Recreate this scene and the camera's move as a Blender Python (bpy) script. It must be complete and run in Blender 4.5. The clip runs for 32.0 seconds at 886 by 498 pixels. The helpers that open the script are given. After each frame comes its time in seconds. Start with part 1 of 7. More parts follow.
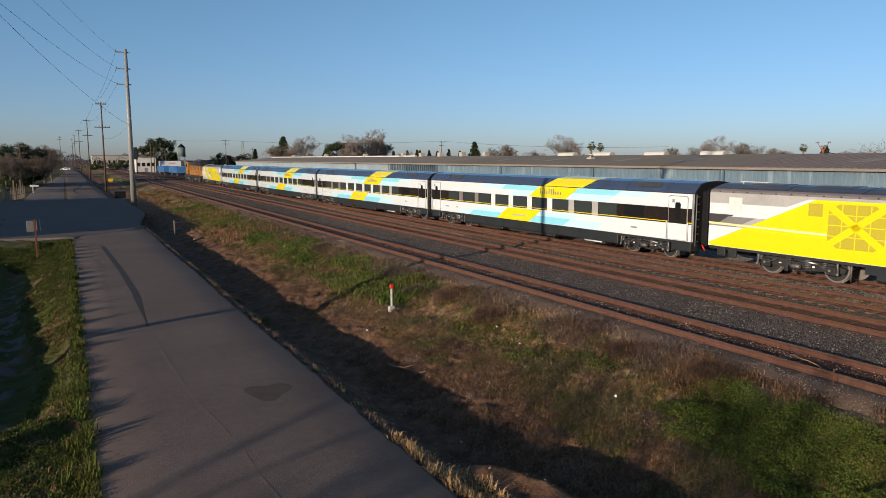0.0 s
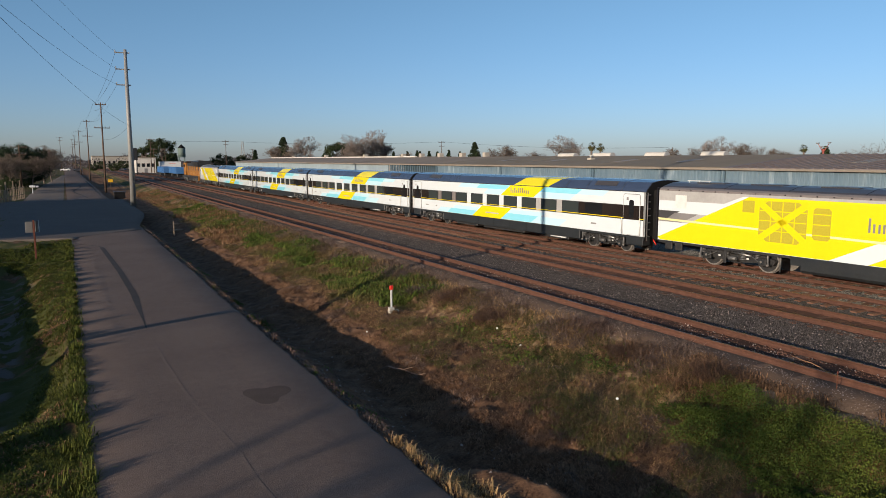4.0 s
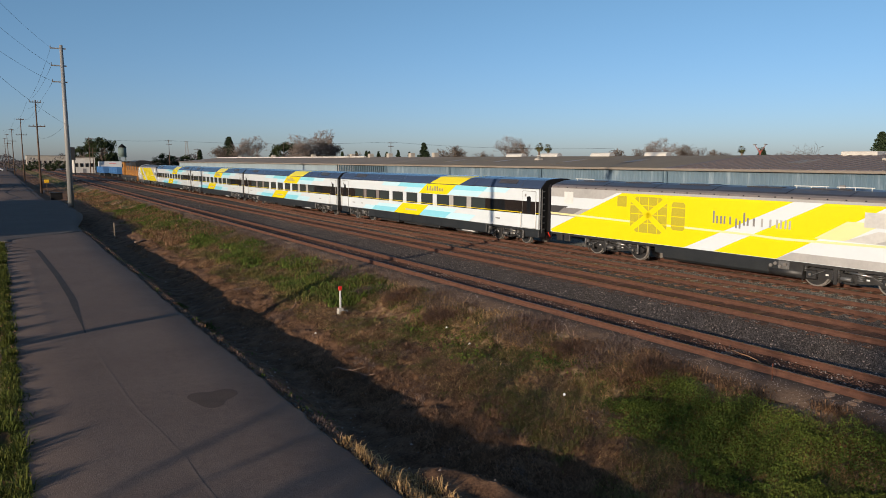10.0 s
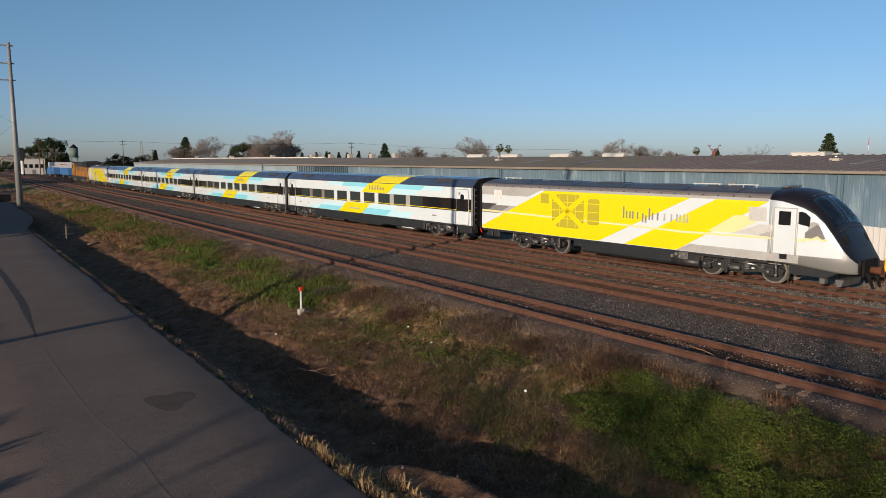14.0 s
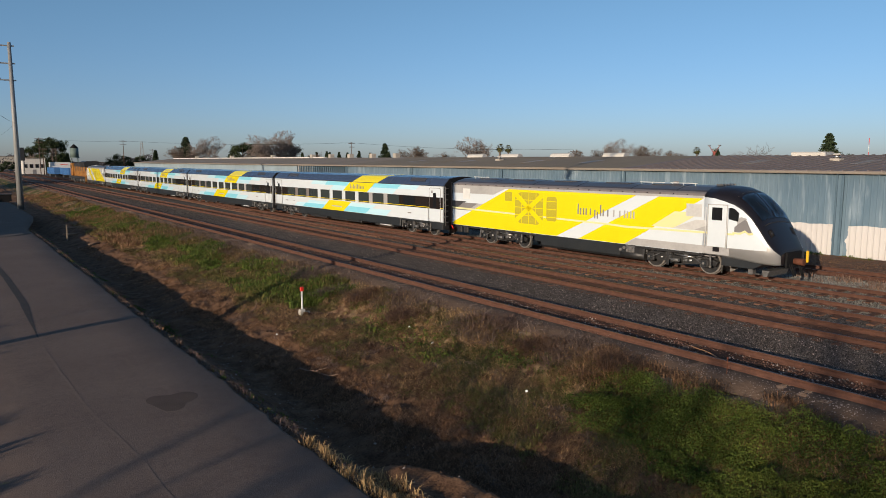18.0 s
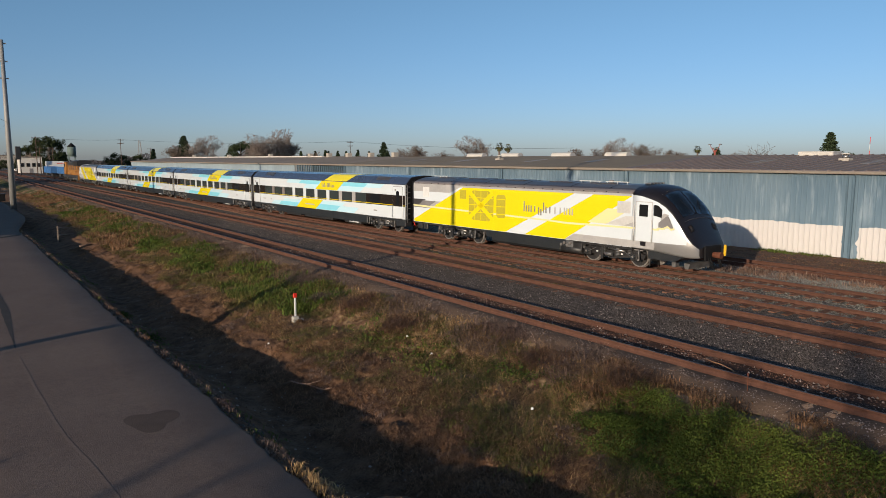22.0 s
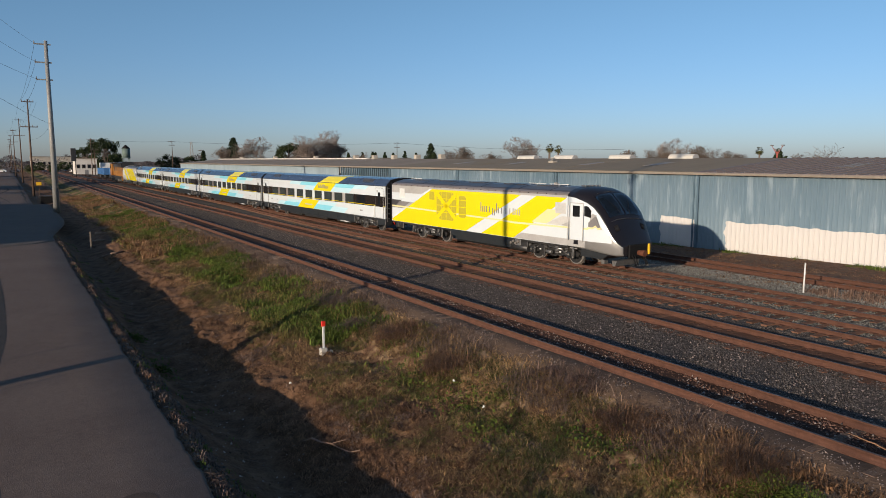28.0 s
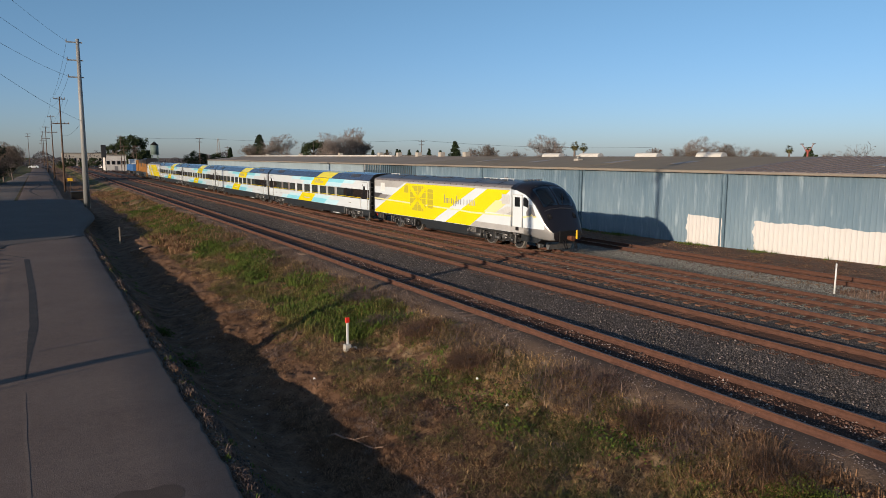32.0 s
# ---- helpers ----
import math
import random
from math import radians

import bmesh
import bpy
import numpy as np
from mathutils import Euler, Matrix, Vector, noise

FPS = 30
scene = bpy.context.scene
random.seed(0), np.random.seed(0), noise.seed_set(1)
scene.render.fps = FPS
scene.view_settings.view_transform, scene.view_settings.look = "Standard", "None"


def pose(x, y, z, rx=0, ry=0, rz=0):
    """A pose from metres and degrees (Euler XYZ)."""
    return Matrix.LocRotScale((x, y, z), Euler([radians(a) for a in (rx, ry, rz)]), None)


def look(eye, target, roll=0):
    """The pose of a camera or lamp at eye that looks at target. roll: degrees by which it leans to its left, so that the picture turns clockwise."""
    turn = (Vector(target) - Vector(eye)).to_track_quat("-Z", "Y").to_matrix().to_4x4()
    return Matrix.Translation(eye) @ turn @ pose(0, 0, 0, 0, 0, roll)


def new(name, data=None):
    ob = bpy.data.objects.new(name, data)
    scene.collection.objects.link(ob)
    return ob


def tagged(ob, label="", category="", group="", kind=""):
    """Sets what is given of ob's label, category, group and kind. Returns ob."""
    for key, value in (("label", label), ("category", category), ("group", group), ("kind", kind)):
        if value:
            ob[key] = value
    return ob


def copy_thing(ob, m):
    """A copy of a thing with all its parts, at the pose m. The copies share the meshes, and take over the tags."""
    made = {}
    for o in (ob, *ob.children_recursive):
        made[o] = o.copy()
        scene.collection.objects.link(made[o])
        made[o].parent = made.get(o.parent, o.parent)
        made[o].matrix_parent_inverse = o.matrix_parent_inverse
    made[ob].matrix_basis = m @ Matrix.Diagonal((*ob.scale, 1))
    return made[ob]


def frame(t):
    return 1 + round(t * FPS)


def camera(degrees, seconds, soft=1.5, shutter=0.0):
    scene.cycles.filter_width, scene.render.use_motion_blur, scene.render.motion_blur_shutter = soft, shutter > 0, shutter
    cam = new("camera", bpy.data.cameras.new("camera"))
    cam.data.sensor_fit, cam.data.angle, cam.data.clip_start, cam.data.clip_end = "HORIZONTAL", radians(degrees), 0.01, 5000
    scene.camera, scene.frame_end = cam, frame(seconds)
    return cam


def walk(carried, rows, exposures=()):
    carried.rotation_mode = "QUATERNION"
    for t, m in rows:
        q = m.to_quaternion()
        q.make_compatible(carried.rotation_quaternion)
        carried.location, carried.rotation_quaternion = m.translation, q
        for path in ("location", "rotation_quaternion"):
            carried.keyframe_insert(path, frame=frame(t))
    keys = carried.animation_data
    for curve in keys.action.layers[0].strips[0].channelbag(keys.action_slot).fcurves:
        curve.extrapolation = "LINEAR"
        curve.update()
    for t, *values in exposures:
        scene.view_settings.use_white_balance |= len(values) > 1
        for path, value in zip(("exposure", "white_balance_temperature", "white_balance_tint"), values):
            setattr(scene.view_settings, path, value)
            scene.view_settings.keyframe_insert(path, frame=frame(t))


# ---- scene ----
cam = camera(64.80, 32.0, 0.7)

# seconds, eye, target, roll
PATH = [
    (0, (-15.659, -0.165, 4.991), (-14.717, 1.581, 4.735), -0.0),
    (3, (-15.597, -0.09, 4.988), (-14.655, 1.656, 4.734), -0.0),
    (6, (-15.6, 0.02, 5.012), (-14.659, 1.766, 4.757), -0.0),
    (8, (-15.643, -0.118, 4.991), (-14.703, 1.628, 4.736), -0.0),
    (8.5, (-15.647, -0.152, 5.002), (-14.703, 1.593, 4.746), 0.0),
    (9, (-15.636, -0.144, 4.995), (-14.671, 1.589, 4.741), 0.1),
    (9.5, (-15.609, -0.136, 4.992), (-14.601, 1.573, 4.738), 0.1),
    (10, (-15.577, -0.097, 4.976), (-14.512, 1.577, 4.723), 0.1),
    (10.5, (-15.568, -0.077, 4.977), (-14.473, 1.577, 4.724), 0.1),
    (11, (-15.587, -0.073, 4.956), (-14.475, 1.57, 4.703), 0.1),
    (12, (-15.622, -0.1, 4.926), (-14.496, 1.534, 4.676), 0.1),
    (13, (-15.642, -0.148, 4.93), (-14.494, 1.471, 4.68), 0.1),
    (14, (-15.594, -0.14, 4.921), (-14.438, 1.472, 4.671), 0.1),
    (16.5, (-15.647, -0.16, 4.935), (-14.491, 1.453, 4.684), 0.1),
    (19, (-15.599, -0.105, 4.937), (-14.443, 1.508, 4.687), 0.1),
    (20.5, (-15.476, 0.076, 4.958), (-14.32, 1.688, 4.707), 0.1),
    (21.5, (-15.208, 0.464, 4.982), (-14.051, 2.076, 4.73), 0.1),
    (22, (-14.959, 0.825, 5.006), (-13.801, 2.436, 4.752), 0.1),
    (22.5, (-14.575, 1.324, 5.03), (-13.417, 2.935, 4.778), 0.1),
    (23, (-14.078, 2.004, 5.046), (-12.92, 3.614, 4.793), 0.1),
    (23.5, (-13.485, 2.829, 5.06), (-12.326, 4.439, 4.808), 0.1),
    (24, (-12.926, 3.667, 5.12), (-11.765, 5.276, 4.868), 0.1),
    (24.5, (-12.741, 4.01, 5.101), (-11.579, 5.619, 4.85), 0.1),
    (25.5, (-12.738, 4.231, 5.082), (-11.581, 5.842, 4.831), 0.2),
    (27.5, (-12.761, 4.312, 5.135), (-11.711, 5.996, 4.884), 0.1),
    (28, (-12.775, 4.284, 5.152), (-11.727, 5.969, 4.901), 0.1),
    (30, (-12.77, 4.278, 5.134), (-11.724, 5.964, 4.881), 0.2),
    (31, (-12.77, 4.298, 5.118), (-11.732, 5.988, 4.863), 0.2),
    (31.5, (-12.767, 4.323, 5.106), (-11.754, 6.029, 4.851), 0.2),
    (32, (-12.777, 4.326, 5.143), (-11.787, 6.045, 4.885), 0.3),
]
walk(cam, [(t, look(eye, target, roll)) for t, eye, target, roll in PATH],
     [(0, 0.10), (8.5, 0.10), (11, -0.05), (24, -0.06), (27.5, 0.0), (32, 0.04)])

# ---- sky and sun ----
SUN_EL, SUN_AZ = radians(11.0), radians(21.4)   # light travels towards +x, a little towards +y
world = bpy.data.worlds.new("sky")
scene.world = world
world.use_nodes = True
wn = world.node_tree.nodes
sky = wn.new("ShaderNodeTexSky")
sky.sky_type = "NISHITA"
sky.sun_disc = False
sky.sun_elevation = SUN_EL
sky.sun_rotation = radians(-90.0) - SUN_AZ
sky.altitude, sky.air_density, sky.dust_density, sky.ozone_density = 30, 0.75, 0.6, 4.0
wn["Background"].inputs["Strength"].default_value = 0.133
haze = wn.new("ShaderNodeMix")
haze.data_type, haze.blend_type = "RGBA", "MULTIPLY"
haze.inputs["Factor"].default_value = 1.0
# a thin lavender haze lies along the whole horizon and thins out upwards
sky_way = wn.new("ShaderNodeTexCoord")
sky_up = wn.new("ShaderNodeSeparateXYZ")
thin = wn.new("ShaderNodeMapRange")
thin.interpolation_type = "SMOOTHSTEP"
thin.inputs["From Min"].default_value, thin.inputs["From Max"].default_value = -0.02, 0.26
tint = wn.new("ShaderNodeMix")
tint.data_type = "RGBA"
tint.inputs["A"].default_value, tint.inputs["B"].default_value = (1.05, 0.90, 0.94, 1), (1.30, 1.18, 0.985, 1)
wl = world.node_tree.links
wl.new(sky_way.outputs["Generated"], sky_up.inputs[0])
wl.new(sky_up.outputs["Z"], thin.inputs["Value"])
wl.new(thin.outputs[0], tint.inputs["Factor"])
wl.new(tint.outputs["Result"], haze.inputs["B"])
wl.new(sky.outputs[0], haze.inputs["A"])
wl.new(haze.outputs["Result"], wn["Background"].inputs["Color"])

sun = new("sun", bpy.data.lights.new("sun", "SUN"))
sun.data.energy, sun.data.angle, sun.data.color = 5.0, radians(0.5), (1.0, 0.83, 0.64)
sun.matrix_world = look((0, 0, 0), (math.cos(SUN_EL) * math.cos(SUN_AZ), math.cos(SUN_EL) * math.sin(SUN_AZ), -math.sin(SUN_EL)))


# ---- materials ----
def mat(name, col, rough=0.6, metal=0.0, col2=None, scale=3.0, bump=0.0, bump_scale=60.0, grime=0.0, rnd=0.0, stretch=(1, 1, 1), coat=0.0, grain=0.0):
    """Principled material: two colours mixed by noise at two scales, fine bump, optional variation from piece to piece."""
    m = bpy.data.materials.new(name)
    m.use_nodes = True
    nt = m.node_tree
    n, ln = nt.nodes, nt.links
    b = n["Principled BSDF"]
    b.inputs["Roughness"].default_value, b.inputs["Metallic"].default_value = rough, metal
    b.inputs["Specular IOR Level"].default_value = 0.5 if rough < 0.5 or metal else 0.15
    if coat:
        b.inputs["Coat Weight"].default_value = coat
        b.inputs["Coat Roughness"].default_value = 0.08
    col2 = col2 or tuple(c * 0.8 for c in col)
    geo = n.new("ShaderNodeTexCoord")
    mp = n.new("ShaderNodeMapping")
    mp.inputs["Scale"].default_value = stretch
    ln.new(geo.outputs["Object"], mp.inputs[0])
    a = n.new("ShaderNodeTexNoise")
    a.inputs["Scale"].default_value, a.inputs["Detail"].default_value, a.inputs["Roughness"].default_value = scale, 6, 0.62
    ln.new(mp.outputs[0], a.inputs["Vector"])
    f = n.new("ShaderNodeTexNoise")
    f.inputs["Scale"].default_value, f.inputs["Detail"].default_value = scale * 11, 3
    ln.new(mp.outputs[0], f.inputs["Vector"])
    add = n.new("ShaderNodeMath")
    add.operation = "MULTIPLY_ADD"
    ln.new(f.outputs["Fac"], add.inputs[0])
    add.inputs[1].default_value = 0.5
    ln.new(a.outputs["Fac"], add.inputs[2])
    ramp = n.new("ShaderNodeMapRange")
    ramp.inputs["From Min"].default_value, ramp.inputs["From Max"].default_value = 0.55, 0.95
    ln.new(add.outputs[0], ramp.inputs["Value"])
    mix = n.new("ShaderNodeMix")
    mix.data_type = "RGBA"
    mix.inputs["A"].default_value, mix.inputs["B"].default_value = (*col, 1), (*col2, 1)
    ln.new(ramp.outputs[0], mix.inputs["Factor"])
    out = mix.outputs["Result"]
    if rnd:
        oi = n.new("ShaderNodeObjectInfo")
        gm = n.new("ShaderNodeNewGeometry")
        s = n.new("ShaderNodeMath")
        ln.new(oi.outputs["Random"], s.inputs[0])
        ln.new(gm.outputs["Random Per Island"], s.inputs[1])
        fr = n.new("ShaderNodeMath")
        fr.operation = "FRACT"
        ln.new(s.outputs[0], fr.inputs[0])
        mr = n.new("ShaderNodeMapRange")
        mr.inputs["To Min"].default_value, mr.inputs["To Max"].default_value = 1 - rnd, 1 + rnd
        ln.new(fr.outputs[0], mr.inputs["Value"])
        hs = n.new("ShaderNodeHueSaturation")
        ln.new(mr.outputs[0], hs.inputs["Value"])
        ln.new(out, hs.inputs["Color"])
        out = hs.outputs[0]
    if grain:
        gn = n.new("ShaderNodeTexNoise")
        gn.inputs["Scale"].default_value, gn.inputs["Detail"].default_value = 38, 3
        ln.new(mp.outputs[0], gn.inputs["Vector"])
        gr = n.new("ShaderNodeMapRange")
        gr.inputs["From Min"].default_value, gr.inputs["From Max"].default_value = 0.32, 0.68
        gr.inputs["To Min"].default_value, gr.inputs["To Max"].default_value = 1 - grain, 1 + grain
        ln.new(gn.outputs["Fac"], gr.inputs["Value"])
        gh = n.new("ShaderNodeHueSaturation")
        ln.new(gr.outputs[0], gh.inputs["Value"])
        ln.new(out, gh.inputs["Color"])
        out = gh.outputs[0]
    ln.new(out, b.inputs["Base Color"])
    if bump:
        bn = n.new("ShaderNodeTexNoise")
        bn.inputs["Scale"].default_value, bn.inputs["Detail"].default_value = bump_scale, 4
        ln.new(mp.outputs[0], bn.inputs["Vector"])
        bp = n.new("ShaderNodeBump")
        bp.inputs["Strength"].default_value, bp.inputs["Distance"].default_value = bump, 0.02
        ln.new(bn.outputs["Fac"], bp.inputs["Height"])
        ln.new(bp.outputs[0], b.inputs["Normal"])
    return m


def glass_mat(name, col, rough=0.04):
    m = bpy.data.materials.new(name)
    m.use_nodes = True
    b = m.node_tree.nodes["Principled BSDF"]
    b.inputs["Base Color"].default_value = (*col, 1)
    b.inputs["Roughness"].default_value = rough
    b.inputs["IOR"].default_value = 1.5
    return m


M_ASPHALT = mat("asphalt", (0.132, 0.096, 0.080), 0.85, col2=(0.166, 0.124, 0.103), scale=0.35, bump=0.4, bump_scale=45, grain=0.24)
M_TAR = mat("tar", (0.045, 0.040, 0.038), 0.8, col2=(0.065, 0.055, 0.05), scale=2, bump=0.2)
M_SEAM = mat("worn_seam", (0.176, 0.132, 0.110), 0.95, col2=(0.155, 0.116, 0.097), scale=1.2, grain=0.3)
M_STAIN = mat("damp_asphalt", (0.084, 0.062, 0.052), 0.9, col2=(0.105, 0.078, 0.065), scale=1.5, bump=0.3, bump_scale=45)
M_NEWTAR = mat("side_street_asphalt", (0.110, 0.092, 0.082), 0.9, col2=(0.135, 0.112, 0.098), scale=0.3, bump=0.3, bump_scale=45, grain=0.25)
M_BALLAST = mat("ballast_bed", (0.048, 0.039, 0.034), 0.95, col2=(0.115, 0.097, 0.085), scale=6, bump=0.9, bump_scale=18)
M_STONE = mat("ballast_stone", (0.078, 0.064, 0.056), 0.9, col2=(0.135, 0.115, 0.102), scale=3, rnd=0.6)
M_APRON = mat("dusty_asphalt", (0.15, 0.122, 0.103), 0.95, col2=(0.20, 0.165, 0.14), scale=0.3, bump=0.4, bump_scale=40)
M_PALESTONE = mat("pale_stone", (0.212, 0.165, 0.141), 0.9, col2=(0.318, 0.252, 0.218), scale=3, rnd=0.5)
M_CLOD = mat("earth_clod", (0.060, 0.033, 0.020), 0.95, col2=(0.17, 0.098, 0.060), scale=4, bump=0.6, rnd=0.35)
M_STONE3 = mat("rust_stained_stone", (0.101, 0.050, 0.034), 0.95, col2=(0.185, 0.107, 0.078), scale=3, rnd=0.5)
M_STONE2 = mat("grey_green_stone", (0.150, 0.138, 0.114), 0.9, col2=(0.240, 0.220, 0.182), scale=3, rnd=0.5)
M_GRAVEL = mat("pale_grey_gravel", (0.215, 0.198, 0.168), 0.9, col2=(0.310, 0.288, 0.245), scale=3, rnd=0.45)
M_RUST = mat("rusty_rail", (0.116, 0.056, 0.039), 0.9, 0.0, col2=(0.075, 0.037, 0.027), scale=5, bump=0.3, rnd=0.1)
M_RAILTOP = mat("rail_head", (0.20, 0.12, 0.085), 0.45, 0.6, col2=(0.17, 0.08, 0.05), scale=3, stretch=(1, 0.1, 1))
M_TIE = mat("tie_wood", (0.110, 0.063, 0.043), 0.95, col2=(0.235, 0.172, 0.130), scale=4, bump=0.6, bump_scale=30, rnd=0.35, stretch=(1, 6, 1))
M_TIERUST = mat("rust_stained_tie_wood", (0.125, 0.062, 0.040), 0.95, col2=(0.165, 0.092, 0.062), scale=4, bump=0.6, bump_scale=30, rnd=0.25, stretch=(1, 6, 1))
M_WHITE = mat("white_gloss_paint", (0.63, 0.68, 0.715), 0.2, col2=(0.605, 0.655, 0.69), scale=0.7, coat=0.4)
M_YELLOW = mat("yellow_gloss_paint", (0.76, 0.63, 0.008), 0.25, col2=(0.73, 0.60, 0.008), scale=0.7, coat=0.4)
M_PALEYELLOW = mat("pale_yellow_paint", (0.74, 0.68, 0.34), 0.25, col2=(0.73, 0.67, 0.335), scale=0.7, coat=0.4)
M_CYAN = mat("light_blue_paint", (0.25, 0.64, 0.78), 0.25, col2=(0.23, 0.61, 0.75), scale=0.7, coat=0.4)
M_PALECYAN = mat("pale_blue_paint", (0.50, 0.74, 0.84), 0.25, col2=(0.48, 0.72, 0.82), scale=0.7, coat=0.4)
M_LGREY = mat("light_grey_paint", (0.42, 0.41, 0.40), 0.3, scale=0.7, coat=0.3)
M_PANELGREY = mat("pale_grey_paint", (0.58, 0.57, 0.55), 0.35, scale=0.7)
M_MGREY = mat("mid_grey_paint", (0.22, 0.21, 0.21), 0.3, scale=0.7, coat=0.3)
M_DGREY = mat("dark_grey_paint", (0.060, 0.057, 0.060), 0.35, col2=(0.05, 0.047, 0.05), scale=0.7)
M_SKIRT = mat("blue_black_skirt", (0.016, 0.019, 0.022), 0.4, col2=(0.026, 0.028, 0.03), scale=1.5)
M_FASCIA = mat("brown_grey_paint", (0.20, 0.175, 0.165), 0.4, scale=0.7)
M_NAVY = mat("navy_roof_paint", (0.045, 0.065, 0.115), 0.22, col2=(0.04, 0.057, 0.10), scale=0.7, coat=0.3)
M_SILVER = mat("silver_paint", (0.36, 0.355, 0.35), 0.32, 0.5, col2=(0.34, 0.335, 0.33), scale=0.7, coat=0.3)
M_BLACK = mat("black_gloss_paint", (0.012, 0.010, 0.012), 0.38, scale=0.7)
M_UNDER = mat("running_gear", (0.016, 0.016, 0.017), 0.45, col2=(0.034, 0.032, 0.031), scale=4, bump=0.2)
M_RUBBER = mat("black_rubber", (0.012, 0.012, 0.013), 0.8, scale=4)
M_TREAD = mat("worn_wheel_steel", (0.26, 0.245, 0.23), 0.45, 0.3, col2=(0.15, 0.13, 0.115), scale=6)
M_GEAR = mat("greasy_grey_steel", (0.085, 0.087, 0.09), 0.5, 0.2, col2=(0.16, 0.155, 0.15), scale=7, bump=0.2)
M_STEEL = mat("bare_steel", (0.42, 0.40, 0.38), 0.35, 0.9, scale=4)
M_GLASSD = glass_mat("dark_window_glass", (0.012, 0.013, 0.015))
M_PANE = glass_mat("tinted_window_glass", (0.035, 0.043, 0.043), 0.06)
M_HEATHER = mat("dark_dead_weeds", (0.151, 0.082, 0.049), 0.95, col2=(0.280, 0.160, 0.093), scale=0.5, rnd=0.45)
M_SCREEN = glass_mat("bluish_windshield_glass", (0.016, 0.024, 0.036), 0.03)
M_PANELBROWN = mat("dark_bronze_panel", (0.022, 0.017, 0.015), 0.15, scale=0.7)
M_BLUEWALL = mat("blue_corrugated_paint", (0.118, 0.178, 0.228), 0.6, col2=(0.170, 0.232, 0.278), scale=0.35, stretch=(1, 1, 0.18), bump=0.05)
M_ROOF = mat("tan_metal_roof", (0.255, 0.21, 0.155), 0.85, col2=(0.21, 0.175, 0.13), scale=0.12, stretch=(0.2, 1, 1))
M_ROOF2 = mat("brown_metal_roof", (0.215, 0.180, 0.170), 0.7, col2=(0.180, 0.150, 0.142), scale=0.15, stretch=(0.2, 1, 1))
M_BLUEPIPE = mat("blue_pipe_paint", (0.10, 0.155, 0.20), 0.6, scale=1)
M_PALEWALL = mat("pale_blue_corrugated", (0.30, 0.37, 0.41), 0.6, scale=0.35, stretch=(1, 1, 0.18))
M_SKYLIGHT = mat("skylight_sheet", (0.29, 0.255, 0.22), 0.5, scale=0.6)
M_VENT = mat("white_vent_metal", (0.58, 0.555, 0.51), 0.5, col2=(0.50, 0.475, 0.43), scale=0.8)
M_ROOF3 = mat("light_tan_roof", (0.29, 0.24, 0.19), 0.8, col2=(0.24, 0.195, 0.155), scale=0.1, stretch=(0.2, 1, 1))
M_TRIM = mat("pale_eave_trim", (0.25, 0.215, 0.18), 0.8, scale=0.6)
M_POLEST = mat("galvanised_pole", (0.30, 0.30, 0.29), 0.6, 0.2, col2=(0.22, 0.215, 0.21), scale=1.2, stretch=(1, 1, 0.2))
M_POLEWD = mat("pole_wood", (0.13, 0.085, 0.06), 0.9, col2=(0.075, 0.05, 0.04), scale=2, stretch=(1, 1, 0.1), bump=0.4)
M_WIRE = mat("wire", (0.03, 0.03, 0.032), 0.6)
M_RUSTY = mat("rusty_iron", (0.13, 0.05, 0.03), 0.8, scale=6)
M_ORANGE = mat("orange_loco_paint", (0.40, 0.19, 0.045), 0.7, col2=(0.17, 0.075, 0.03), scale=0.9, stretch=(1, 1, 0.4))
M_BLUEBOX = mat("blue_gondola_paint", (0.055, 0.17, 0.38), 0.6, col2=(0.06, 0.14, 0.30), scale=0.4)
M_RED = mat("red_reflector", (0.75, 0.03, 0.015), 0.4)
M_CONC = mat("concrete", (0.45, 0.42, 0.37), 0.9, col2=(0.36, 0.33, 0.29), scale=3, bump=0.3)
M_SIGN = mat("sign_white", (0.70, 0.70, 0.68), 0.4)
M_SIGNBACK = mat("sign_back", (0.17, 0.165, 0.16), 0.5)
M_SIGNYEL = mat("sign_yellow", (0.80, 0.46, 0.02), 0.4)
M_BROWNPOST = mat("rusty_post", (0.14, 0.05, 0.035), 0.8)
M_BARK = mat("bark", (0.13, 0.10, 0.08), 0.95, col2=(0.19, 0.155, 0.13), scale=2, bump=0.5)
M_TWIG = mat("winter_twigs", (0.125, 0.098, 0.080), 0.95, col2=(0.18, 0.142, 0.115), scale=1, rnd=0.3)
M_TWIGPALE = mat("pale_twigs", (0.26, 0.215, 0.19), 0.95, scale=1, rnd=0.2)
M_CONIFER = mat("dark_needles", (0.022, 0.036, 0.018), 0.9, col2=(0.035, 0.05, 0.024), scale=0.6, rnd=0.4)
M_OAK = mat("evergreen_leaves", (0.03, 0.042, 0.018), 0.9, col2=(0.045, 0.06, 0.025), scale=0.6, rnd=0.4)
# distance haze is mixed into this grey-violet base colour
M_FARWOOD = mat("haze_tinted_woods", (0.065, 0.06, 0.066), 0.95, col2=(0.09, 0.082, 0.088), scale=0.05, rnd=0.25)
M_PALM = mat("palm_fronds", (0.05, 0.06, 0.02), 0.8, col2=(0.13, 0.11, 0.05), scale=0.6, rnd=0.3)
M_TAN = mat("tan_building", (0.42, 0.38, 0.33), 0.8, scale=0.3)
M_CREAM = mat("cream_building", (0.62, 0.585, 0.54), 0.8, scale=0.3)
M_CARWHITE = mat("car_white_paint", (0.72, 0.72, 0.71), 0.3)
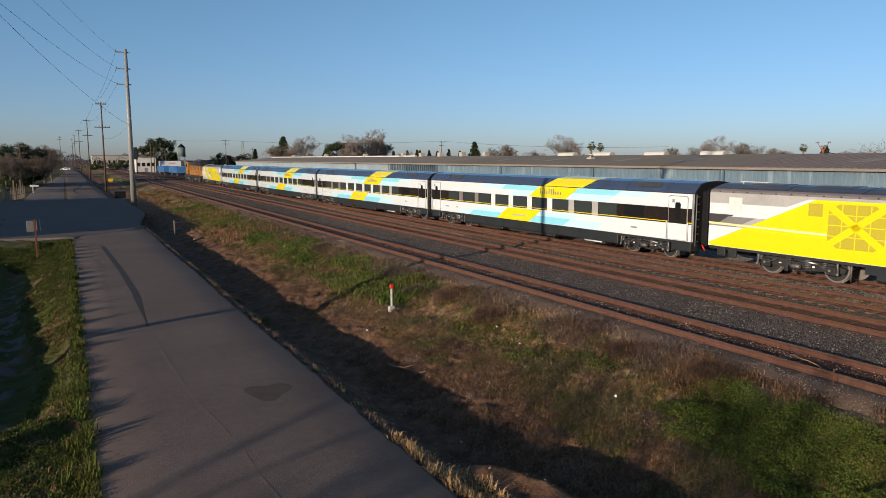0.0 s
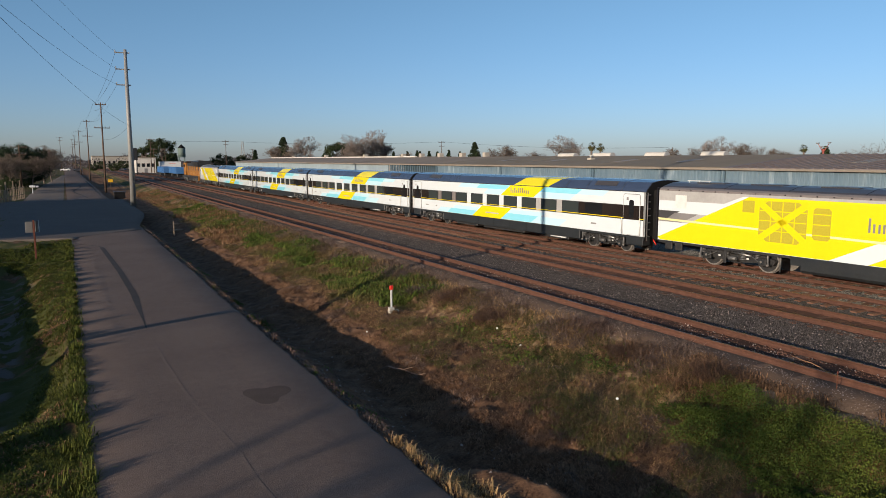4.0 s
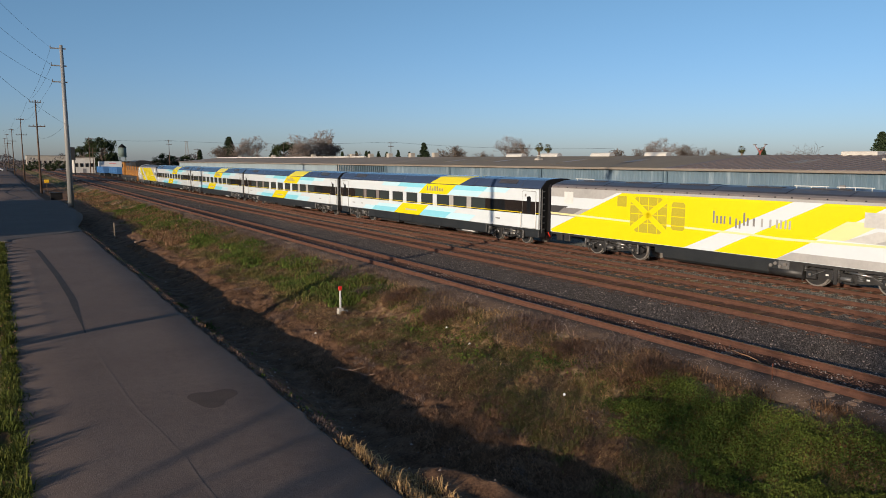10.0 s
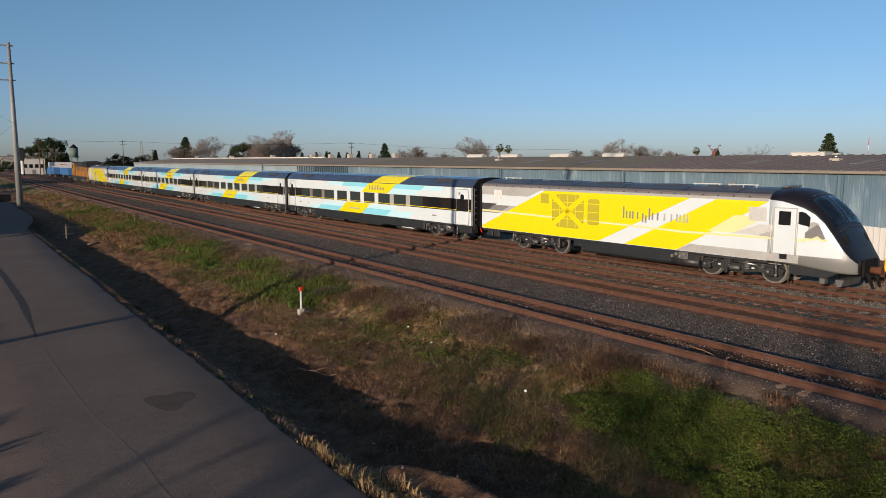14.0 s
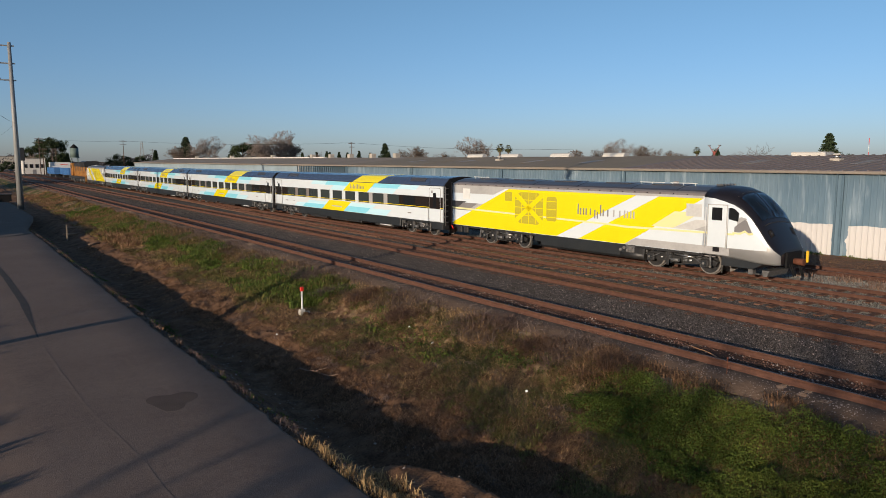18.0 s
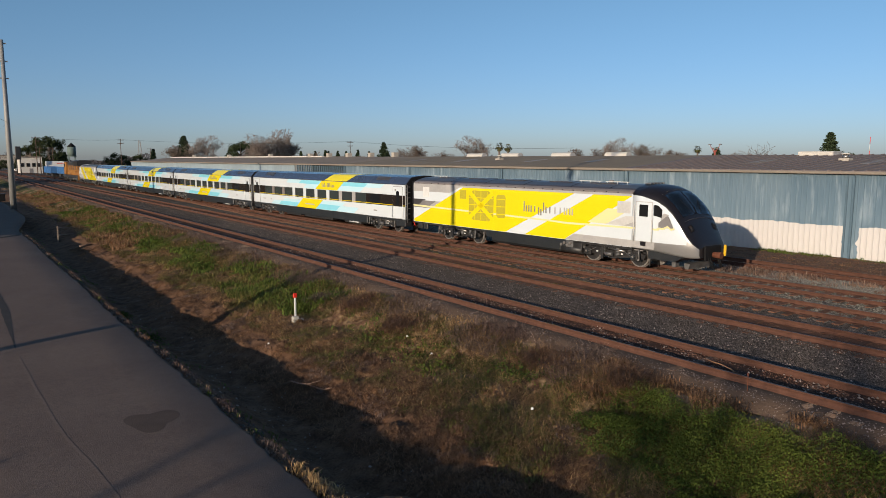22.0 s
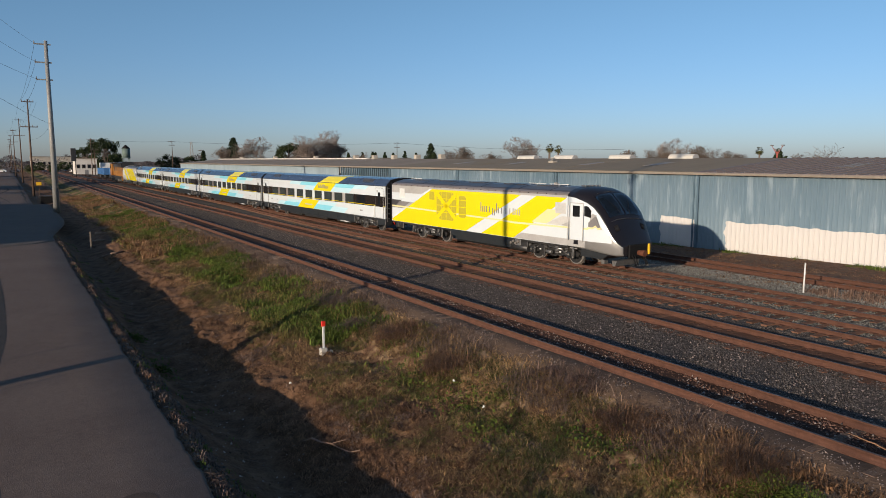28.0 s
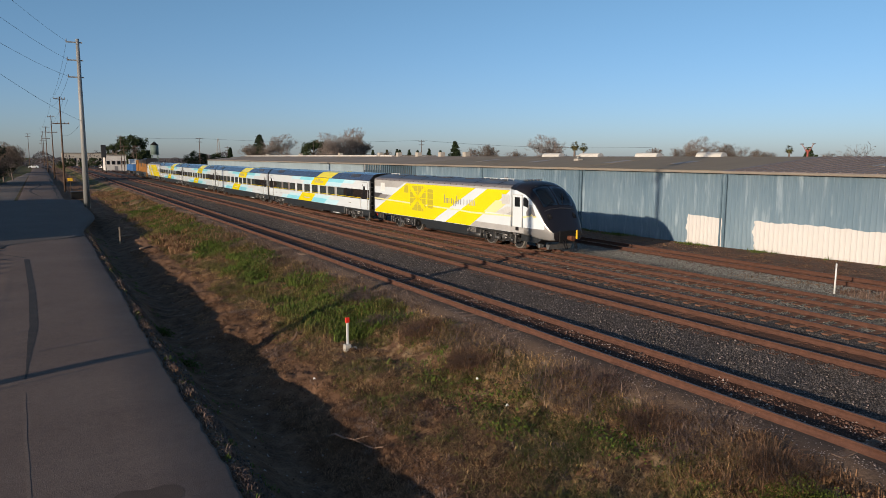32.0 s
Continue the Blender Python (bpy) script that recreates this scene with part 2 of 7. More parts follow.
M_CARDARK = mat("car_dark_paint", (0.05, 0.05, 0.06), 0.3)
M_TANK = mat("water_tank_paint", (0.11, 0.16, 0.15), 0.6, col2=(0.16, 0.2, 0.18), scale=0.8)
M_REDSTEEL = mat("red_tower_steel", (0.35, 0.10, 0.08), 0.6)
M_BLADE_G = mat("green_grass", (0.064, 0.104, 0.016), 0.85, col2=(0.115, 0.138, 0.030), scale=0.4, rnd=0.45)
M_STALK = mat("grey_stalks", (0.276, 0.189, 0.141), 0.95, col2=(0.159, 0.097, 0.073), scale=0.4, rnd=0.4)
M_BLADE_D = mat("dry_grass", (0.488, 0.310, 0.141), 0.9, col2=(0.276, 0.160, 0.073), scale=0.4, rnd=0.45)
M_OLIVE = mat("olive_grass", (0.132, 0.118, 0.032), 0.9, col2=(0.205, 0.165, 0.06), scale=0.4, rnd=0.45)
M_BLADE_B = mat("brown_weeds", (0.196, 0.105, 0.057), 0.9, col2=(0.325, 0.186, 0.100), scale=0.4, rnd=0.45)
M_WEED = mat("green_weeds", (0.031, 0.055, 0.009), 0.85, col2=(0.088, 0.106, 0.018), scale=0.5, rnd=0.5)
M_VERGE = mat("verge_green", (0.058, 0.076, 0.013), 0.9, col2=(0.105, 0.110, 0.022), scale=0.5, rnd=0.45)
M_WOODFENCE = mat("fence_wood", (0.26, 0.205, 0.155), 0.9, col2=(0.15, 0.12, 0.095), scale=2, stretch=(1, 1, 0.2))
M_LITTER = mat("litter_white", (0.75, 0.75, 0.73), 0.6)


# ---- geometry helpers ----
def bm_box(bm, x0, x1, y0, y1, z0, z1):
    v = [bm.verts.new((x, y, z)) for x in (x0, x1) for y in (y0, y1) for z in (z0, z1)]
    for f in ((0, 1, 3, 2), (4, 6, 7, 5), (0, 4, 5, 1), (2, 3, 7, 6), (0, 2, 6, 4), (1, 5, 7, 3)):
        bm.faces.new([v[i] for i in f])
    return bm


def bevelled(bm, w, seg=1):
    bmesh.ops.bevel(bm, geom=list(bm.edges), offset=w, segments=seg, affect="EDGES", profile=0.6)
    return bm


def box(x0, x1, y0, y1, z0, z1, bev=0.0):
    bm = bm_box(bmesh.new(), x0, x1, y0, y1, z0, z1)
    bmesh.ops.recalc_face_normals(bm, faces=bm.faces)
    return bevelled(bm, bev) if bev else bm


def bm_cyl(bm, p, q, r0, r1=None, seg=12, caps=True):
    """A tapered round bar from p to q."""
    r1 = r0 if r1 is None else r1
    p, q = Vector(p), Vector(q)
    d = (q - p).normalized()
    a = d.orthogonal().normalized()
    b = d.cross(a)
    lo, hi = [], []
    for i in range(seg):
        t = 2 * math.pi * i / seg
        o = a * math.cos(t) + b * math.sin(t)
        lo.append(bm.verts.new(p + o * r0))
        hi.append(bm.verts.new(q + o * r1))
    for i in range(seg):
        j = (i + 1) % seg
        f = bm.faces.new((lo[i], lo[j], hi[j], hi[i]))
        f.smooth = seg > 6
    if caps:
        bm.faces.new(lo[::-1])
        bm.faces.new(hi)
    return bm


def cyl(p, q, r0, r1=None, seg=12):
    return bm_cyl(bmesh.new(), p, q, r0, r1, seg)


def prism(points, axis, a, b):
    """A polygon in the plane across axis ('x': (y, z) points, 'y': (x, z)), swept from a to b along it."""
    bm = bmesh.new()
    put = {"x": lambda u, v, w: (w, u, v), "y": lambda u, v, w: (u, w, v), "z": lambda u, v, w: (u, v, w)}[axis]
    lo = [bm.verts.new(put(u, v, a)) for u, v in points]
    hi = [bm.verts.new(put(u, v, b)) for u, v in points]
    k = len(points)
    for i in range(k):
        bm.faces.new((lo[i], lo[(i + 1) % k], hi[(i + 1) % k], hi[i]))
    bm.faces.new(lo[::-1])
    bm.faces.new(hi)
    bmesh.ops.recalc_face_normals(bm, faces=bm.faces)
    return bm


def mesh_of(name, bm, material):
    me = bpy.data.meshes.new(name)
    bm.to_mesh(me)
    bm.free()
    for m in material if isinstance(material, (list, tuple)) else [material]:
        me.materials.append(m)
    return me


def part(name, bm, material, parent, label=""):
    ob = new(name, mesh_of(name, bm, material))
    ob.parent = parent
    return tagged(ob, label)


def thing(name, bm, material, label, category, group="", kind="", at=None):
    ob = new(name, mesh_of(name, bm, material) if bm else None)
    if at is not None:
        ob.matrix_basis = at
    return tagged(ob, label, category, group, kind)


def soup(name, verts, faces, material, smooth=False):
    """An object from arrays: verts (n, 3), faces (m, 3 or 4)."""
    me = bpy.data.meshes.new(name)
    verts, faces = np.asarray(verts, np.float32), np.asarray(faces, np.int32)
    k = faces.shape[1]
    me.vertices.add(len(verts))
    me.vertices.foreach_set("co", verts.ravel())
    me.loops.add(faces.size)
    me.loops.foreach_set("vertex_index", faces.ravel())
    me.polygons.add(len(faces))
    me.polygons.foreach_set("loop_start", np.arange(0, faces.size, k, dtype=np.int32))
    if smooth:
        me.polygons.foreach_set("use_smooth", np.ones(len(faces), bool))
    me.update(calc_edges=True)
    me.validate()
    me.materials.append(material)
    return new(name, me)


# ---- ground ----
PROFILE = [(-3000, -0.8), (-60, -0.8), (-26, -0.75), (-20.6, -0.78), (-19.3, -1.85), (-18.3, -2.0), (-17.3, -1.55), (-16.4, -0.90), (-15.7, -0.80), (-15.45, -0.80),
           (-15.2, -0.95), (-10.3, -0.95), (-9.75, -0.87), (-9.4, -1.25), (-8.9, -1.72), (-8.2, -1.92), (-7.3, -1.74), (-5.8, -1.30), (-4.6, -1.07), (-3.5, -0.98),
           (-2.7, -0.75), (-1.7, -0.43), (-0.9, -0.34), (0.0, -0.36), (14.5, -0.36), (16.0, -0.32), (19.0, -0.40), (24.0, -0.66), (30.0, -0.93), (60, -0.95), (3000, -0.95)]
PX, PZ = [p[0] for p in PROFILE], [p[1] for p in PROFILE]


def smooth(a, b, v):
    t = np.clip((v - a) / (b - a), 0, 1)
    return t * t * (3 - 2 * t)


def wob(x, y, s, seed=0.0):
    return (np.sin(x * 1.7 / s + seed) * np.cos(y * 1.3 / s + 2 * seed) + np.sin(x * 0.9 / s - y * 1.1 / s + seed * 3) + 0.6 * np.sin(3.1 * x / s + 2.3 * y / s + seed)) / 2.6


def lattice(i, j, seed):
    h = np.sin(i * 127.1 + j * 311.7 + seed * 74.7) * 43758.5453
    return h - np.floor(h)


def fbm(x, y, cell, seed=0.0, octaves=3):
    """Value noise from 0 to 1 in a few octaves; cell: the size of its largest lumps."""
    x, y = np.asarray(x, float) / cell + 57.3 + seed, np.asarray(y, float) / cell + 19.1
    out, amp, tot = 0.0, 1.0, 0.0
    for _ in range(octaves):
        i, j = np.floor(x), np.floor(y)
        u, v = x - i, y - j
        u, v = u * u * (3 - 2 * u), v * v * (3 - 2 * v)
        a, b, c, d = lattice(i, j, seed), lattice(i + 1, j, seed), lattice(i, j + 1, seed), lattice(i + 1, j + 1, seed)
        out = out + amp * (a + (b - a) * u + (c - a) * v + (a - b - c + d) * u * v)
        tot += amp
        amp *= 0.55
        x, y = x * 2.03 + 11.7, y * 2.03 + 5.1
    return out / tot


def ground_z(x, y):
    x, y = np.asarray(x, float), np.asarray(y, float)
    xs = x + (0.35 * wob(0 * y, y, 4.0, 1.3) - 1.9 * smooth(14, 9, y)) * smooth(-9.6, -8.6, x) * smooth(-2.0, -4.0, x)
    # the ditch across the road eats into its edge at one spot and fades out nearer by
    xs = xs - smooth(-15.55, -15.9, x) * (0.55 + 0.4 * np.exp(-((y - 23.5) / 3.2) ** 2) - 0.8 * smooth(29, 38, y) - 3.1 * smooth(18.5, 14.5, y))
    z = np.interp(xs, PX, PZ)
    # the culvert under the side street, and shallower ditches beyond it
    fill = smooth(78, 88, y) * (1 - smooth(112, 122, y)) + 0.75 * smooth(112, 122, y)
    fill = np.where(x < -12, np.maximum(fill, smooth(42, 50, y)), fill)
    z = np.where(x < -1, z + (np.maximum(z, -0.9) - z) * fill, z)
    z = z + 0.20 * smooth(19.5, 24.5, x) * smooth(60, 33, x) * smooth(41, 22, y)
    rough = (0.6 + 0.4 * smooth(-7.6, -6.8, x)) * smooth(-9.5, -8.5, x) * smooth(0.0, -1.5, x) + smooth(-15.8, -16.8, x) * smooth(-40, -25, x) * smooth(110, 58, y)
    z = z + rough * (0.10 * wob(x, y, 1.1, 0.5) + 0.34 * (fbm(x, y, 1.1, 2.0, 4) - 0.5) + 0.22 * (fbm(x, y, 0.30, 4.0, 2) - 0.5))
    return z


def geom_steps(a, b, first, grow):
    out, s = [a], first
    while out[-1] < b:
        out.append(out[-1] + s)
        s *= grow
    return out


xs = [-3000, -1200, -500, -200, -90, -50, -35, -28] + list(np.arange(-25, -15.6, 0.3)) + [-15.55, -15.42, -15.2, -10.3, -9.8] + list(np.arange(-9.65, 0.1, 0.09)) + [1, 4, 8, 12, 14, 15, 16, 18, 19.5, 20.5, 21.5, 22.5, 24, 26, 28, 30, 60, 150, 400, 1200, 3000]
ys = [-400, -150, -60, -30, -15, -8, -4] + list(np.arange(-2, 4, 0.2)) + list(np.arange(4, 32, 0.1)) + list(np.arange(32, 40, 0.16)) + geom_steps(40.2, 300, 0.25, 1.035) + [380, 500, 800, 1500, 3000]
gx, gy = np.meshgrid(np.array(xs, float), np.array(ys, float))
nx, ny = len(xs), len(ys)
gv = np.stack([gx.ravel(), gy.ravel(), ground_z(gx, gy).ravel()], 1)
ii = (np.arange(ny - 1)[:, None] * nx + np.arange(nx - 1)).ravel()
gf = np.stack([ii, ii + 1, ii + nx + 1, ii + nx], 1)


def ground_material():
    m = mat("earth", (0.064, 0.033, 0.019), 0.95, col2=(0.205, 0.114, 0.066), scale=1.6, bump=1.0, bump_scale=16)
    nt = m.node_tree
    n, ln = nt.nodes, nt.links
    b = n["Principled BSDF"]
    dirt = b.inputs["Base Color"].links[0].from_socket
    tc = n.new("ShaderNodeTexCoord")

    def noise(scale, detail=4):
        t = n.new("ShaderNodeTexNoise")
        t.inputs["Scale"].default_value, t.inputs["Detail"].default_value = scale, detail
        ln.new(tc.outputs["Object"], t.inputs["Vector"])
        return t.outputs["Fac"]

    def ranged(sock, a, c):
        r = n.new("ShaderNodeMapRange")
        r.interpolation_type = "SMOOTHSTEP"
        r.inputs["From Min"].default_value, r.inputs["From Max"].default_value = a, c
        ln.new(sock, r.inputs["Value"])
        return r.outputs[0]

    def math_op(op, p, q):
        o = n.new("ShaderNodeMath")
        o.operation = op
        for k, v in enumerate((p, q)):
            if isinstance(v, (int, float)):
                o.inputs[k].default_value = v
            else:
                ln.new(v, o.inputs[k])
        return o.outputs[0]

    def mixed(fac, p, q):
        x = n.new("ShaderNodeMix")
        x.data_type = "RGBA"
        ln.new(fac, x.inputs["Factor"])
        for k, v in (("A", p), ("B", q)):
            if isinstance(v, tuple):
                x.inputs[k].default_value = (*v, 1)
            else:
                ln.new(v, x.inputs[k])
        return x.outputs["Result"]

    sep = n.new("ShaderNodeSeparateXYZ")
    ln.new(tc.outputs["Object"], sep.inputs[0])
    X, Y = sep.outputs[0], sep.outputs[1]
    # mossy green on the verge and in strips of the bank, straw-coloured litter on the bank, plain dirt by the road
    straw = math_op("MULTIPLY", ranged(noise(2.3), 0.45, 0.6), math_op("MULTIPLY", ranged(X, -5.6, -4.4), ranged(X, -0.2, -1.0)))
    c = mixed(math_op("MULTIPLY", straw, 0.8), dirt, (0.37, 0.25, 0.14))
    # pale trodden dirt along the near rail
    c = mixed(math_op("MULTIPLY", math_op("MULTIPLY", ranged(X, -1.75, -1.3), ranged(X, -0.1, -0.4)), math_op("MULTIPLY", ranged(Y, 42, 28), ranged(noise(1.4), 0.3, 0.5))), c, (0.21, 0.15, 0.108))
    green_l = math_op("MULTIPLY", ranged(X, -15.4, -16.0), ranged(noise(0.5), 0.35, 0.5))
    green_r = math_op("MULTIPLY", math_op("MULTIPLY", ranged(X, -4.6, -3.6), ranged(X, -1.2, -1.8)), math_op("MULTIPLY", ranged(Y, 26, 31), ranged(noise(0.45), 0.38, 0.5)))
    c = mixed(math_op("MULTIPLY", math_op("MAXIMUM", green_l, green_r), 0.8), c, (0.048, 0.068, 0.015))
    # pale dried mud on the floor of the ditch across the road
    mud = math_op("MULTIPLY", math_op("MULTIPLY", ranged(X, -19.0, -18.5), ranged(X, -17.2, -17.6)), math_op("MULTIPLY", ranged(noise(1.3), 0.5, 0.56), ranged(Y, 50, 40)))
    c = mixed(mud, c, (0.125, 0.108, 0.095))
    # grey stones beside the far tracks, tan dry land beyond
    stones = math_op("MULTIPLY", ranged(X, -1.2, -0.5), ranged(noise(40, 2), 0.3, 0.6))
    c = mixed(math_op("MULTIPLY", stones, 0.6), c, (0.12, 0.105, 0.09))
    ln.new(c, b.inputs["Base Color"])
    return m


ground = soup("ground", gv, gf, ground_material(), smooth=True)
tagged(ground, "bare brown earth with dry litter and green patches", "ground", kind="structure")


# ---- road ----
def strip(name, left, right, ys, z, thick, material):
    """A sheet with thickness between two wavy edges given as functions of y."""
    ys = np.asarray(ys, float)
    l, r = left(ys), right(ys)
    k = len(ys)
    cols = [np.stack([l, ys, 0 * ys + z - thick], 1), np.stack([l, ys, 0 * ys + z - 0.015], 1)]
    for f in (0.01, 0.25, 0.5, 0.75, 0.99):
        cols.append(np.stack([l + (r - l) * f, ys, z + 0.03 * (1 - (2 * f - 1) ** 2) + 0 * ys], 1))
    cols += [np.stack([r, ys, 0 * ys + z - 0.015], 1), np.stack([r, ys, 0 * ys + z - thick], 1)]
    v = np.stack(cols, 1).reshape(-1, 3)
    w = len(cols)
    i = (np.arange(k - 1)[:, None] * w + np.arange(w - 1)).ravel()
    return soup(name, v, np.stack([i, i + 1, i + w + 1, i + w], 1), material, smooth=True)


ry = np.concatenate([np.arange(-40, 0, 0.5), np.arange(0, 60, 0.12), np.arange(60, 140, 1.0), np.arange(140, 620, 10.0)])
ROAD_L = lambda y: -15.5 + 0.07 * wob(0 * y, y, 2.3, 0.2) + 0.03 * wob(0 * y, y, 0.35, 1.0)
ROAD_R = lambda y: -10.0 + 0.05 * wob(0 * y, y, 3.5, 2.2) + 0.05 * wob(0 * y, y, 0.5, 3.0) + 0.03 * wob(0 * y, y, 0.16, 5.0)
road = strip("road", ROAD_L, ROAD_R, ry, -0.80, 0.2, M_ASPHALT)
tagged(road, "worn grey asphalt lane with a tar-sealed centre joint", "road", kind="structure")

sy = np.concatenate([np.arange(57, 66, 0.5), np.arange(66, 113.5, 1.5)])
side = strip("side_street", lambda y: -15.4 - 60 * smooth(56.0, 62.5, y) ** 3,
             lambda y: -10.1 + 1.9 * smooth(64, 84, y) - 5.0 * smooth(63.4, 58.0, y), sy, -0.762, 0.2, M_NEWTAR)
tagged(side, "grey asphalt of the side street junction", "road", kind="structure")


# long hall behind the verge, out of view: its shadow lies across the junction
hall = thing("hall", None, None, "long plain hall that shades the side street", "building")
part("wall", box(-62, -45, 50.1, 99.6, -1.0, 7.3), M_TAN, hall)
part("roof", prism([(-62.4, 7.3), (-44.8, 7.3), (-53.5, 8.0)], "y", 50.0, 99.7), M_ROOF, hall)

lane_y = np.arange(112.6, 300, 2.0)
apron = strip("lane_apron", lambda y: -22.2 + 0.032 * (y - 112) + 0.3 * wob(0 * y, y, 3, 1), lambda y: -15.2 + 0 * y, lane_y, -0.815, 0.2, M_APRON)
tagged(apron, "dusty pale asphalt margin beside the far lane", "road", kind="structure")


def road_z(x):
    """The height of the cambered asphalt at x."""
    f = (np.asarray(x, float) + 15.5) / 5.5
    return np.interp(f, [0, 0.01, 0.25, 0.5, 0.75, 0.99, 1], [-0.815, -0.80, -0.7775, -0.77, -0.7775, -0.80, -0.815])


def ribbon(pts, width, z):
    """A thin flat band along points, with uneven width."""
    p = np.array(pts, float)
    d = np.gradient(p, axis=0)
    nrm = np.stack([-d[:, 1], d[:, 0]], 1) / np.linalg.norm(d, axis=1)[:, None]
    w = width * np.clip(np.arange(len(p)) / 16, 0.2, 1)[:, None] * (1 + 0.10 * np.sin(np.arange(len(p)) * 1.9) * np.cos(np.arange(len(p)) * 0.7))[:, None]
    a, b = p + nrm * w / 2, p - nrm * w / 2
    v = np.concatenate([np.c_[a, road_z(a[:, 0]) + z], np.c_[b, road_z(b[:, 0]) + z]])
    i = np.arange(len(p) - 1)
    k = len(p)
    return v, np.stack([i, i + k, i + k + 1, i + 1], 1)


def road_mark(name, lines, width, label, material=None, z=0.004):
    vs, fs, k = [], [], 0
    for pts in lines:
        v, f = ribbon(pts, width, z)
        vs.append(v), fs.append(f + k)
        k += len(v)
    ob = soup(name, np.concatenate(vs), np.concatenate(fs), material or M_TAR)
    tagged(ob, label, kind="structure", category="road")
    return ob


jy = np.arange(-5, 24.5, 0.4)
road_mark("centre_joint", [np.stack([np.interp(jy, [-5, 8, 13.4, 17.9, 24.5], [-12.6, -12.65, -12.87, -13.28, -13.45]) + 0.03 * wob(0 * jy, jy, 0.8, 1), jy], 1)], 0.07, "faint pale worn joint along the asphalt", M_SEAM)
ty = np.arange(25.5, 51.4, 0.35)
tx = np.interp(ty, [24, 28.4, 32.2, 39.3, 45, 51.6], [-13.46, -13.36, -13.26, -13.35, -13.52, -13.72])
road_mark("tar_seal", [np.stack([tx, ty], 1)], 0.27, "broad tar seal over a crack in the asphalt")
by_ = np.arange(16)
road_mark("tar_seal", [np.stack([-13.72 - 0.19 * by_[::-1], 51.5 + 0.36 * by_[::-1]], 1), np.stack([-14.4 - 0.10 * by_[::-1], 50.6 + 0.22 * by_[::-1]], 1)], 0.13, "narrow tar seals branching off to the verge")
far_y = np.arange(118, 215, 1.5)
road_mark("tar_patch", [np.stack([-10.6 + 0.15 * wob(0 * far_y, far_y, 3, 2), far_y], 1), np.stack([-13.5 + 0.8 * np.sin(far_y * 0.12), far_y], 1)[:40]], 0.4, "tar repairs on the far stretch of asphalt")
# damp oval spot
a = np.linspace(0, 2 * math.pi, 40, endpoint=False)
rr = 1 + 0.12 * np.sin(2 * a + 1) + 0.22 * np.sin(3 * a + 0.6)
spot = np.stack([-11.5 + 0.50 * rr * np.cos(a), 16.75 + 0.66 * rr * np.sin(a), road_z(-11.5 + 0.50 * rr * np.cos(a)) + 0.004], 1)
stain = soup("road_stain", np.concatenate([spot, [[-11.5, 16.75, float(road_z(-11.5)) + 0.0045]]]), [(i, (i + 1) % 40, 40) for i in range(40)], M_STAIN)
tagged(stain, "darker damp spot on the asphalt", "road", kind="structure")


# ---- railway ----
def d_near(y):
    """The near rail of the train's track: it runs together with the third track far away."""
    return 9.9 + 0.25 * np.log1p(np.exp((78 - np.asarray(y, float)) / 8))


def c_near(y):
    return 8.42 + (d_near(y) - 8.42) * smooth(55, 100, np.asarray(y, float))


GAUGE = 1.435
TRACKS = {"a": lambda y: 0.0 * np.asarray(y, float), "b": lambda y: 5.07 + 0.0 * np.asarray(y, float), "c": c_near, "d": d_near, "e": lambda y: 17.6 + 0.0 * np.asarray(y, float)}
rail_y = np.concatenate([np.arange(-60, 0, 6.0), np.arange(0, 120, 2.0), np.arange(120, 620, 20.0)])

# ballast bed: one sheet under all the tracks, with low crowns
bx = np.array([-1.1, -0.75, -0.3, 0.0, 0.7, 1.435, 2.0, 2.6, 3.4, 4.2, 4.8, 5.8, 6.5, 7.2, 7.8, 8.4, 9.2, 10.0, 10.8, 11.6, 12.4, 13.2, 14.0, 14.8, 15.4])
bz = np.array([-0.40, -0.188, -0.178, -0.175, -0.175, -0.175, -0.19, -0.21, -0.21, -0.2, -0.175, -0.175, -0.175, -0.2, -0.2, -0.175, -0.175, -0.175, -0.18, -0.175, -0.175, -0.175, -0.18, -0.25, -0.4])
by = np.concatenate([np.arange(-60, 0, 5.0), np.arange(0, 60, 0.4), np.arange(60, 150, 2), np.arange(150, 620, 20)])
BX, BY = np.meshgrid(bx, by)
bv = np.stack([BX.ravel(), BY.ravel(), (np.tile(bz, len(by)) + 0.018 * wob(BX, BY, 0.5, 1.0).ravel())], 1)
i0 = (np.arange(len(by) - 1)[:, None] * len(bx) + np.arange(len(bx) - 1)).ravel()
ballast = soup("ballast", bv, np.stack([i0, i0 + 1, i0 + len(bx) + 1, i0 + len(bx)], 1), M_BALLAST, smooth=True)
nt = M_BALLAST.node_tree
bsdf = nt.nodes["Principled BSDF"]
old = bsdf.inputs["Base Color"].links[0].from_socket
tcx = nt.nodes.new("ShaderNodeTexCoord")
spx = nt.nodes.new("ShaderNodeSeparateXYZ")
nt.links.new(tcx.outputs["Object"], spx.inputs[0])
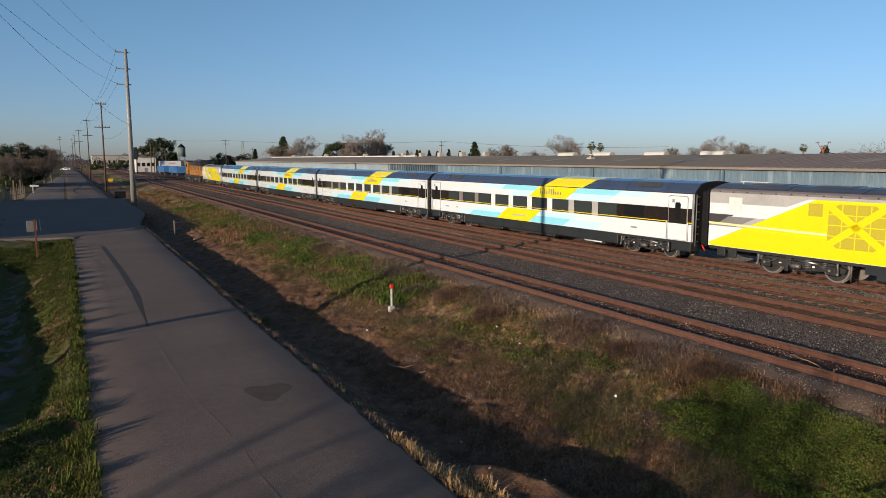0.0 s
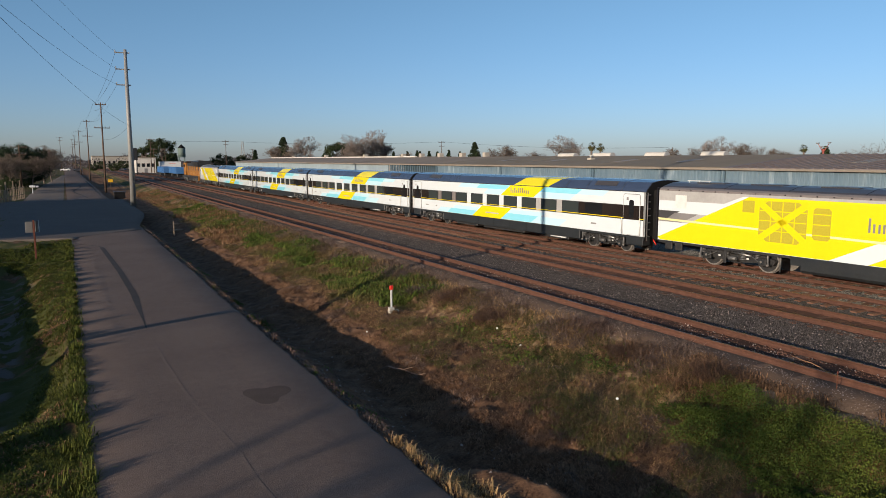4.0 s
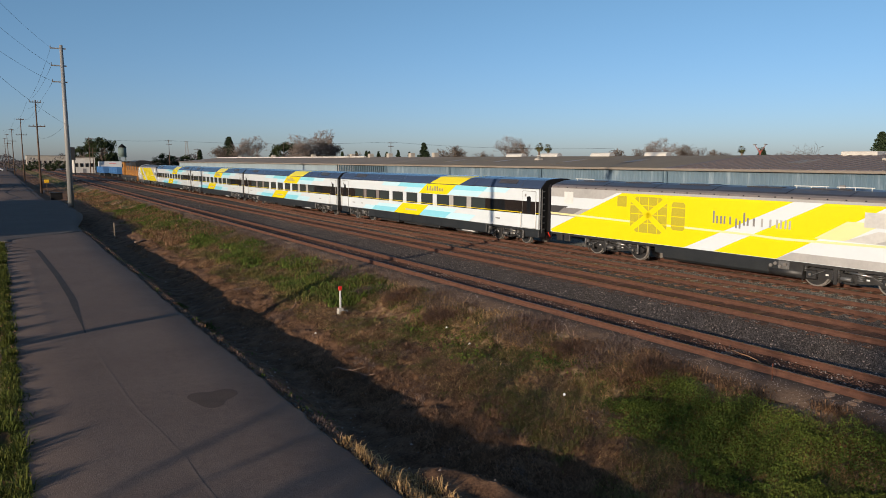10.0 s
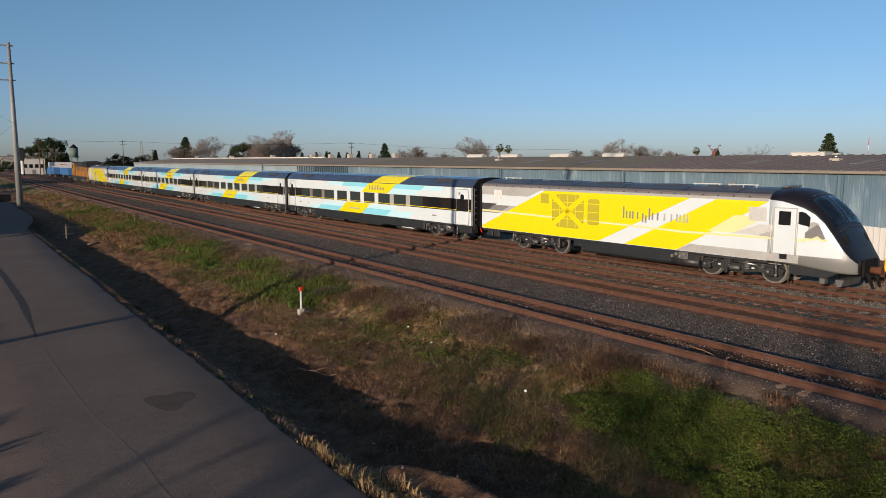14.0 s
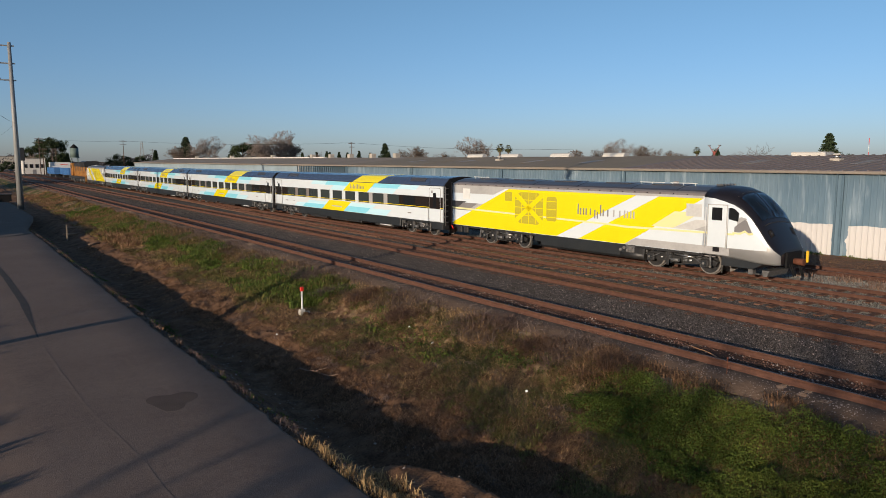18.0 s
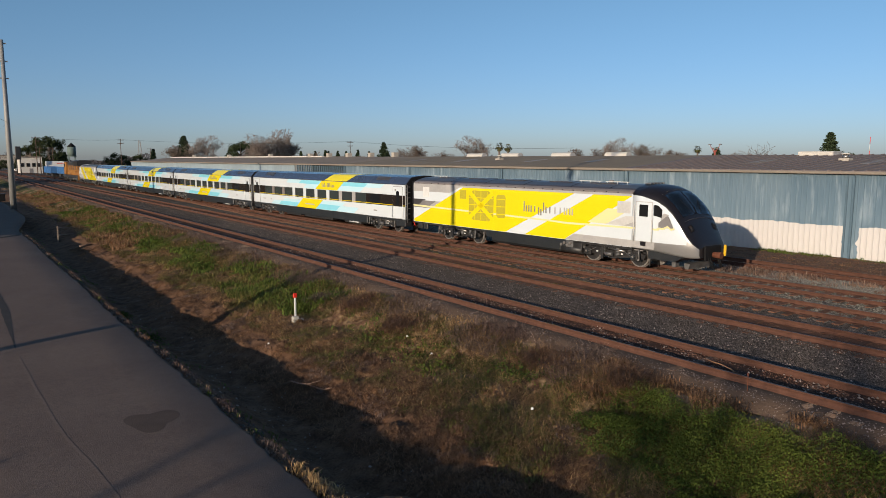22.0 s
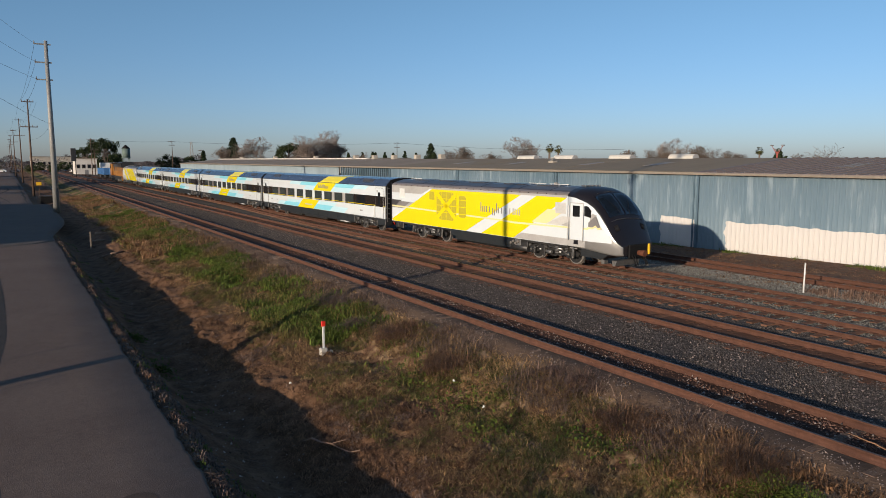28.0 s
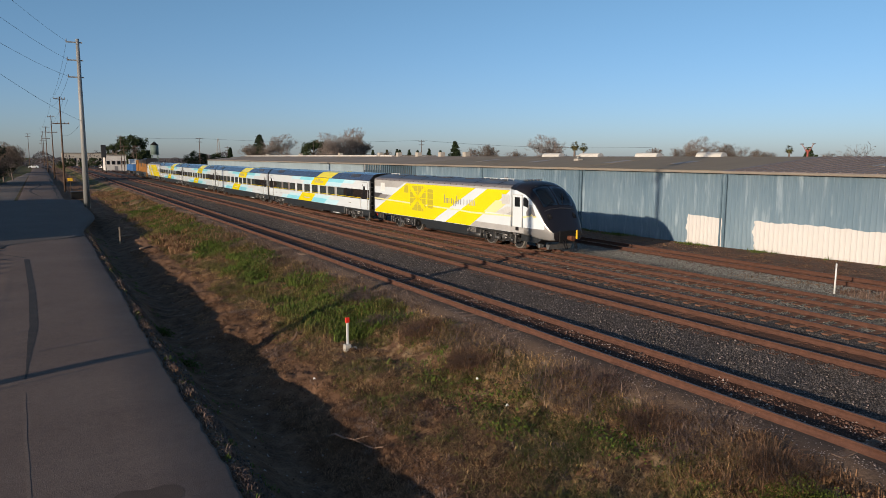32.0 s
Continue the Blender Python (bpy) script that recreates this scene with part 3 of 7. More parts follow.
for lo, hi, tint in ((-0.2, 1.9, (0.065, 0.036, 0.025, 1)), (4.3, 7.0, (0.125, 0.064, 0.041, 1)), (-1.6, -0.05, (0.125, 0.084, 0.06, 1))):
    up, dn, mu, mx = (nt.nodes.new(k) for k in ("ShaderNodeMapRange", "ShaderNodeMapRange", "ShaderNodeMath", "ShaderNodeMix"))
    up.inputs["From Min"].default_value, up.inputs["From Max"].default_value = lo, lo + 0.5
    dn.inputs["From Min"].default_value, dn.inputs["From Max"].default_value = hi, hi - 0.5
    mu.operation, mx.data_type = "MULTIPLY", "RGBA"
    nt.links.new(spx.outputs[0], up.inputs["Value"])
    nt.links.new(spx.outputs[0], dn.inputs["Value"])
    nt.links.new(up.outputs[0], mu.inputs[0])
    nt.links.new(dn.outputs[0], mu.inputs[1])
    nt.links.new(mu.outputs[0], mx.inputs["Factor"])
    nt.links.new(old, mx.inputs["A"])
    mx.inputs["B"].default_value = tint
    old = mx.outputs["Result"]
nt.links.new(old, bsdf.inputs["Base Color"])
tagged(ballast, "grey crushed-stone ballast stained brown by rust", "ballast", kind="structure")

RAIL = [(-0.07, -0.178), (0.07, -0.178), (0.07, -0.165), (0.012, -0.145), (0.010, -0.045), (0.036, -0.034), (0.036, -0.006), (0.028, 0.0), (-0.028, 0.0), (-0.036, -0.006), (-0.036, -0.034), (-0.010, -0.045), (-0.012, -0.145), (-0.07, -0.165)]


def sweep_rail(name, xs, ys, parent):
    p = np.array(RAIL)
    k = len(p)
    v = np.concatenate([np.stack([x + p[:, 0], np.full(k, y), p[:, 1]], 1) for x, y in zip(xs, ys)])
    i = (np.arange(len(ys) - 1)[:, None] * k + np.arange(k)).ravel()
    j = (np.arange(len(ys) - 1)[:, None] * k + (np.arange(k) + 1) % k).ravel()
    ob = soup(name, v, np.stack([i, i + k, j + k, j], 1), M_RUST)
    ob.data.materials.append(M_RAILTOP)
    sl = np.zeros(len(ob.data.polygons), np.int32)
    sl[np.tile(np.arange(k) == 7, len(ys) - 1)] = 1
    ob.data.polygons.foreach_set("material_index", sl)
    ob.parent = parent
    return ob


TRACK_LABELS = {"a": "little-used track with rust-brown rails and buried ties", "b": "track with rust-brown rails on brown ballast", "c": "rusty siding track with weathered wooden ties",
                "d": "rusty track that carries the passenger train", "e": "overgrown rusty siding beside the warehouse wall"}
track_obs = {}
for key, fn in TRACKS.items():
    tr = new("railway_track")
    tagged(tr, TRACK_LABELS[key], "railway track", "parallel railway tracks")
    yy = rail_y if key != "e" else rail_y[rail_y < 60]
    dz = Matrix.Translation((0, 0, -0.12)) if key == "e" else Matrix.Identity(4)
    tr.matrix_basis = dz
    sweep_rail("rail", fn(yy), yy, tr)
    sweep_rail("rail", fn(yy) + GAUGE, yy, tr)
    track_obs[key] = tr

# ties: the nearest of each track as pieces of their own, the rest joined
tie_meshes = {m: mesh_of("tie", box(-1.28, 1.28, -0.115, 0.115, -0.20, 0.0, 0.012), m) for m in (M_TIE, M_TIERUST)}
TIE_WOOD = {"a": M_TIE, "b": M_TIERUST, "c": M_TIERUST, "d": M_TIERUST, "e": M_TIERUST}
TIE_TOP = {"a": -0.182, "b": -0.168, "c": -0.145, "d": -0.135, "e": -0.17}
rng = np.random.default_rng(5)
for key, fn in TRACKS.items():
    tv, tf, k = [], [], 0
    near = 0
    ycur = 2.0
    while ycur < (58 if key == "e" else 150):
        yy = ycur + rng.normal(0, 0.03)
        xc = float(fn(yy)) + GAUGE / 2 + rng.normal(0, 0.03)
        dz = TIE_TOP[key] + rng.normal(0, 0.006) - (0.12 if key == "e" else 0)
        if 8 < ycur < 45 and near < 60:
            t = new("tie", tie_meshes[TIE_WOOD[key]])
            t.parent = track_obs[key]
            t.matrix_basis = pose(xc, yy, dz + (0.12 if key == "e" else 0), 0, 0, rng.normal(0, 0.6))
            near += 1
        else:
            for x in (-1.28, 1.28):
                for y in (-0.115, 0.115):
                    for z in (-0.2, 0):
                        tv.append((xc + x, yy + y, dz + z + (0.12 if key == "e" else 0)))
            tf += [[k + q for q in f] for f in ((0, 1, 3, 2), (4, 6, 7, 5), (0, 4, 5, 1), (2, 3, 7, 6), (1, 5, 7, 3))]
            k += 8
        ycur += 0.54
    ob = soup("tie_row", tv, tf, TIE_WOOD[key])
    ob.parent = track_obs[key]
    tagged(ob, kind="stuff")
for key in "bcd":
    bm = bmesh.new()
    for k in range(160):
        yy = 6 + k * 0.54
        for o in (0, GAUGE):
            xr = float(TRACKS[key](yy)) + o
            bm_box(bm, xr - 0.16, xr + 0.16, yy - 0.09, yy + 0.09, TIE_TOP[key] - 0.01, TIE_TOP[key] + 0.008)
    ob = part("plate_row", bm, M_RUST, track_obs[key])
    tagged(ob, kind="stuff")


# ---- loose stones ----
def stones(name, x0, x1, y0, y1, n, size, material, seed, zfun, label, falloff=True):
    r = np.random.default_rng(seed)
    x = r.uniform(x0, x1, n)
    y = y0 + (y1 - y0) * (r.random(n) ** (1.5 if falloff else 1.0))
    z = zfun(x, y)
    s = size * r.uniform(0.55, 1.25, n)
    # the buried underside is left away
    base = np.array([(1, 0, -0.35), (-1, 0, -0.35), (0, 1, -0.35), (0, -1, -0.35), (0, 0, 0.75)])
    ang = r.uniform(0, 6.28, n)
    jit = base[None] * (1 + r.uniform(-0.35, 0.35, (n, 5, 1))) + r.uniform(-0.25, 0.25, (n, 5, 3))
    c, sn = np.cos(ang)[:, None], np.sin(ang)[:, None]
    px = jit[..., 0] * c - jit[..., 1] * sn
    py = jit[..., 0] * sn + jit[..., 1] * c
    v = np.stack([px, py, jit[..., 2]], 2) * s[:, None, None] + np.stack([x, y, z + 0.2 * s], 1)[:, None]
    fc = np.array([(0, 2, 4), (2, 1, 4), (1, 3, 4), (3, 0, 4)])
    f = (fc[None] + (np.arange(n) * 5)[:, None, None]).reshape(-1, 3)
    ob = soup(name, v.reshape(-1, 3), f, material)
    return tagged(ob, label, "stones", kind="stuff")


bed_z = lambda x, y: np.interp(x, bx, bz)
stones("ballast_stones", 1.6, 4.9, 5, 80, 100000, 0.029, M_STONE, 1, bed_z, "loose grey crushed stones between the tracks")
stones("ballast_stones", 0.1, 1.35, 5, 45, 7000, 0.03, M_STONE3, 2, bed_z, "loose stones and dirt between rusty rails")
stones("ballast_stones", 5.2, 6.4, 8, 50, 7000, 0.035, M_STONE3, 3, lambda x, y: bed_z(x, y) - 0.02, "loose stones between rusty rails")
stones("ballast_stones", 6.6, 8.3, 8, 70, 30000, 0.03, M_STONE, 4, bed_z, "loose grey crushed stones between the tracks")
stones("ballast_stones", 8.7, 15.2, 8, 70, 62000, 0.032, M_STONE2, 6, lambda x, y: bed_z(x, y) + 0.004, "grey-green stones round the weathered ties")
stones("ballast_stones", 14.0, 17.3, 8, 60, 30000, 0.036, M_GRAVEL, 7, lambda x, y: np.interp(x, bx, bz) * 0 - 0.30 + 0.05 * smooth(17, 14, x), "grey-green gravel beside the siding")
stones("pale_stones", 1.6, 4.8, 5, 62, 3500, 0.024, M_PALESTONE, 21, lambda x, y: bed_z(x, y) + 0.03, "pale stones among the ballast")
stones("pale_stones", 0.0, 1.4, 5, 40, 1000, 0.028, M_PALESTONE, 22, lambda x, y: bed_z(x, y) + 0.02, "pale stones between the rails")
stones("track_side_gravel", -1.6, -0.2, 3, 45, 6000, 0.02, M_PALESTONE, 23, lambda x, y: np.maximum(ground_z(x, y), np.where(x > -1.1, bed_z(x, y), -9)), "fine pale gravel along the near rail")
stones("far_ballast_stones", 1.6, 4.9, 60, 150, 15000, 0.06, M_STONE, 25, bed_z, "loose grey crushed stones between the far tracks", False)
stones("yard_stones", 19.2, 27.3, 6, 66, 20000, 0.035, M_STONE3, 26, lambda x, y: ground_z(x, y), "rusty dirt and stones beside the warehouse")
stones("shoulder_gravel", -10.05, -9.2, 2, 60, 7000, 0.03, M_STONE, 8, lambda x, y: ground_z(x, y), "dark gravel along the edge of the asphalt")
stones("earth_clods", -7.6, -4.2, 3, 60, 6500, 0.038, M_CLOD, 24, lambda x, y: ground_z(x, y), "clods of brown earth on the bank")
stones("earth_clods", -7.2, -4.6, 3, 60, 260, 0.08, M_CLOD, 27, lambda x, y: ground_z(x, y), "large clods of brown earth on the bank")
stones("ditch_stones", -9.3, -7.0, 3, 50, 500, 0.032, M_PALESTONE, 28, lambda x, y: ground_z(x, y), "pale stones scattered in the ditch")
stones("bank_stones", -9.0, -0.6, 3, 50, 4000, 0.03, M_CLOD, 9, lambda x, y: ground_z(x, y), "clods and stones on the earth bank")


# ---- warehouse ----
WX, W0, W1, EAVE = 24.0, -30.0, 150.0, 4.315
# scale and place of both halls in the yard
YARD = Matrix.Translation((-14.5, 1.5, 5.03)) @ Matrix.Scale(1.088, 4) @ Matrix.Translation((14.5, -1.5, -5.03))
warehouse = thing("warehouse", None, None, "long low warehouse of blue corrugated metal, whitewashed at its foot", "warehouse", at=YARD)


def corrugated(y0, y1, z0, z1, x, pitch=0.30, depth=0.05):
    """A ribbed sheet facing -x with a narrow raised rib at every pitch."""
    ys, off = [], []
    y = y0
    while y < y1:
        for dy, o in ((0, 0), (pitch * 0.62, 0), (pitch * 0.70, -depth), (pitch * 0.86, -depth), (pitch * 0.94, 0)):
            if y + dy <= y1:
                ys.append(y + dy), off.append(o)
        y += pitch
    ys.append(y1), off.append(0)
    ys, off = np.array(ys), np.array(off)
    k = len(ys)
    v = np.concatenate([np.c_[x + off, ys, np.full(k, z0)], np.c_[x + off, ys, np.full(k, z1)], np.c_[np.full(k, x + 0.12), ys, np.full(k, z0)], np.c_[np.full(k, x + 0.12), ys, np.full(k, z1)]])
    i = np.arange(k - 1)
    f = np.concatenate([np.stack([i, i + k, i + k + 1, i + 1], 1), np.stack([i + 2 * k, i + 2 * k + 1, i + 3 * k + 1, i + 3 * k], 1), np.stack([i + k, i + 3 * k, i + 3 * k + 1, i + k + 1], 1)])
    return v, f


def wall_material():
    """Blue paint with pale weathering; a ragged whitewash band that covers old paint along the foot in two stretches."""
    m = M_BLUEWALL
    nt = m.node_tree
    n, ln = nt.nodes, nt.links
    b = n["Principled BSDF"]
    base = b.inputs["Base Color"].links[0].from_socket
    tc = n.new("ShaderNodeTexCoord")
    sep = n.new("ShaderNodeSeparateXYZ")
    ln.new(tc.outputs["Object"], sep.inputs[0])

    def op(kind, p, q):
        o = n.new("ShaderNodeMath")
        o.operation = kind
        for k, v in enumerate((p, q)):
            if isinstance(v, (int, float)):
                o.inputs[k].default_value = v
            else:
                ln.new(v, o.inputs[k])
        return o.outputs[0]

    def noise(scale, detail, stretch):
        mp = n.new("ShaderNodeMapping")
        mp.inputs["Scale"].default_value = stretch
        ln.new(tc.outputs["Object"], mp.inputs[0])
        t = n.new("ShaderNodeTexNoise")
        t.inputs["Scale"].default_value, t.inputs["Detail"].default_value = scale, detail
        ln.new(mp.outputs[0], t.inputs["Vector"])
        return t.outputs["Fac"]

    Y, Z = sep.outputs[1], sep.outputs[2]
    edge = op("MULTIPLY_ADD", noise(0.9, 4, (1, 1, 0.4)), 0.42)
    edge.node.inputs[2].default_value = 1.32
    under = op("LESS_THAN", Z, edge)
    side = op("MULTIPLY_ADD", noise(2.2, 3, (1, 0.2, 1)), 0.5)
    side.node.inputs[2].default_value = -0.25
    Yn = op("ADD", Y, side)
    a = op("MULTIPLY", op("GREATER_THAN", Yn, 33.2), op("LESS_THAN", Yn, 35.9))
    c = op("MULTIPLY", op("GREATER_THAN", Yn, 18.5), op("LESS_THAN", Yn, 30.9))
    d = op("LESS_THAN", Yn, 17.75)
    where = op("MULTIPLY", under, op("MAXIMUM", op("MAXIMUM", a, c), d))
    mix = n.new("ShaderNodeMix")
    mix.data_type = "RGBA"
    ln.new(where, mix.inputs["Factor"])
    # pale scuffs
    sc = n.new("ShaderNodeMapRange")
    sc.inputs["From Min"].default_value, sc.inputs["From Max"].default_value = 0.56, 0.70
    ln.new(noise(2.2, 6, (1, 1, 0.16)), sc.inputs["Value"])
    pale = n.new("ShaderNodeMix")
    pale.data_type = "RGBA"
    ln.new(op("MULTIPLY", sc.outputs[0], 0.5), pale.inputs["Factor"])
    ln.new(base, pale.inputs["A"])
    pale.inputs["B"].default_value = (0.34, 0.41, 0.46, 1)
    ln.new(pale.outputs["Result"], mix.inputs["A"])
    mix.inputs["B"].default_value = (0.53, 0.505, 0.485, 1)
    ln.new(mix.outputs["Result"], b.inputs["Base Color"])
    return m


wall_mat = wall_material()
JOINTS = [W0, -11.0, 3.8, 18.45, 33.3, 46.7, 60.9, 74.9]
for k in range(len(JOINTS) - 1):
    v, f = corrugated(JOINTS[k] + 0.03, JOINTS[k + 1] - 0.03, -0.8, EAVE, WX)
    ob = soup("wall_panel", v, f, wall_mat)
    ob.parent = warehouse
    part("downspout", box(WX - 0.16, WX - 0.05, JOINTS[k + 1] - 0.42, JOINTS[k + 1] - 0.30, -0.6, EAVE - 0.1, 0.02), M_BLUEPIPE, warehouse, "blue downspout")
    part("joint_cover", box(WX - 0.05, WX + 0.05, JOINTS[k + 1] - 0.05, JOINTS[k + 1] + 0.05, -0.8, EAVE), M_BLUEPIPE, warehouse)
part("wall_core", box(WX + 0.125, WX + 0.3, W0, 74.9, -0.9, EAVE), M_TRIM, warehouse)
part("back_wall", box(60, 60.2, W0, W1, -0.5, EAVE), M_TRIM, warehouse)
part("end_wall", box(WX + 0.3, 60, 74.7, 74.9, -0.9, EAVE), M_TRIM, warehouse)
part("end_wall", box(WX + 0.3, 60, W0, W0 + 0.2, -0.5, EAVE), M_TRIM, warehouse)
part("eave_trim", box(WX - 0.30, WX - 0.06, W0, 74.9, EAVE - 0.03, EAVE + 0.11, 0.02), M_TRIM, warehouse, "pale rusty eave gutter")
RIDGE_X, RIDGE_Z = 33.5, 5.38


def roof_z(x):
    return EAVE + 0.14 + (x - WX + 0.25) / (RIDGE_X - WX + 0.25) * (RIDGE_Z - EAVE - 0.14)


def gable_roof(y0, y1, m, lab, parent):
    part("roof", prism([(WX - 0.25, EAVE + 0.14), (RIDGE_X, RIDGE_Z), (60.3, EAVE + 0.14), (60.3, EAVE + 0.04), (RIDGE_X, RIDGE_Z - 0.12), (WX - 0.25, EAVE + 0.04)], "y", y0, y1), m, parent, lab)


gable_roof(W0, 33.2, M_ROOF2, "ribbed brown metal roof", warehouse)
gable_roof(33.22, 74.9, M_ROOF, "weathered tan roof", warehouse)
# standing seams of the brown roof, courses of the tan one
for k in range(70):
    y = -12 + k * 0.64
    if y < 33.0:
        ob = part("roof_rib", prism([(WX - 0.24, EAVE + 0.14), (RIDGE_X, RIDGE_Z), (RIDGE_X, RIDGE_Z + 0.05), (WX - 0.24, EAVE + 0.19)], "y", y, y + 0.07), M_ROOF2, warehouse)
for y in (46.7, 60.9):
    part("roof_rib", prism([(WX - 0.24, EAVE + 0.14), (RIDGE_X, RIDGE_Z), (RIDGE_X, RIDGE_Z + 0.02), (WX - 0.24, EAVE + 0.16)], "y", y, y + 0.12), M_ROOF, warehouse)
for y, w in ((65.8, 1.1), (56.8, 1.1), (46.7, 1.0), (39.6, 1.0), (25.4, 0.9), (18.6, 0.9), (11.4, 0.9)):
    xa, xb = 27.3, 29.7
    part("skylight", prism([(xa, roof_z(xa) + 0.015), (xb, roof_z(xb) + 0.015), (xb, roof_z(xb) + 0.03), (xa, roof_z(xa) + 0.03)], "y", y, y + w), M_SKYLIGHT, warehouse, "translucent grey skylight sheet")
# ridge ventilators: long white half-round hoods, box-shaped over the brown part
for y0, y1, roundish in ((61.2, 63.9, 1), (55.4, 58.1, 1), (48.1, 50.6, 1), (41.5, 43.9, 1), (24.2, 26.5, 0), (17.6, 20.3, 0), (10.4, 13.1, 0)):
    if roundish:
        pts = [(RIDGE_X + 0.38 * math.cos(t), RIDGE_Z - 0.05 + 0.45 * abs(math.sin(t)) ** 0.8) for t in np.linspace(0, math.pi, 14)]
    else:
        pts = [(RIDGE_X - 0.55, RIDGE_Z - 0.1), (RIDGE_X + 0.55, RIDGE_Z - 0.1), (RIDGE_X + 0.6, RIDGE_Z + 0.24), (RIDGE_X + 0.5, RIDGE_Z + 0.31), (RIDGE_X - 0.5, RIDGE_Z + 0.31), (RIDGE_X - 0.6, RIDGE_Z + 0.24)]
    part("ridge_vent", prism([(x, z - 0.08) for x, z in pts[::-1]], "y", y0 - 0.65, y1 - 0.65), M_VENT, warehouse, "white ridge ventilator")
    part("vent_end", prism([(x * 0.999 + RIDGE_X * 0.001, z - 0.08) for x, z in pts[::-1]], "y", y0 - 0.71, y0 - 0.65), M_LGREY, warehouse)
for x, y in ((29.6, 53.4), (29.6, 21.2)):
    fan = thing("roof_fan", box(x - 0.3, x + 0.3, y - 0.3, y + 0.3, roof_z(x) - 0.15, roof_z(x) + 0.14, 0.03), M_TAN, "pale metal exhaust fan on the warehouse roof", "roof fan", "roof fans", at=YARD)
    part("hood", cyl((x, y, roof_z(x) + 0.14), (x, y, roof_z(x) + 0.36), 0.24, 0.16, 16), M_STEEL, fan)
    part("cap", cyl((x, y, roof_z(x) + 0.36), (x, y, roof_z(x) + 0.44), 0.28, 0.18, 16), M_VENT, fan)

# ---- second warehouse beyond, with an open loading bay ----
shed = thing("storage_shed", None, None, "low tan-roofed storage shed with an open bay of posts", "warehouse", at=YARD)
gable_roof(74.95, 187, M_ROOF3, "light tan roof", shed)
for k in range(26):
    y = 75.4 + k * 0.53
    part("bay_slat", box(WX + 0.1, WX + 0.22, y, y + 0.2, -0.8, EAVE), M_BLUEPIPE, shed)
part("bay_back", box(WX + 2.5, WX + 2.7, 75.0, 89.2, -0.9, EAVE), M_DGREY, shed)
v, f = corrugated(89.2, 187, -0.8, EAVE, WX)
ob = soup("wall_panel", v, f, M_PALEWALL)
ob.parent = shed
part("eave_trim", box(WX - 0.30, WX - 0.06, 74.95, 187, EAVE - 0.03, EAVE + 0.11, 0.02), M_TRIM, shed)
part("end_wall", box(WX + 0.3, 60, 186.8, 187, -0.9, EAVE), M_TRIM, shed)
for y in (79, 85.2, 91.7, 97.9, 104.5, 121.1, 143, 167):
    part("vent_stack", box(RIDGE_X - 0.35, RIDGE_X + 0.35, y - 0.35, y + 0.35, RIDGE_Z - 0.2, RIDGE_Z + 0.55, 0.03), M_TAN, shed, "cream roof stack")
part("parapet", box(RIDGE_X - 0.2, RIDGE_X + 0.2, 100, 187, RIDGE_Z - 0.05, RIDGE_Z + 0.16), M_CREAM, shed)


# ---- train ----
vehicles, wheelsets = [], []
REF0 = 12.25  # the leading unit's middle at the start


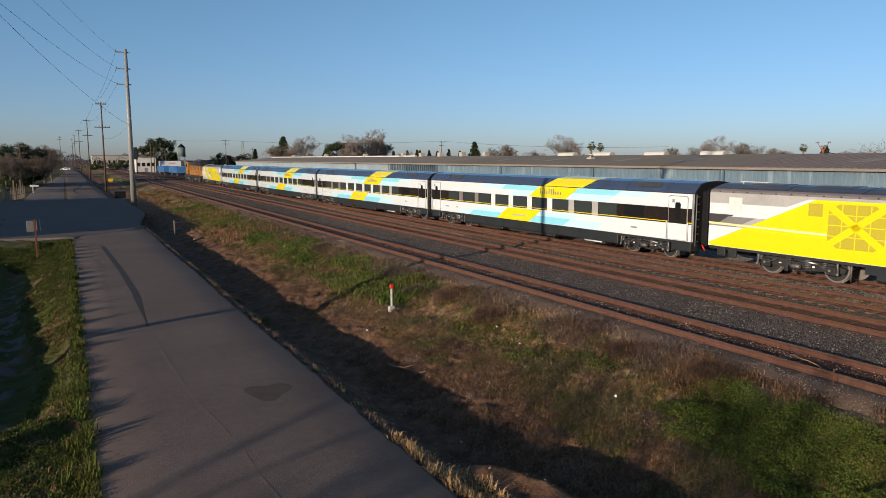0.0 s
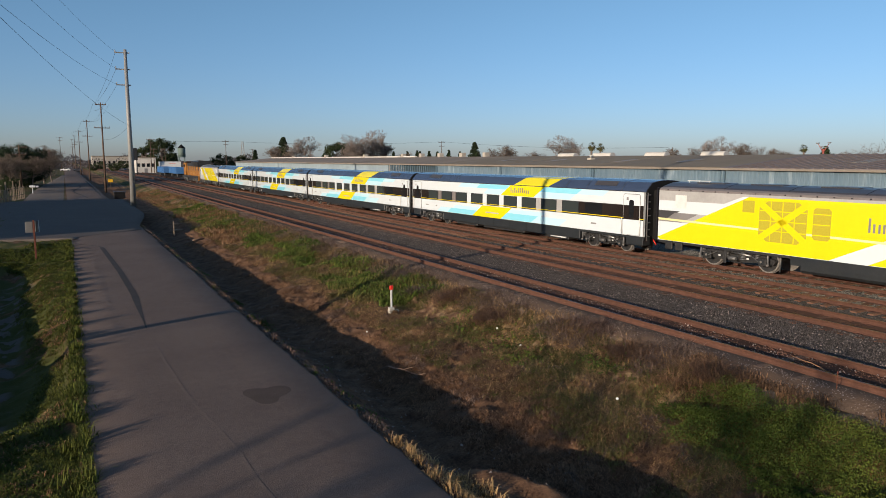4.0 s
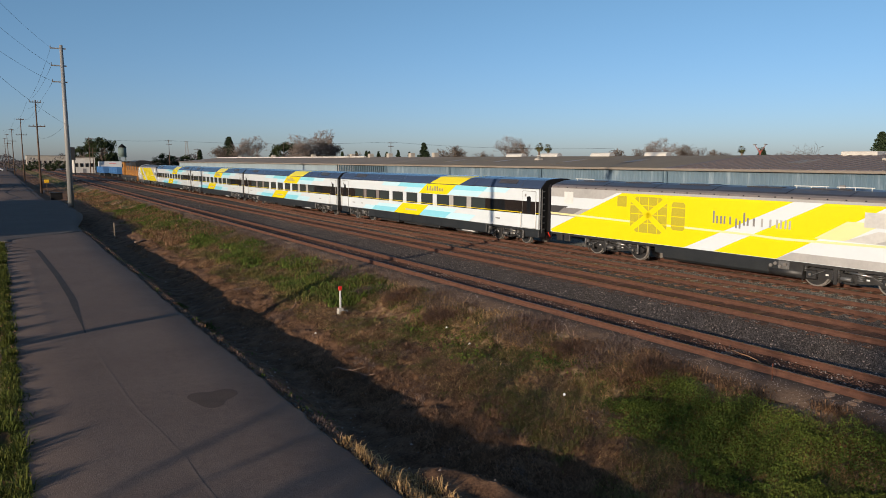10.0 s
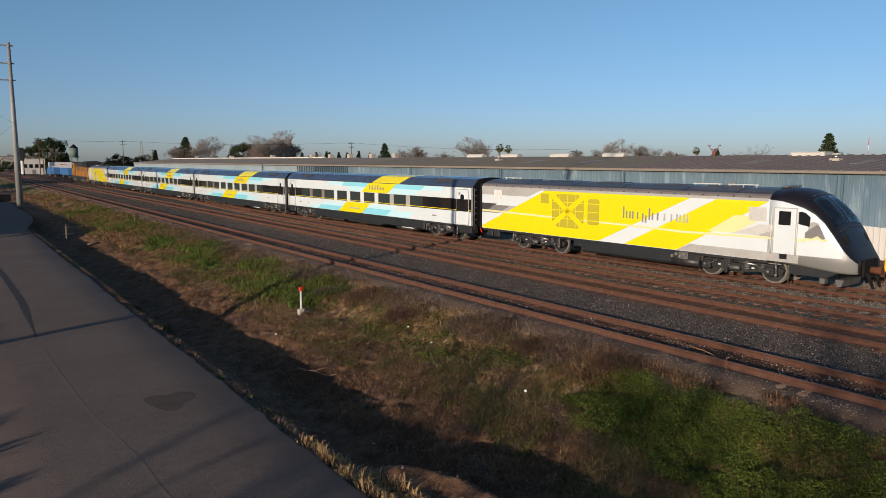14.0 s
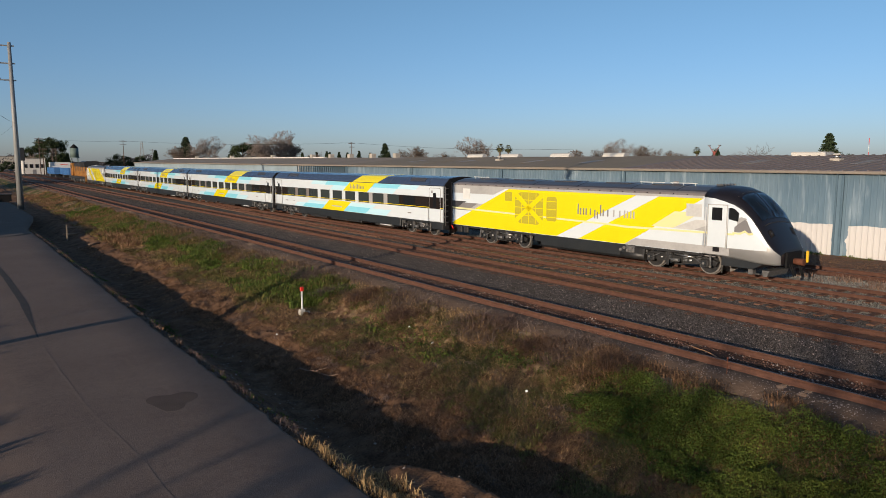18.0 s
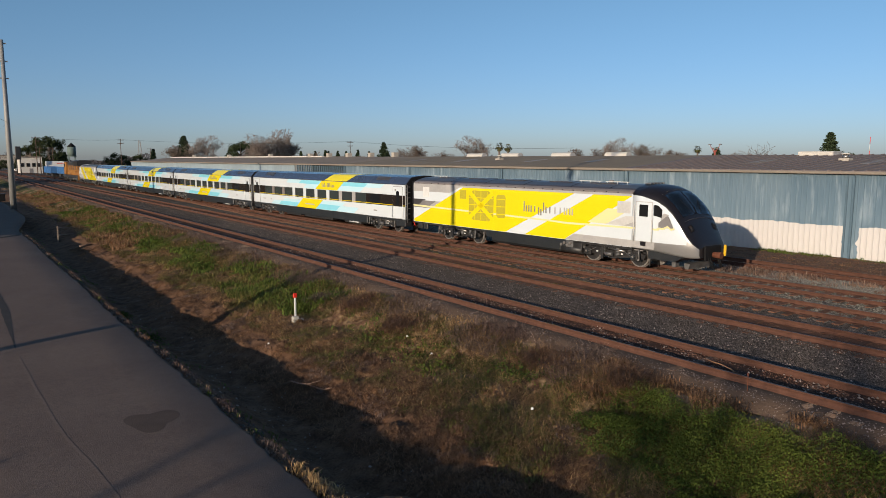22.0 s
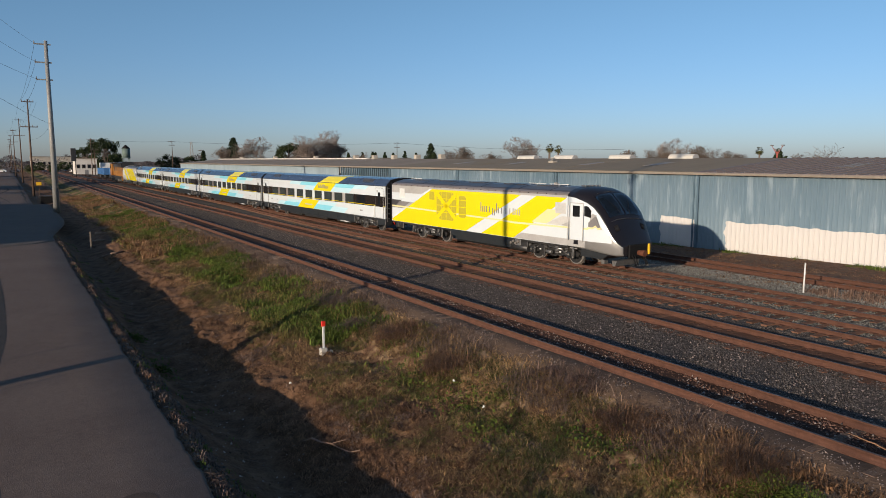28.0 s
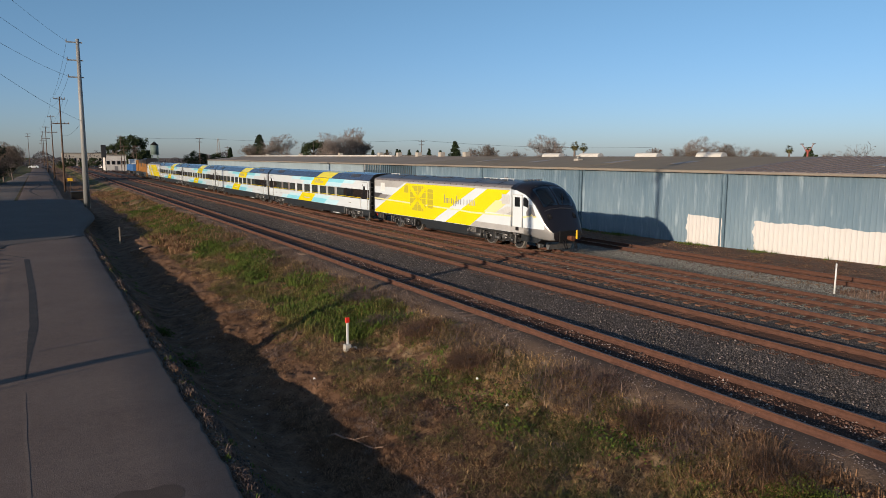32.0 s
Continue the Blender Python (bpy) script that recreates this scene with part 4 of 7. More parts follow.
def bogie(veh, y, base=2.74, r=0.5, side_label=""):
    """A two-axle truck: frame, springs, wheelsets with tyres and discs."""
    fr = part("truck_frame", prism([(y - base / 2 - 0.55, 0.62), (y - base / 2 - 0.45, 0.42), (y - base / 2 + 0.4, 0.42), (y - 0.5, 0.36), (y + 0.5, 0.36), (y + base / 2 - 0.4, 0.42), (y + base / 2 + 0.45, 0.42), (y + base / 2 + 0.55, 0.62), (y + base / 2, 0.78), (y - base / 2, 0.78)], "x", -1.12, -0.98), M_UNDER, veh)
    part("truck_frame", prism([(y - base / 2 - 0.55, 0.62), (y - base / 2, 0.40), (y + base / 2, 0.40), (y + base / 2 + 0.55, 0.62), (y + base / 2, 0.78), (y - base / 2, 0.78)], "x", 0.98, 1.12), M_UNDER, veh)
    part("bolster", box(-1.0, 1.0, y - 0.3, y + 0.3, 0.45, 0.95, 0.03), M_UNDER, veh)
    for s in (-1, 1):
        for o in (-0.45, 0.45):
            bm = bmesh.new()
            for q in range(5):
                bm_cyl(bm, (s * 1.2, y + o, 0.5 + q * 0.075), (s * 1.2, y + o, 0.55 + q * 0.075), 0.13, seg=12)
            part("spring", bm, M_GEAR, veh)
        for e in (-1, 1):
            ab = part("axle_box", box(s * 1.14 if s > 0 else -1.3, 1.3 if s > 0 else -1.14, y + e * base / 2 - 0.2, y + e * base / 2 + 0.2, 0.33, 0.70, 0.04), M_UNDER, veh)
            bm = bmesh.new()
            for q in range(4):
                bm_cyl(bm, (s * 1.2, y + e * base / 2 + 0.28, 0.62 + q * 0.07), (s * 1.2, y + e * base / 2 + 0.28, 0.66 + q * 0.07), 0.10, seg=10)
            part("spring", bm, M_GEAR, veh)
        part("brake_unit", box(s * 1.0 - 0.12, s * 1.0 + 0.12, y - 0.25, y + 0.2, 0.28, 0.5, 0.03), M_UNDER, veh)
    part("damper", cyl((-1.28, y - 0.9, 0.72), (-1.28, y + 0.1, 0.80), 0.05, seg=10), M_STEEL, veh)
    part("brake_pipe", cyl((-1.26, y - base / 2 - 0.5, 0.86), (-1.26, y + base / 2 + 0.5, 0.86), 0.03, seg=8), M_MGREY, veh)
    part("air_bag", cyl((-1.05, y, 0.72), (-1.05, y, 0.98), 0.28, 0.25, 16), M_RUBBER, veh)
    for e in (-1, 1):
        part("damper", cyl((-1.34, y + e * (base / 2 + 0.34), 0.42), (-1.34, y + e * (base / 2 + 0.30), 0.98), 0.045, seg=10), M_GEAR, veh)
        part("damper_eye", cyl((-1.40, y + e * (base / 2 + 0.34), 0.42), (-1.33, y + e * (base / 2 + 0.34), 0.42), 0.05, seg=10), M_TREAD, veh)
        part("sand_pipe", cyl((-0.95, y + e * (base / 2 + 0.66), 0.80), (-0.80, y + e * (base / 2 + 0.56), 0.12), 0.03, seg=8), M_GEAR, veh)
        part("axle_end", cyl((-1.375, y + e * base / 2, r), (-1.362, y + e * base / 2, r), 0.055, seg=12), M_TREAD, veh)
        part("sensor_cable", cyl((-1.36, y + e * (base / 2 - 0.12), r), (-1.31, y + e * (base / 2 - 0.55), 0.74), 0.016, seg=6), M_GEAR, veh)
        part("spring_cap", box(-1.33, -1.08, y + e * 0.45 - 0.15, y + e * 0.45 + 0.15, 0.86, 0.90), M_TREAD, veh)
        part("frame_label", box(-1.305, -1.298, y + e * 0.75 - 0.06, y + e * 0.75 + 0.06, 0.55, 0.61), M_SIGN, veh)
    part("brake_cylinder", cyl((-1.33, y - 0.18, 0.52), (-1.33, y + 0.22, 0.52), 0.085, seg=12), M_GEAR, veh)
    part("torsion_arm", box(-1.36, -1.30, y + 0.35, y + 0.5, 0.25, 0.9, 0.02), M_UNDER, veh)
    for e in (-1, 1):
        part("axle_cap", cyl((-1.36, y + e * base / 2, r), (-1.29, y + e * base / 2, r), 0.12, 0.10, 14), M_SKIRT, veh)
    for e in (-1, 1):
        ws = new("wheelset", mesh_of("axle", cyl((-0.8, 0, 0), (0.8, 0, 0), 0.09), M_UNDER))
        ws.parent = veh
        for s in (-1, 1):
            bm = bmesh.new()
            bm_cyl(bm, (s * 0.70, 0, 0), (s * 0.84, 0, 0), r, seg=28)
            bm_cyl(bm, (s * 0.665, 0, 0), (s * 0.70, 0, 0), r + 0.028, seg=28)
            part("tyre", bm, M_TREAD, ws)
            bm = bmesh.new()
            bm_cyl(bm, (s * 0.842, 0, 0), (s * 0.858, 0, 0), r * 0.88, seg=24)
            for q in range(6):
                a = q * math.pi / 3
                bm_cyl(bm, (s * 0.858, math.cos(a) * r * 0.5, math.sin(a) * r * 0.5), (s * 0.872, math.cos(a) * r * 0.5, math.sin(a) * r * 0.5), 0.04, seg=8)
            part("wheel_disc", bm, M_UNDER, ws)
        wheelsets.append((ws, (0, y + e * base / 2, r), r))


def side_poly(name, pts, material, veh, x=1.5, lab=""):
    """A painted field on both sides: a thin plate 5 mm proud of the body side. pts: (y, z)."""
    ob = part(name, prism(pts, "x", -x - 0.006, -x + 0.01), material, veh, lab)
    part(name, prism(pts, "x", x - 0.01, x + 0.006), material, veh, lab)
    return ob


def coach(y0):
    veh = new("passenger_coach")
    tagged(veh, "white passenger coach with yellow and light blue diagonal bands", "train car", "coaches of the passenger train")
    H, EDGE = 12.95, 3.34
    sec = [(-1.5, 1.0), (-1.5, EDGE), (-1.43, 3.45), (-1.08, 3.81), (-0.55, 3.90), (0, 3.93), (0.55, 3.90), (1.08, 3.81), (1.43, 3.45), (1.5, EDGE), (1.5, 1.0)]
    part("body", prism(sec, "y", -H, H), M_WHITE, veh)
    arc = [(x, z) for x, z in sec[1:-1]]

    def over_roof(lift, slip=0.0):
        """The roof's outline, raised a little, closed along its underside."""
        return [(x * (1 + lift / 1.5), z + lift + slip) for x, z in arc] + [(1.38, EDGE - 0.02), (0, 3.7), (-1.38, EDGE - 0.02)]

    part("roof", prism(over_roof(0.006), "y", -H - 0.01, H + 0.01), M_NAVY, veh, "dark blue roof")
    side_poly("cant_rail", [(-H, EDGE - 0.03), (H, EDGE - 0.03), (H, EDGE + 0.005), (-H, EDGE + 0.005)], M_BLACK, veh, 1.505)
    for y in (-11.2, -8.4, -6.6, 6.2, 8.6, 10.4):
        part("roof_seam", prism(over_roof(0.011), "y", y - 0.02, y + 0.02), M_BLACK, veh)
    for y in (-9.8, 9.4):
        part("roof_hatch", prism([(-1.33, 3.575), (-1.13, 3.785), (-1.12, 3.82), (-1.36, 3.58)], "y", y - 0.85, y + 0.85), M_DGREY, veh, "dark recessed roof hatch")
    for e in (-1, 1):
        part("end_panel", prism([(x * 0.985, z - 0.02) for x, z in sec], "y", min(e * H, e * (H + 0.05)), max(e * H, e * (H + 0.05))), M_RUBBER, veh, "black end panel")
        side_poly("end_edge", [(e * (H - 0.10), 1.0), (e * (H - 0.004), 1.0), (e * (H - 0.004), EDGE), (e * (H - 0.10), EDGE)], M_SILVER, veh, 1.504)
        part("corner_post", cyl((-1.42, e * (H + 0.09), 0.8), (-1.42, e * (H + 0.09), 3.3), 0.03, seg=8), M_GEAR, veh)
        for q in range(7):
            part("end_bracket", box(-1.40, -1.22, e * (H + 0.085) - 0.03, e * (H + 0.085) + 0.03, 1.0 + q * 0.36, 1.05 + q * 0.36), M_GEAR, veh)
        part("jumper_cable", cyl((-0.95, e * (H + 0.1), 0.85), (-0.9, e * (H + 0.26), 0.58), 0.03, seg=8), M_RED, veh, "red jumper cable")
    part("skirt", box(-1.47, 1.47, -7.9, 7.9, 0.40, 1.02, 0.04), M_SKIRT, veh, "dark grey skirt")
    for y in np.arange(-6.6, 7.0, 1.9):
        part("skirt_joint", box(-1.474, -1.468, y - 0.012, y + 0.012, 0.44, 1.0), M_BLACK, veh)
    part("sole_bar", box(-1.44, 1.44, -H + 0.1, H - 0.1, 0.86, 1.02), M_SKIRT, veh)
    side_poly("window_band", [(-12.9, 1.83), (12.9, 1.83), (12.9, 2.60), (-12.9, 2.60)], M_PANELBROWN, veh, 1.50, "dark bronze window strip")
    ycs = (-7.09, -5.07, -3.05, -1.02, 1.01, 3.07, 5.15, 7.3, 9.4)
    for yc in ycs:
        side_poly("window_surround", [(yc - 0.76, 1.84), (yc + 0.76, 1.84), (yc + 0.76, 2.595), (yc - 0.76, 2.595)], M_BLACK, veh, 1.506)
        side_poly("window", [(yc - 0.70, 1.90), (yc - 0.64, 1.86), (yc + 0.64, 1.86), (yc + 0.70, 1.90), (yc + 0.70, 2.50), (yc + 0.64, 2.57), (yc - 0.64, 2.57), (yc - 0.70, 2.50)], M_PANE, veh, 1.511)
    side_poly("window", [(-9.76, 1.86), (-8.36, 1.86), (-8.36, 2.57), (-9.76, 2.57)], M_GLASSD, veh, 1.506)
    for a, b in zip(ycs, ycs[1:]):
        yc = (a + b) / 2
        side_poly("pillar", [(yc - 0.25, 1.82), (yc + 0.25, 1.82), (yc + 0.25, 2.61), (yc - 0.25, 2.61)], M_WHITE if -2.5 < yc < 4.3 else (M_FASCIA if yc > 5 else M_LGREY), veh, 1.509)
    side_poly("pinstripe", [(-12.9, 1.895), (12.9, 1.895), (12.9, 1.93), (-12.9, 1.93)], M_YELLOW, veh, 1.516, "thin yellow line")

    def dia(y, za, zb, wide, material, name, x=1.5):
        side_poly(name, [(y, za), (y - wide, za), (y - wide - (zb - za) * 1.65, zb), (y - (zb - za) * 1.65, zb)], material, veh, x)

    # above the windows: light blue along the roof, paler steps below and beyond it
    dia(3.1, 3.0, EDGE - 0.04, 4.4, M_CYAN, "blue_field")
    dia(5.6, 3.0, EDGE - 0.04, 2.5, M_PALECYAN, "pale_blue_field")
    dia(2.2, 2.64, 3.0, 2.4, M_PALECYAN, "pale_blue_field")
    dia(-3.9, 3.0, EDGE - 0.04, 3.7, M_CYAN, "blue_field")
    dia(-7.6, 3.0, EDGE - 0.04, 2.2, M_PALECYAN, "pale_blue_field")
    dia(-3.4, 2.64, 3.0, 3.6, M_PALECYAN, "pale_blue_field")
    dia(0.1, 2.62, EDGE - 0.035, 3.6, M_YELLOW, "yellow_field", 1.503)
    # below the windows
    dia(7.2, 1.02, 1.37, 4.6, M_CYAN, "blue_field")
    dia(8.8, 1.02, 1.37, 1.6, M_PALECYAN, "pale_blue_field")
    dia(6.4, 1.37, 1.62, 4.0, M_PALECYAN, "pale_blue_field")
    dia(1.0, 1.02, 1.45, 4.3, M_CYAN, "blue_field")
    dia(-3.3, 1.02, 1.45, 2.8, M_PALECYAN, "pale_blue_field")
    dia(-0.1, 1.45, 1.72, 4.2, M_PALECYAN, "pale_blue_field")
    dia(3.65, 1.0, 1.79, 3.55, M_YELLOW, "yellow_field", 1.503)
    side_poly("lettering", [(1.95, 1.30), (0.35, 1.30), (0.30, 1.38), (1.90, 1.38)], M_LGREY, veh, 1.507)
    # the yellow band goes on over the roof at a slant
    bm = bmesh.new()
    rows_ = []
    for x, z in arc:
        y = -1.45 - 1.65 * (z - EDGE) * (1.0 if x < 0 else -0.6) - (0 if x < 0 else 1.6)
        rows_.append([bm.verts.new((x * 1.008, y, z + 0.012)), bm.verts.new((x * 1.008, y - 3.55, z + 0.012)), bm.verts.new((x * 0.97, y - 3.55, z - 0.04)), bm.verts.new((x * 0.97, y, z - 0.04))])
    for a, b in zip(rows_, rows_[1:]):
        for k in range(4):
            bm.faces.new((a[k], a[(k + 1) % 4], b[(k + 1) % 4], b[k]))
    bmesh.ops.recalc_face_normals(bm, faces=bm.faces)
    part("roof_stripe", bm, M_YELLOW, veh, "yellow band over the roof")
    # brand lettering stands as plain bars
    for k in range(10):
        tall = 0.14 * (k in (0, 2, 4, 5, 6))
        side_poly("lettering", [(-1.05 - k * 0.215, 2.83), (-1.15 - k * 0.215, 2.83), (-1.15 - k * 0.215, 3.03 + tall), (-1.05 - k * 0.215, 3.03 + tall)], M_MGREY if k < 6 else M_FASCIA, veh, 1.509)
    # doors at both ends
    for yc in (-12.0, 12.0):
        side_poly("door_seal", [(yc - 0.61, 1.02), (yc + 0.61, 1.02), (yc + 0.61, 3.14), (yc + 0.52, 3.20), (yc - 0.52, 3.20), (yc - 0.61, 3.14)], M_MGREY, veh, 1.508)
        side_poly("door", [(yc - 0.58, 1.04), (yc + 0.58, 1.04), (yc + 0.58, 3.12), (yc + 0.50, 3.17), (yc - 0.50, 3.17), (yc - 0.58, 3.12)], M_WHITE, veh, 1.517, "white plug door")
        side_poly("door_band", [(yc - 0.57, 1.84), (yc + 0.57, 1.84), (yc + 0.57, 2.595), (yc - 0.57, 2.595)], M_PANELBROWN, veh, 1.523)
        side_poly("door_window", [(yc - 0.17, 2.0), (yc - 0.10, 1.92), (yc + 0.10, 1.92), (yc + 0.17, 2.0), (yc + 0.17, 2.80), (yc + 0.10, 2.88), (yc - 0.10, 2.88), (yc - 0.17, 2.80)], M_GLASSD, veh, 1.529)
        for e in (-0.66, 0.66):
            part("grab_rail", cyl((-1.56, yc + e, 1.05), (-1.56, yc + e, 1.9), 0.022, seg=8), M_SIGN, veh)
        side_poly("notice", [(yc + 0.36, 2.86), (yc + 0.22, 2.86), (yc + 0.22, 3.02), (yc + 0.36, 3.02)], M_MGREY, veh, 1.524)
    for y, w in ((-9.1, 0.22), (8.9, 0.12), (10.4, 0.22)):
        side_poly("data_plate", [(y - w, 1.38), (y + w, 1.38), (y + w, 1.46), (y - w, 1.46)], M_MGREY, veh, 1.507)
    for s in (-1, 1):
        part("gangway", box(-0.95, 0.95, s * H if s > 0 else -H - 0.27, H + 0.27 if s > 0 else -H, 0.85, 3.45, 0.05), M_RUBBER, veh, "black rubber gangway bellows")
        part("coupler", box(-0.15, 0.15, s * (H + 0.1) - 0.2, s * (H + 0.1) + 0.2, 0.62, 0.88, 0.03), M_UNDER, veh)
    bogie(veh, -9.7, 2.64, 0.46), bogie(veh, 9.7, 2.64, 0.46)
    for e in (-1, 1):
        part("step_box", box(-1.46, -0.9, e * 12.2 - 0.6, e * 12.2 + 0.6, 0.5, 0.9, 0.03), M_SKIRT, veh)
    for yb, w in ((-5.6, 1.2), (0.0, 2.4), (4.6, 1.4)):
        part("underfloor_box", box(-1.36, 1.36, yb - w, yb + w, 0.24, 0.41, 0.03), M_UNDER, veh)
    part("drain_pipe", cyl((-1.40, -6.6, 0.36), (-1.40, -5.2, 0.36), 0.04, seg=8), M_SIGN, veh)
    vehicles.append((veh, y0, 9.7))
    return veh


def express_loco(y0, lead):
    """The yellow, white and black streamlined unit; its nose points to -y when lead is true."""
    veh = new("passenger_locomotive")
    tagged(veh, "streamlined yellow and white passenger locomotive with a black cab nose" if lead else "yellow and white passenger locomotive coupled at the rear", "locomotive", "passenger locomotives")
    s = 1 if lead else -1

    def P(pts):
        return [(y * s, z) for y, z in pts]

    T, B = 3.45, 1.0
    sec = [(-1.5, 0.985), (-1.5, T), (-1.44, T + 0.09), (-1.15, 3.68), (-0.6, 3.82), (0, 3.86), (0.6, 3.82), (1.15, 3.68), (1.44, T + 0.09), (1.5, T), (1.5, 0.985)]
    ya, yb = sorted((-7.05 * s, 10.45 * s))
    part("body", prism(sec, "y", ya, yb), M_WHITE, veh)
    roof = [(-1.506, T), (-1.45, T + 0.095), (-1.155, 3.69), (-0.6, 3.83), (0, 3.87), (0.6, 3.83), (1.155, 3.69), (1.45, T + 0.095), (1.506, T), (1.3, T), (0, 3.65), (-1.3, T)]
    part("roof", prism(roof, "y", ya - 0.01, yb + 0.01), M_DGREY, veh, "dark grey roof")
    for e in (-1, 1):
        part("roof_fascia", prism([(e * 1.506, T + 0.005), (e * 1.462, T + 0.10), (e * 1.30, 3.63), (e * 1.27, 3.60), (e * 1.43, T + 0.05), (e * 1.47, T)], "y", ya, yb), M_FASCIA, veh, "brown-grey lower roof edge")
    side_poly("cant_rail", P([(10.43, T - 0.10), (-7.0, T - 0.10), (-7.0, T + 0.01), (10.43, T + 0.01)]), M_LGREY, veh, 1.504)
    for y in (-5.5, -3.0, 0.4, 3.6, 6.8):
        part("roof_seam", prism([(-1.455, T + 0.10), (-1.16, 3.70), (-0.6, 3.84), (0, 3.88), (0.6, 3.84), (1.16, 3.70), (1.455, T + 0.10), (1.3, T), (0, 3.65), (-1.3, T)], "y", y * s - 0.02, y * s + 0.02), M_BLACK, veh)
    for y in (8.2, 5.2, 1.9, -1.6, -4.4):
        part("roof_vent", box(-0.5, 0.5, y * s - 0.8, y * s + 0.8, 3.82, 3.885, 0.02), M_DGREY, veh)
    for y in (-3.6, -5.3, 8.9):
        part("roof_rail", cyl((-0.45, (y - 0.7) * s, 3.95), (-0.45, (y + 0.7) * s, 3.95), 0.018, seg=6), M_SIGN, veh)
        for o in (-0.6, 0, 0.6):
            part("rail_foot", cyl((-0.45, (y + o) * s, 3.83), (-0.45, (y + o) * s, 3.95), 0.015, seg=6), M_SIGN, veh)
    part("antenna", box(-0.08, 0.08, -4.6 * s - 0.12, -4.6 * s + 0.12, 3.84, 4.02, 0.03), M_MGREY, veh)
    for k in range(24):
        y = (9.9 - k * 0.7) * s
        part("roof_clip", box(-1.505, -1.46, y - 0.03, y + 0.03, T + 0.03, T + 0.08), M_BLACK, veh)
    # livery
    side_poly("grey_field", P([(10.45, 2.98), (10.45, T - 0.1), (5.6, T - 0.1), (6.6, 2.98)]), M_LGREY, veh, 1.5)
    side_poly("dark_field", P([(10.45, 2.05), (10.45, 2.48), (9.1, 2.48), (9.95, 2.05)]), M_DGREY, veh, 1.5)
    side_poly("dark_field", P([(10.45, 1.93), (10.45, 2.05), (9.95, 2.05), (9.4, 2.40), (8.0, 2.40), (9.0, 1.93)]), M_MGREY, veh, 1.501)
    side_poly("grey_field", P([(9.0, 1.93), (8.0, 2.40), (7.2, 2.40), (8.4, 1.93)]), M_LGREY, veh, 1.501)
    side_poly("yellow_field", P([(10.45, 1.12), (5.3, T - 0.1), (-3.5, T - 0.1), (1.55, 1.0), (10.3, 1.0)]), M_YELLOW, veh, 1.502)
    side_poly("yellow_field", P([(0.0, 1.0), (-4.75, T - 0.1), (-7.0, T - 0.1), (-2.9, 1.0)]), M_YELLOW, veh, 1.502)
    side_poly("pale_field", P([(-5.6, 2.72), (-6.9, 2.72), (-5.6, 1.98), (-4.4, 1.98)]), M_PALEYELLOW, veh, 1.5025)
    side_poly("grey_field", P([(-2.9, 1.0), (-3.55, 1.33), (-8.3, 1.33), (-8.3, 1.0)]), M_LGREY, veh, 1.502)
    side_poly("ribbon_line", P([(10.4, 2.00), (-1.9, 1.83), (-3.0, 1.78), (-8.5, 1.88), (-8.5, 1.96), (-3.0, 1.88), (-1.9, 1.92), (10.5, 2.10)]), M_PALEYELLOW, veh, 1.504, "pale yellow ribbon line")
    side_poly("under_frame", P([(3.2, 0.60), (3.2, 0.98), (-3.0, 0.98), (-3.0, 0.60)]), M_SKIRT, veh, 1.46)
    # brand lettering as plain bars
    for k, h in enumerate((0.55, 0.34, 0.46, 0.42, 0.55, 0.5, 0.55, 0.46, 0.36, 0.36)):
        y = 0.1 - k * 0.365
        zb = 2.24 - (0.14 if k == 3 else 0)
        for e in ((0.0, 0.17) if k not in (2, 5, 6, 7) else (0.08,)):
            side_poly("lettering", P([(y - e, zb), (y - e - 0.085, zb), (y - e - 0.085, zb + (h if e == 0 else 0.34)), (y - e, zb + (h if e == 0 else 0.34))]), M_MGREY if k < 6 else M_LGREY, veh, 1.507)
    # radiator grilles: cross-braced square and tall panel
    g = mat("grille_mesh", (0.46, 0.39, 0.035), 0.6, scale=30) if "grille_mesh" not in bpy.data.materials else bpy.data.materials["grille_mesh"]
    side_poly("grille", P([(4.75, 1.75), (4.35, 1.48), (2.95, 1.48), (2.55, 1.75), (2.55, 2.95), (2.95, 3.22), (4.35, 3.22), (4.75, 2.95)]), g, veh, 1.506, "recessed square radiator grille")
    side_poly("grille", P([(2.30, 1.85), (2.30, 2.95), (2.2, 3.05), (1.65, 3.05), (1.55, 2.95), (1.55, 1.85), (1.65, 1.75), (2.2, 1.75)]), g, veh, 1.506)
    side_poly("grille", P([(5.60, 2.68), (5.60, 3.2), (5.0, 3.2), (5.0, 2.68)]), g, veh, 1.506)
    for a, b in (((4.75, 1.55), (2.55, 3.15)), ((4.75, 3.15), (2.55, 1.55))):
        side_poly("cross_brace", P([(a[0], a[1] - 0.17), (b[0], b[1] - 0.17), (b[0], b[1] + 0.17), (a[0], a[1] + 0.17)]), M_YELLOW, veh, 1.512)
    for z in (1.95, 2.38, 2.8):
        side_poly("grille_bar", P([(4.72, z - 0.02), (2.58, z - 0.02), (2.58, z + 0.02), (4.72, z + 0.02)]), M_YELLOW, veh, 1.509)
        side_poly("grille_bar", P([(2.28, z - 0.02), (1.57, z - 0.02), (1.57, z + 0.02), (2.28, z + 0.02)]), M_YELLOW, veh, 1.509)
    for y in (4.2, 3.65, 3.1):
        side_poly("grille_bar", P([(y + 0.02, 1.5), (y - 0.02, 1.5), (y - 0.02, 3.2), (y + 0.02, 3.2)]), M_YELLOW, veh, 1.509)
    side_poly("access_panel", P([(9.4, 2.62), (8.72, 2.62), (8.72, 3.27), (9.4, 3.27)]), M_SIGN, veh, 1.508)
